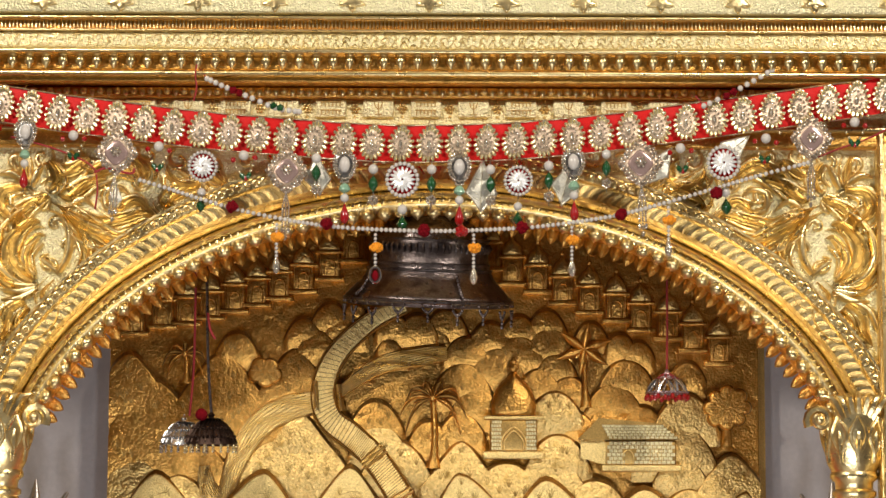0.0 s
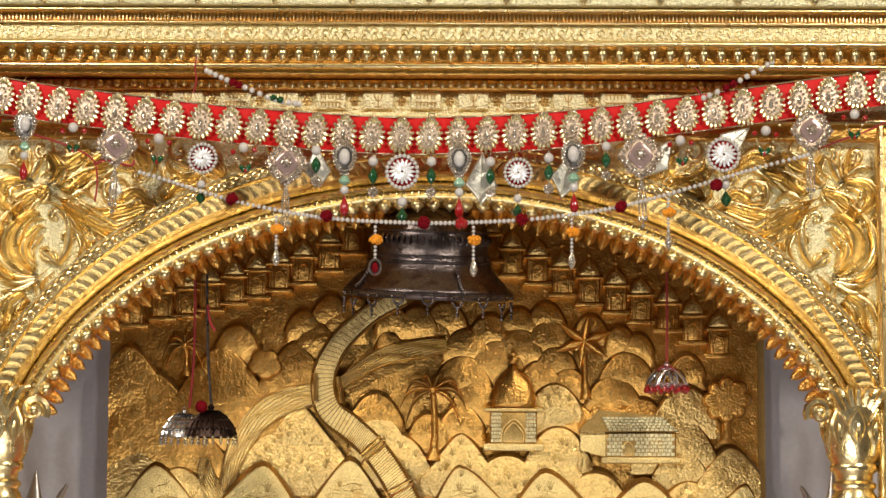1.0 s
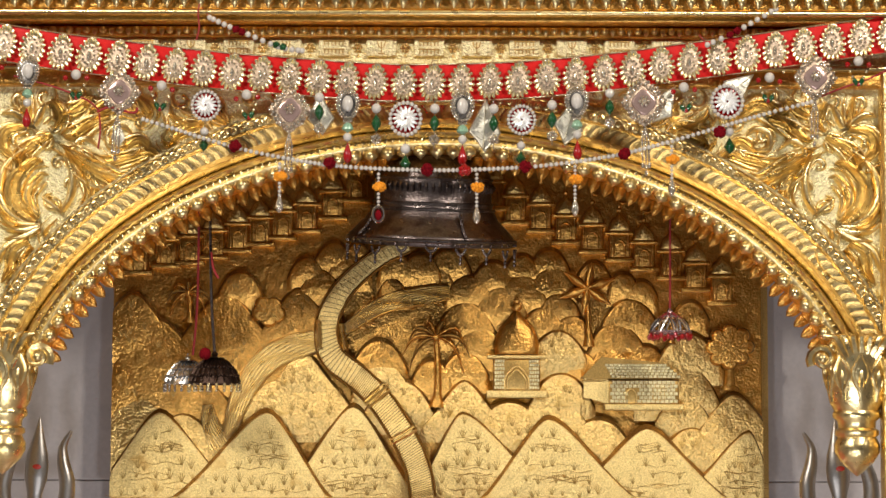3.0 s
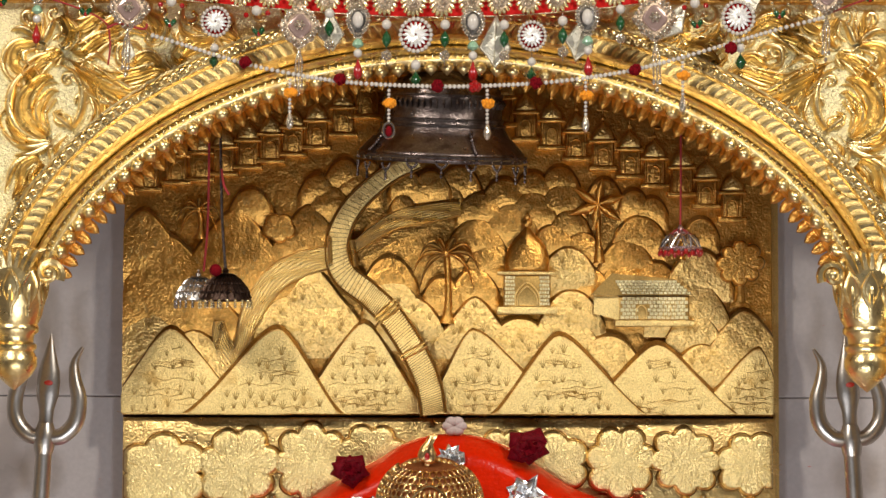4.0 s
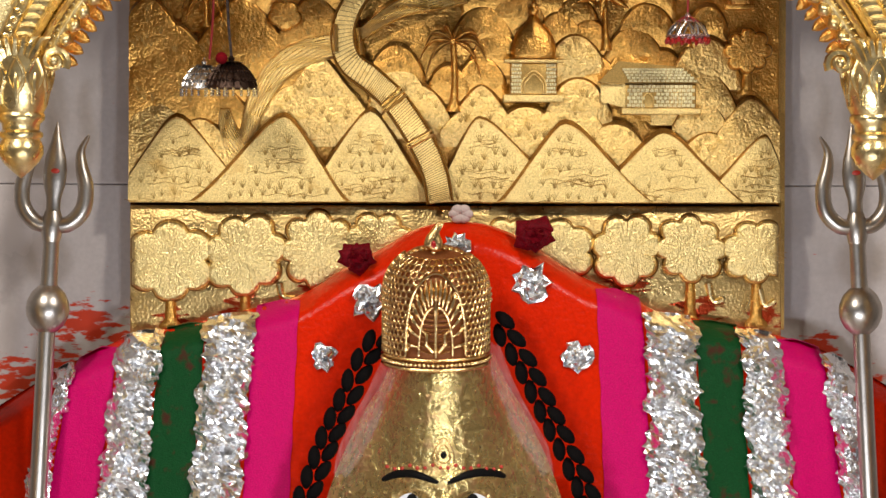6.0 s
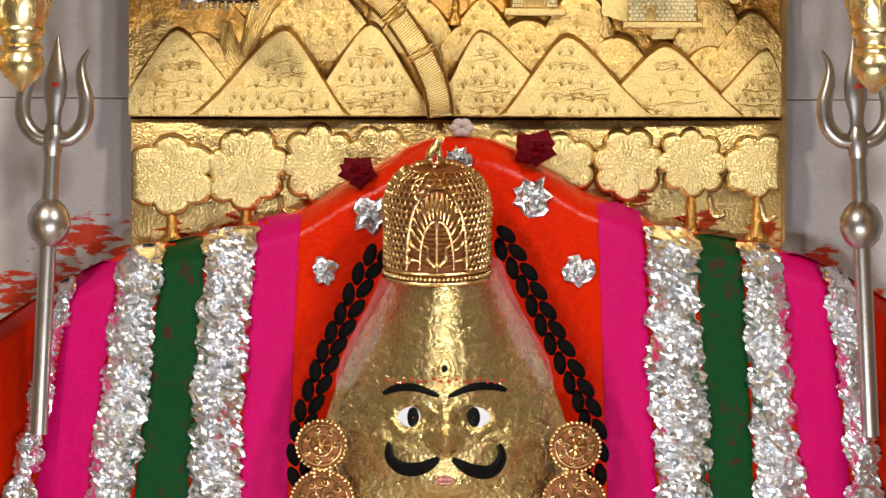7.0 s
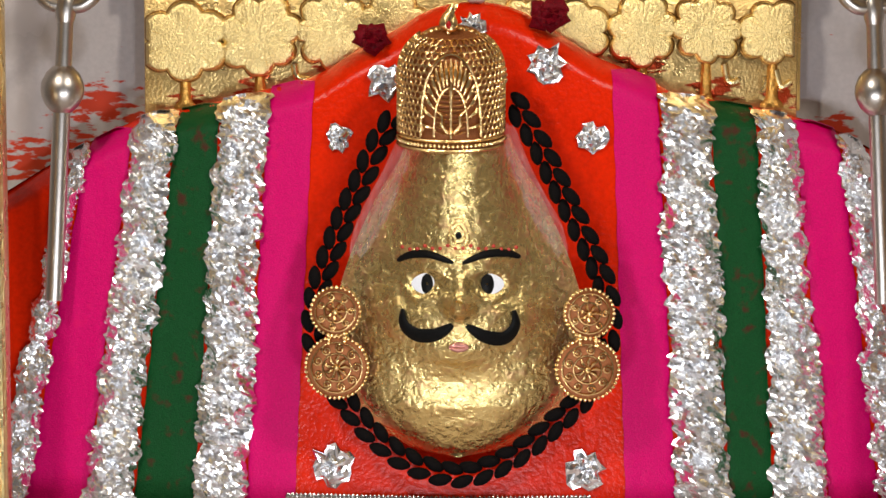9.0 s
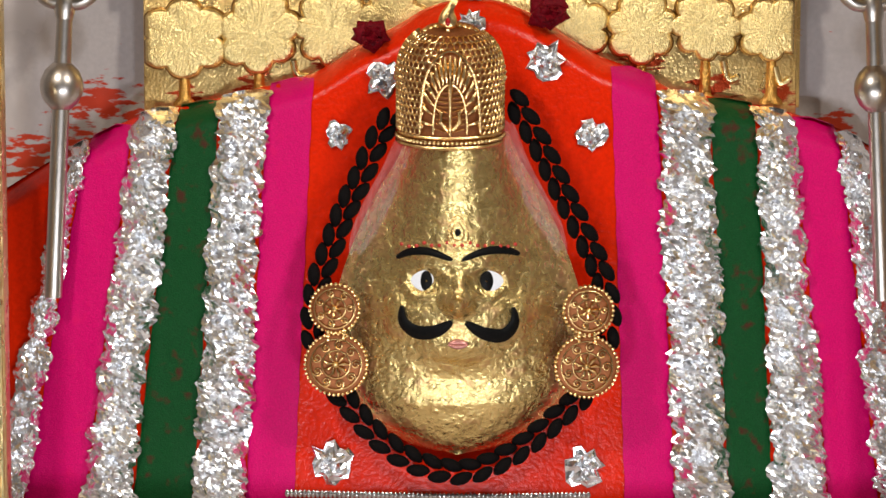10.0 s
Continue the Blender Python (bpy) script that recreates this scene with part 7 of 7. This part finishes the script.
part("pearl_chain", beads_along(STRING, 0.0063, 0.0034, 3.785), PEARL, string, kind="stuff")
part("end_loop", Geo().tube([(STRING[0][0], 3.785, STRING[0][1]), (STRING[0][0] - 0.02, 3.83, STRING[0][1] + 0.03), (STRING[0][0] - 0.03, 3.88, STRING[0][1] + 0.05)], 0.001, 5), SILVER, string)
part("end_loop", Geo().tube([(STRING[-1][0], 3.785, STRING[-1][1]), (STRING[-1][0] + 0.02, 3.83, STRING[-1][1] + 0.02), (STRING[-1][0] + 0.03, 3.88, STRING[-1][1] + 0.03)], 0.001, 5), SILVER, string)


def pompom(g, x, z, r, y, seed, sx=1.0, sz=1.0):
    random.seed(seed)
    g.ball((x, y, z), r * 0.8, 8, 6, sx, 1, sz)
    for k in range(26):
        a, b = random.uniform(0, 6.28), math.acos(random.uniform(-1, 1))
        g.ball((x + sx * r * 0.72 * math.sin(b) * math.cos(a), y + r * 0.72 * math.sin(b) * math.sin(a), z + sz * r * 0.72 * math.cos(b)), 0.36 * r, 5, 4)
    return g


for k, ((px, pz), m, word) in enumerate([((-0.286, 1.941), MAROON, "maroon"), ((-0.148, 1.917), MAROON, "maroon"), ((-0.005, 1.907), MAROON, "maroon"), ((0.139, 1.912), MAROON, "maroon"), ((0.284, 1.932), MAROON, "maroon"), ((0.424, 1.964), MAROON, "maroon"), ((0.050, 1.906), RED_STONE, "bright red")]):
    lone("pompom", pompom(Geo(), px, pz, 0.0095, 3.780, k), m, word + " velvet pompom threaded on the pearl string", "pompom", "pompoms")
for k, (px, pz) in enumerate([(-0.221, 1.921), (-0.076, 1.906), (0.068, 1.906), (0.212, 1.918), (0.354, 1.948)]):
    root = thing("pompom_drop", "orange pompom drop with crystal end below the pearls", "pendant", (px, 3.785, pz), "pompom drops")
    g = Geo()
    for j in range(9):
        if j not in (3, 4):
            g.ball((px, 3.785, pz - 0.005 - 0.0058 * j), 0.0027, 6, 4)
    part("pearl_strand", g, PEARL, root, kind="stuff")
    part("pompom", pompom(Geo(), px + 0.001, pz - 0.024, 0.0085, 3.783, 30 + k, 1.35, 0.85), MARIGOLD, root, "orange wool pompom")
    if k in (1,):
        part("ring_drop", Geo().tube([(px + 0.008 * math.sin(a), 3.783, pz - 0.064 + 0.011 * math.cos(a)) for a in (2 * math.pi * i / 20 for i in range(21))], 0.0022, 6), SILVER, root)
        part("stone", Geo().ball((px, 3.783, pz - 0.065), 0.0052, 8, 5, 0.9, 0.6, 1.5), MAROON, root, "dark red stone")
    else:
        part("crystal", Geo().lathe((px, 3.785, pz - 0.052), [(0.0008, 0), (0.004, -0.007), (0.0062, -0.016), (0.004, -0.023), (0.0006, -0.026)], 8), RHINE, root, "clear crystal drop")

# loose ends of pearls and red thread at the cornice
for k, pts in enumerate(([(-0.327, 2.135), (-0.299, 2.122), (-0.265, 2.108), (-0.223, 2.091), (-0.190, 2.086)], [(0.409, 2.097), (0.446, 2.114), (0.480, 2.133), (0.511, 2.151)])):
    line = spline(pts, 30)
    root = thing("pearl_end", "loose end of a pearl string tied at the cornice", "pearl string", (line[0][0], 3.80, line[0][1]), "loose pearl ends")
    g = Geo()
    g2 = Geo()
    for i in range(0, len(line), 9 if k else 8):
        t = i / len(line)
        if 0.28 < t < 0.45:
            pompom(g2, line[i][0], line[i][1], 0.006, 3.80, i)
        else:
            g.ball((line[i][0], 3.80, line[i][1]), 0.0045, 7, 5)
    part("pearl_chain", g, PEARL, root, kind="stuff")
    part("pompom", g2, MAROON, root)
    part("tie", Geo().tube([(line[0][0], 3.80, line[0][1]), (line[0][0] - 0.012, 3.805, line[0][1] + 0.016)], 0.001, 5), THREAD, root)
gx, gz = (-0.218, 2.091)
lone("green_pompom", pompom(pompom(Geo(), gx, gz, 0.0055, 3.798, 5), gx - 0.010, gz + 0.003, 0.0055, 3.798, 6), GREEN_STONE, "pair of green beads on the loose pearls", "bead")
thread([(p[0], 3.785, p[1]) for p in ((-0.341, 2.153), (-0.343, 2.139), (-0.341, 2.118), (-0.345, 2.099))], 0.0012, THREAD, "red thread tied to the cornice edge")
thread([(p[0], 3.79, p[1]) for p in ((-0.490, 1.992), (-0.472, 1.999), (-0.437, 1.991), (-0.431, 1.999))], 0.0018, THREAD, "red thread wound round the medallion")
thread([(p[0], 3.79, p[1]) for p in ((-0.487, 1.990), (-0.485, 1.965), (-0.488, 1.938))], 0.0014, THREAD, "hanging end of red thread below the medallion")
thread([(p[0], 3.80, p[1]) for p in ((-0.615, 2.047), (-0.556, 2.031), (-0.506, 2.011), (-0.487, 1.994))], 0.0014, THREAD, "red thread slung along the garland")
thread([(p[0], 3.80, p[1]) for p in ((0.679, 2.062), (0.647, 2.047), (0.605, 2.032), (0.571, 2.018))], 0.0014, THREAD, "red thread slung along the garland")
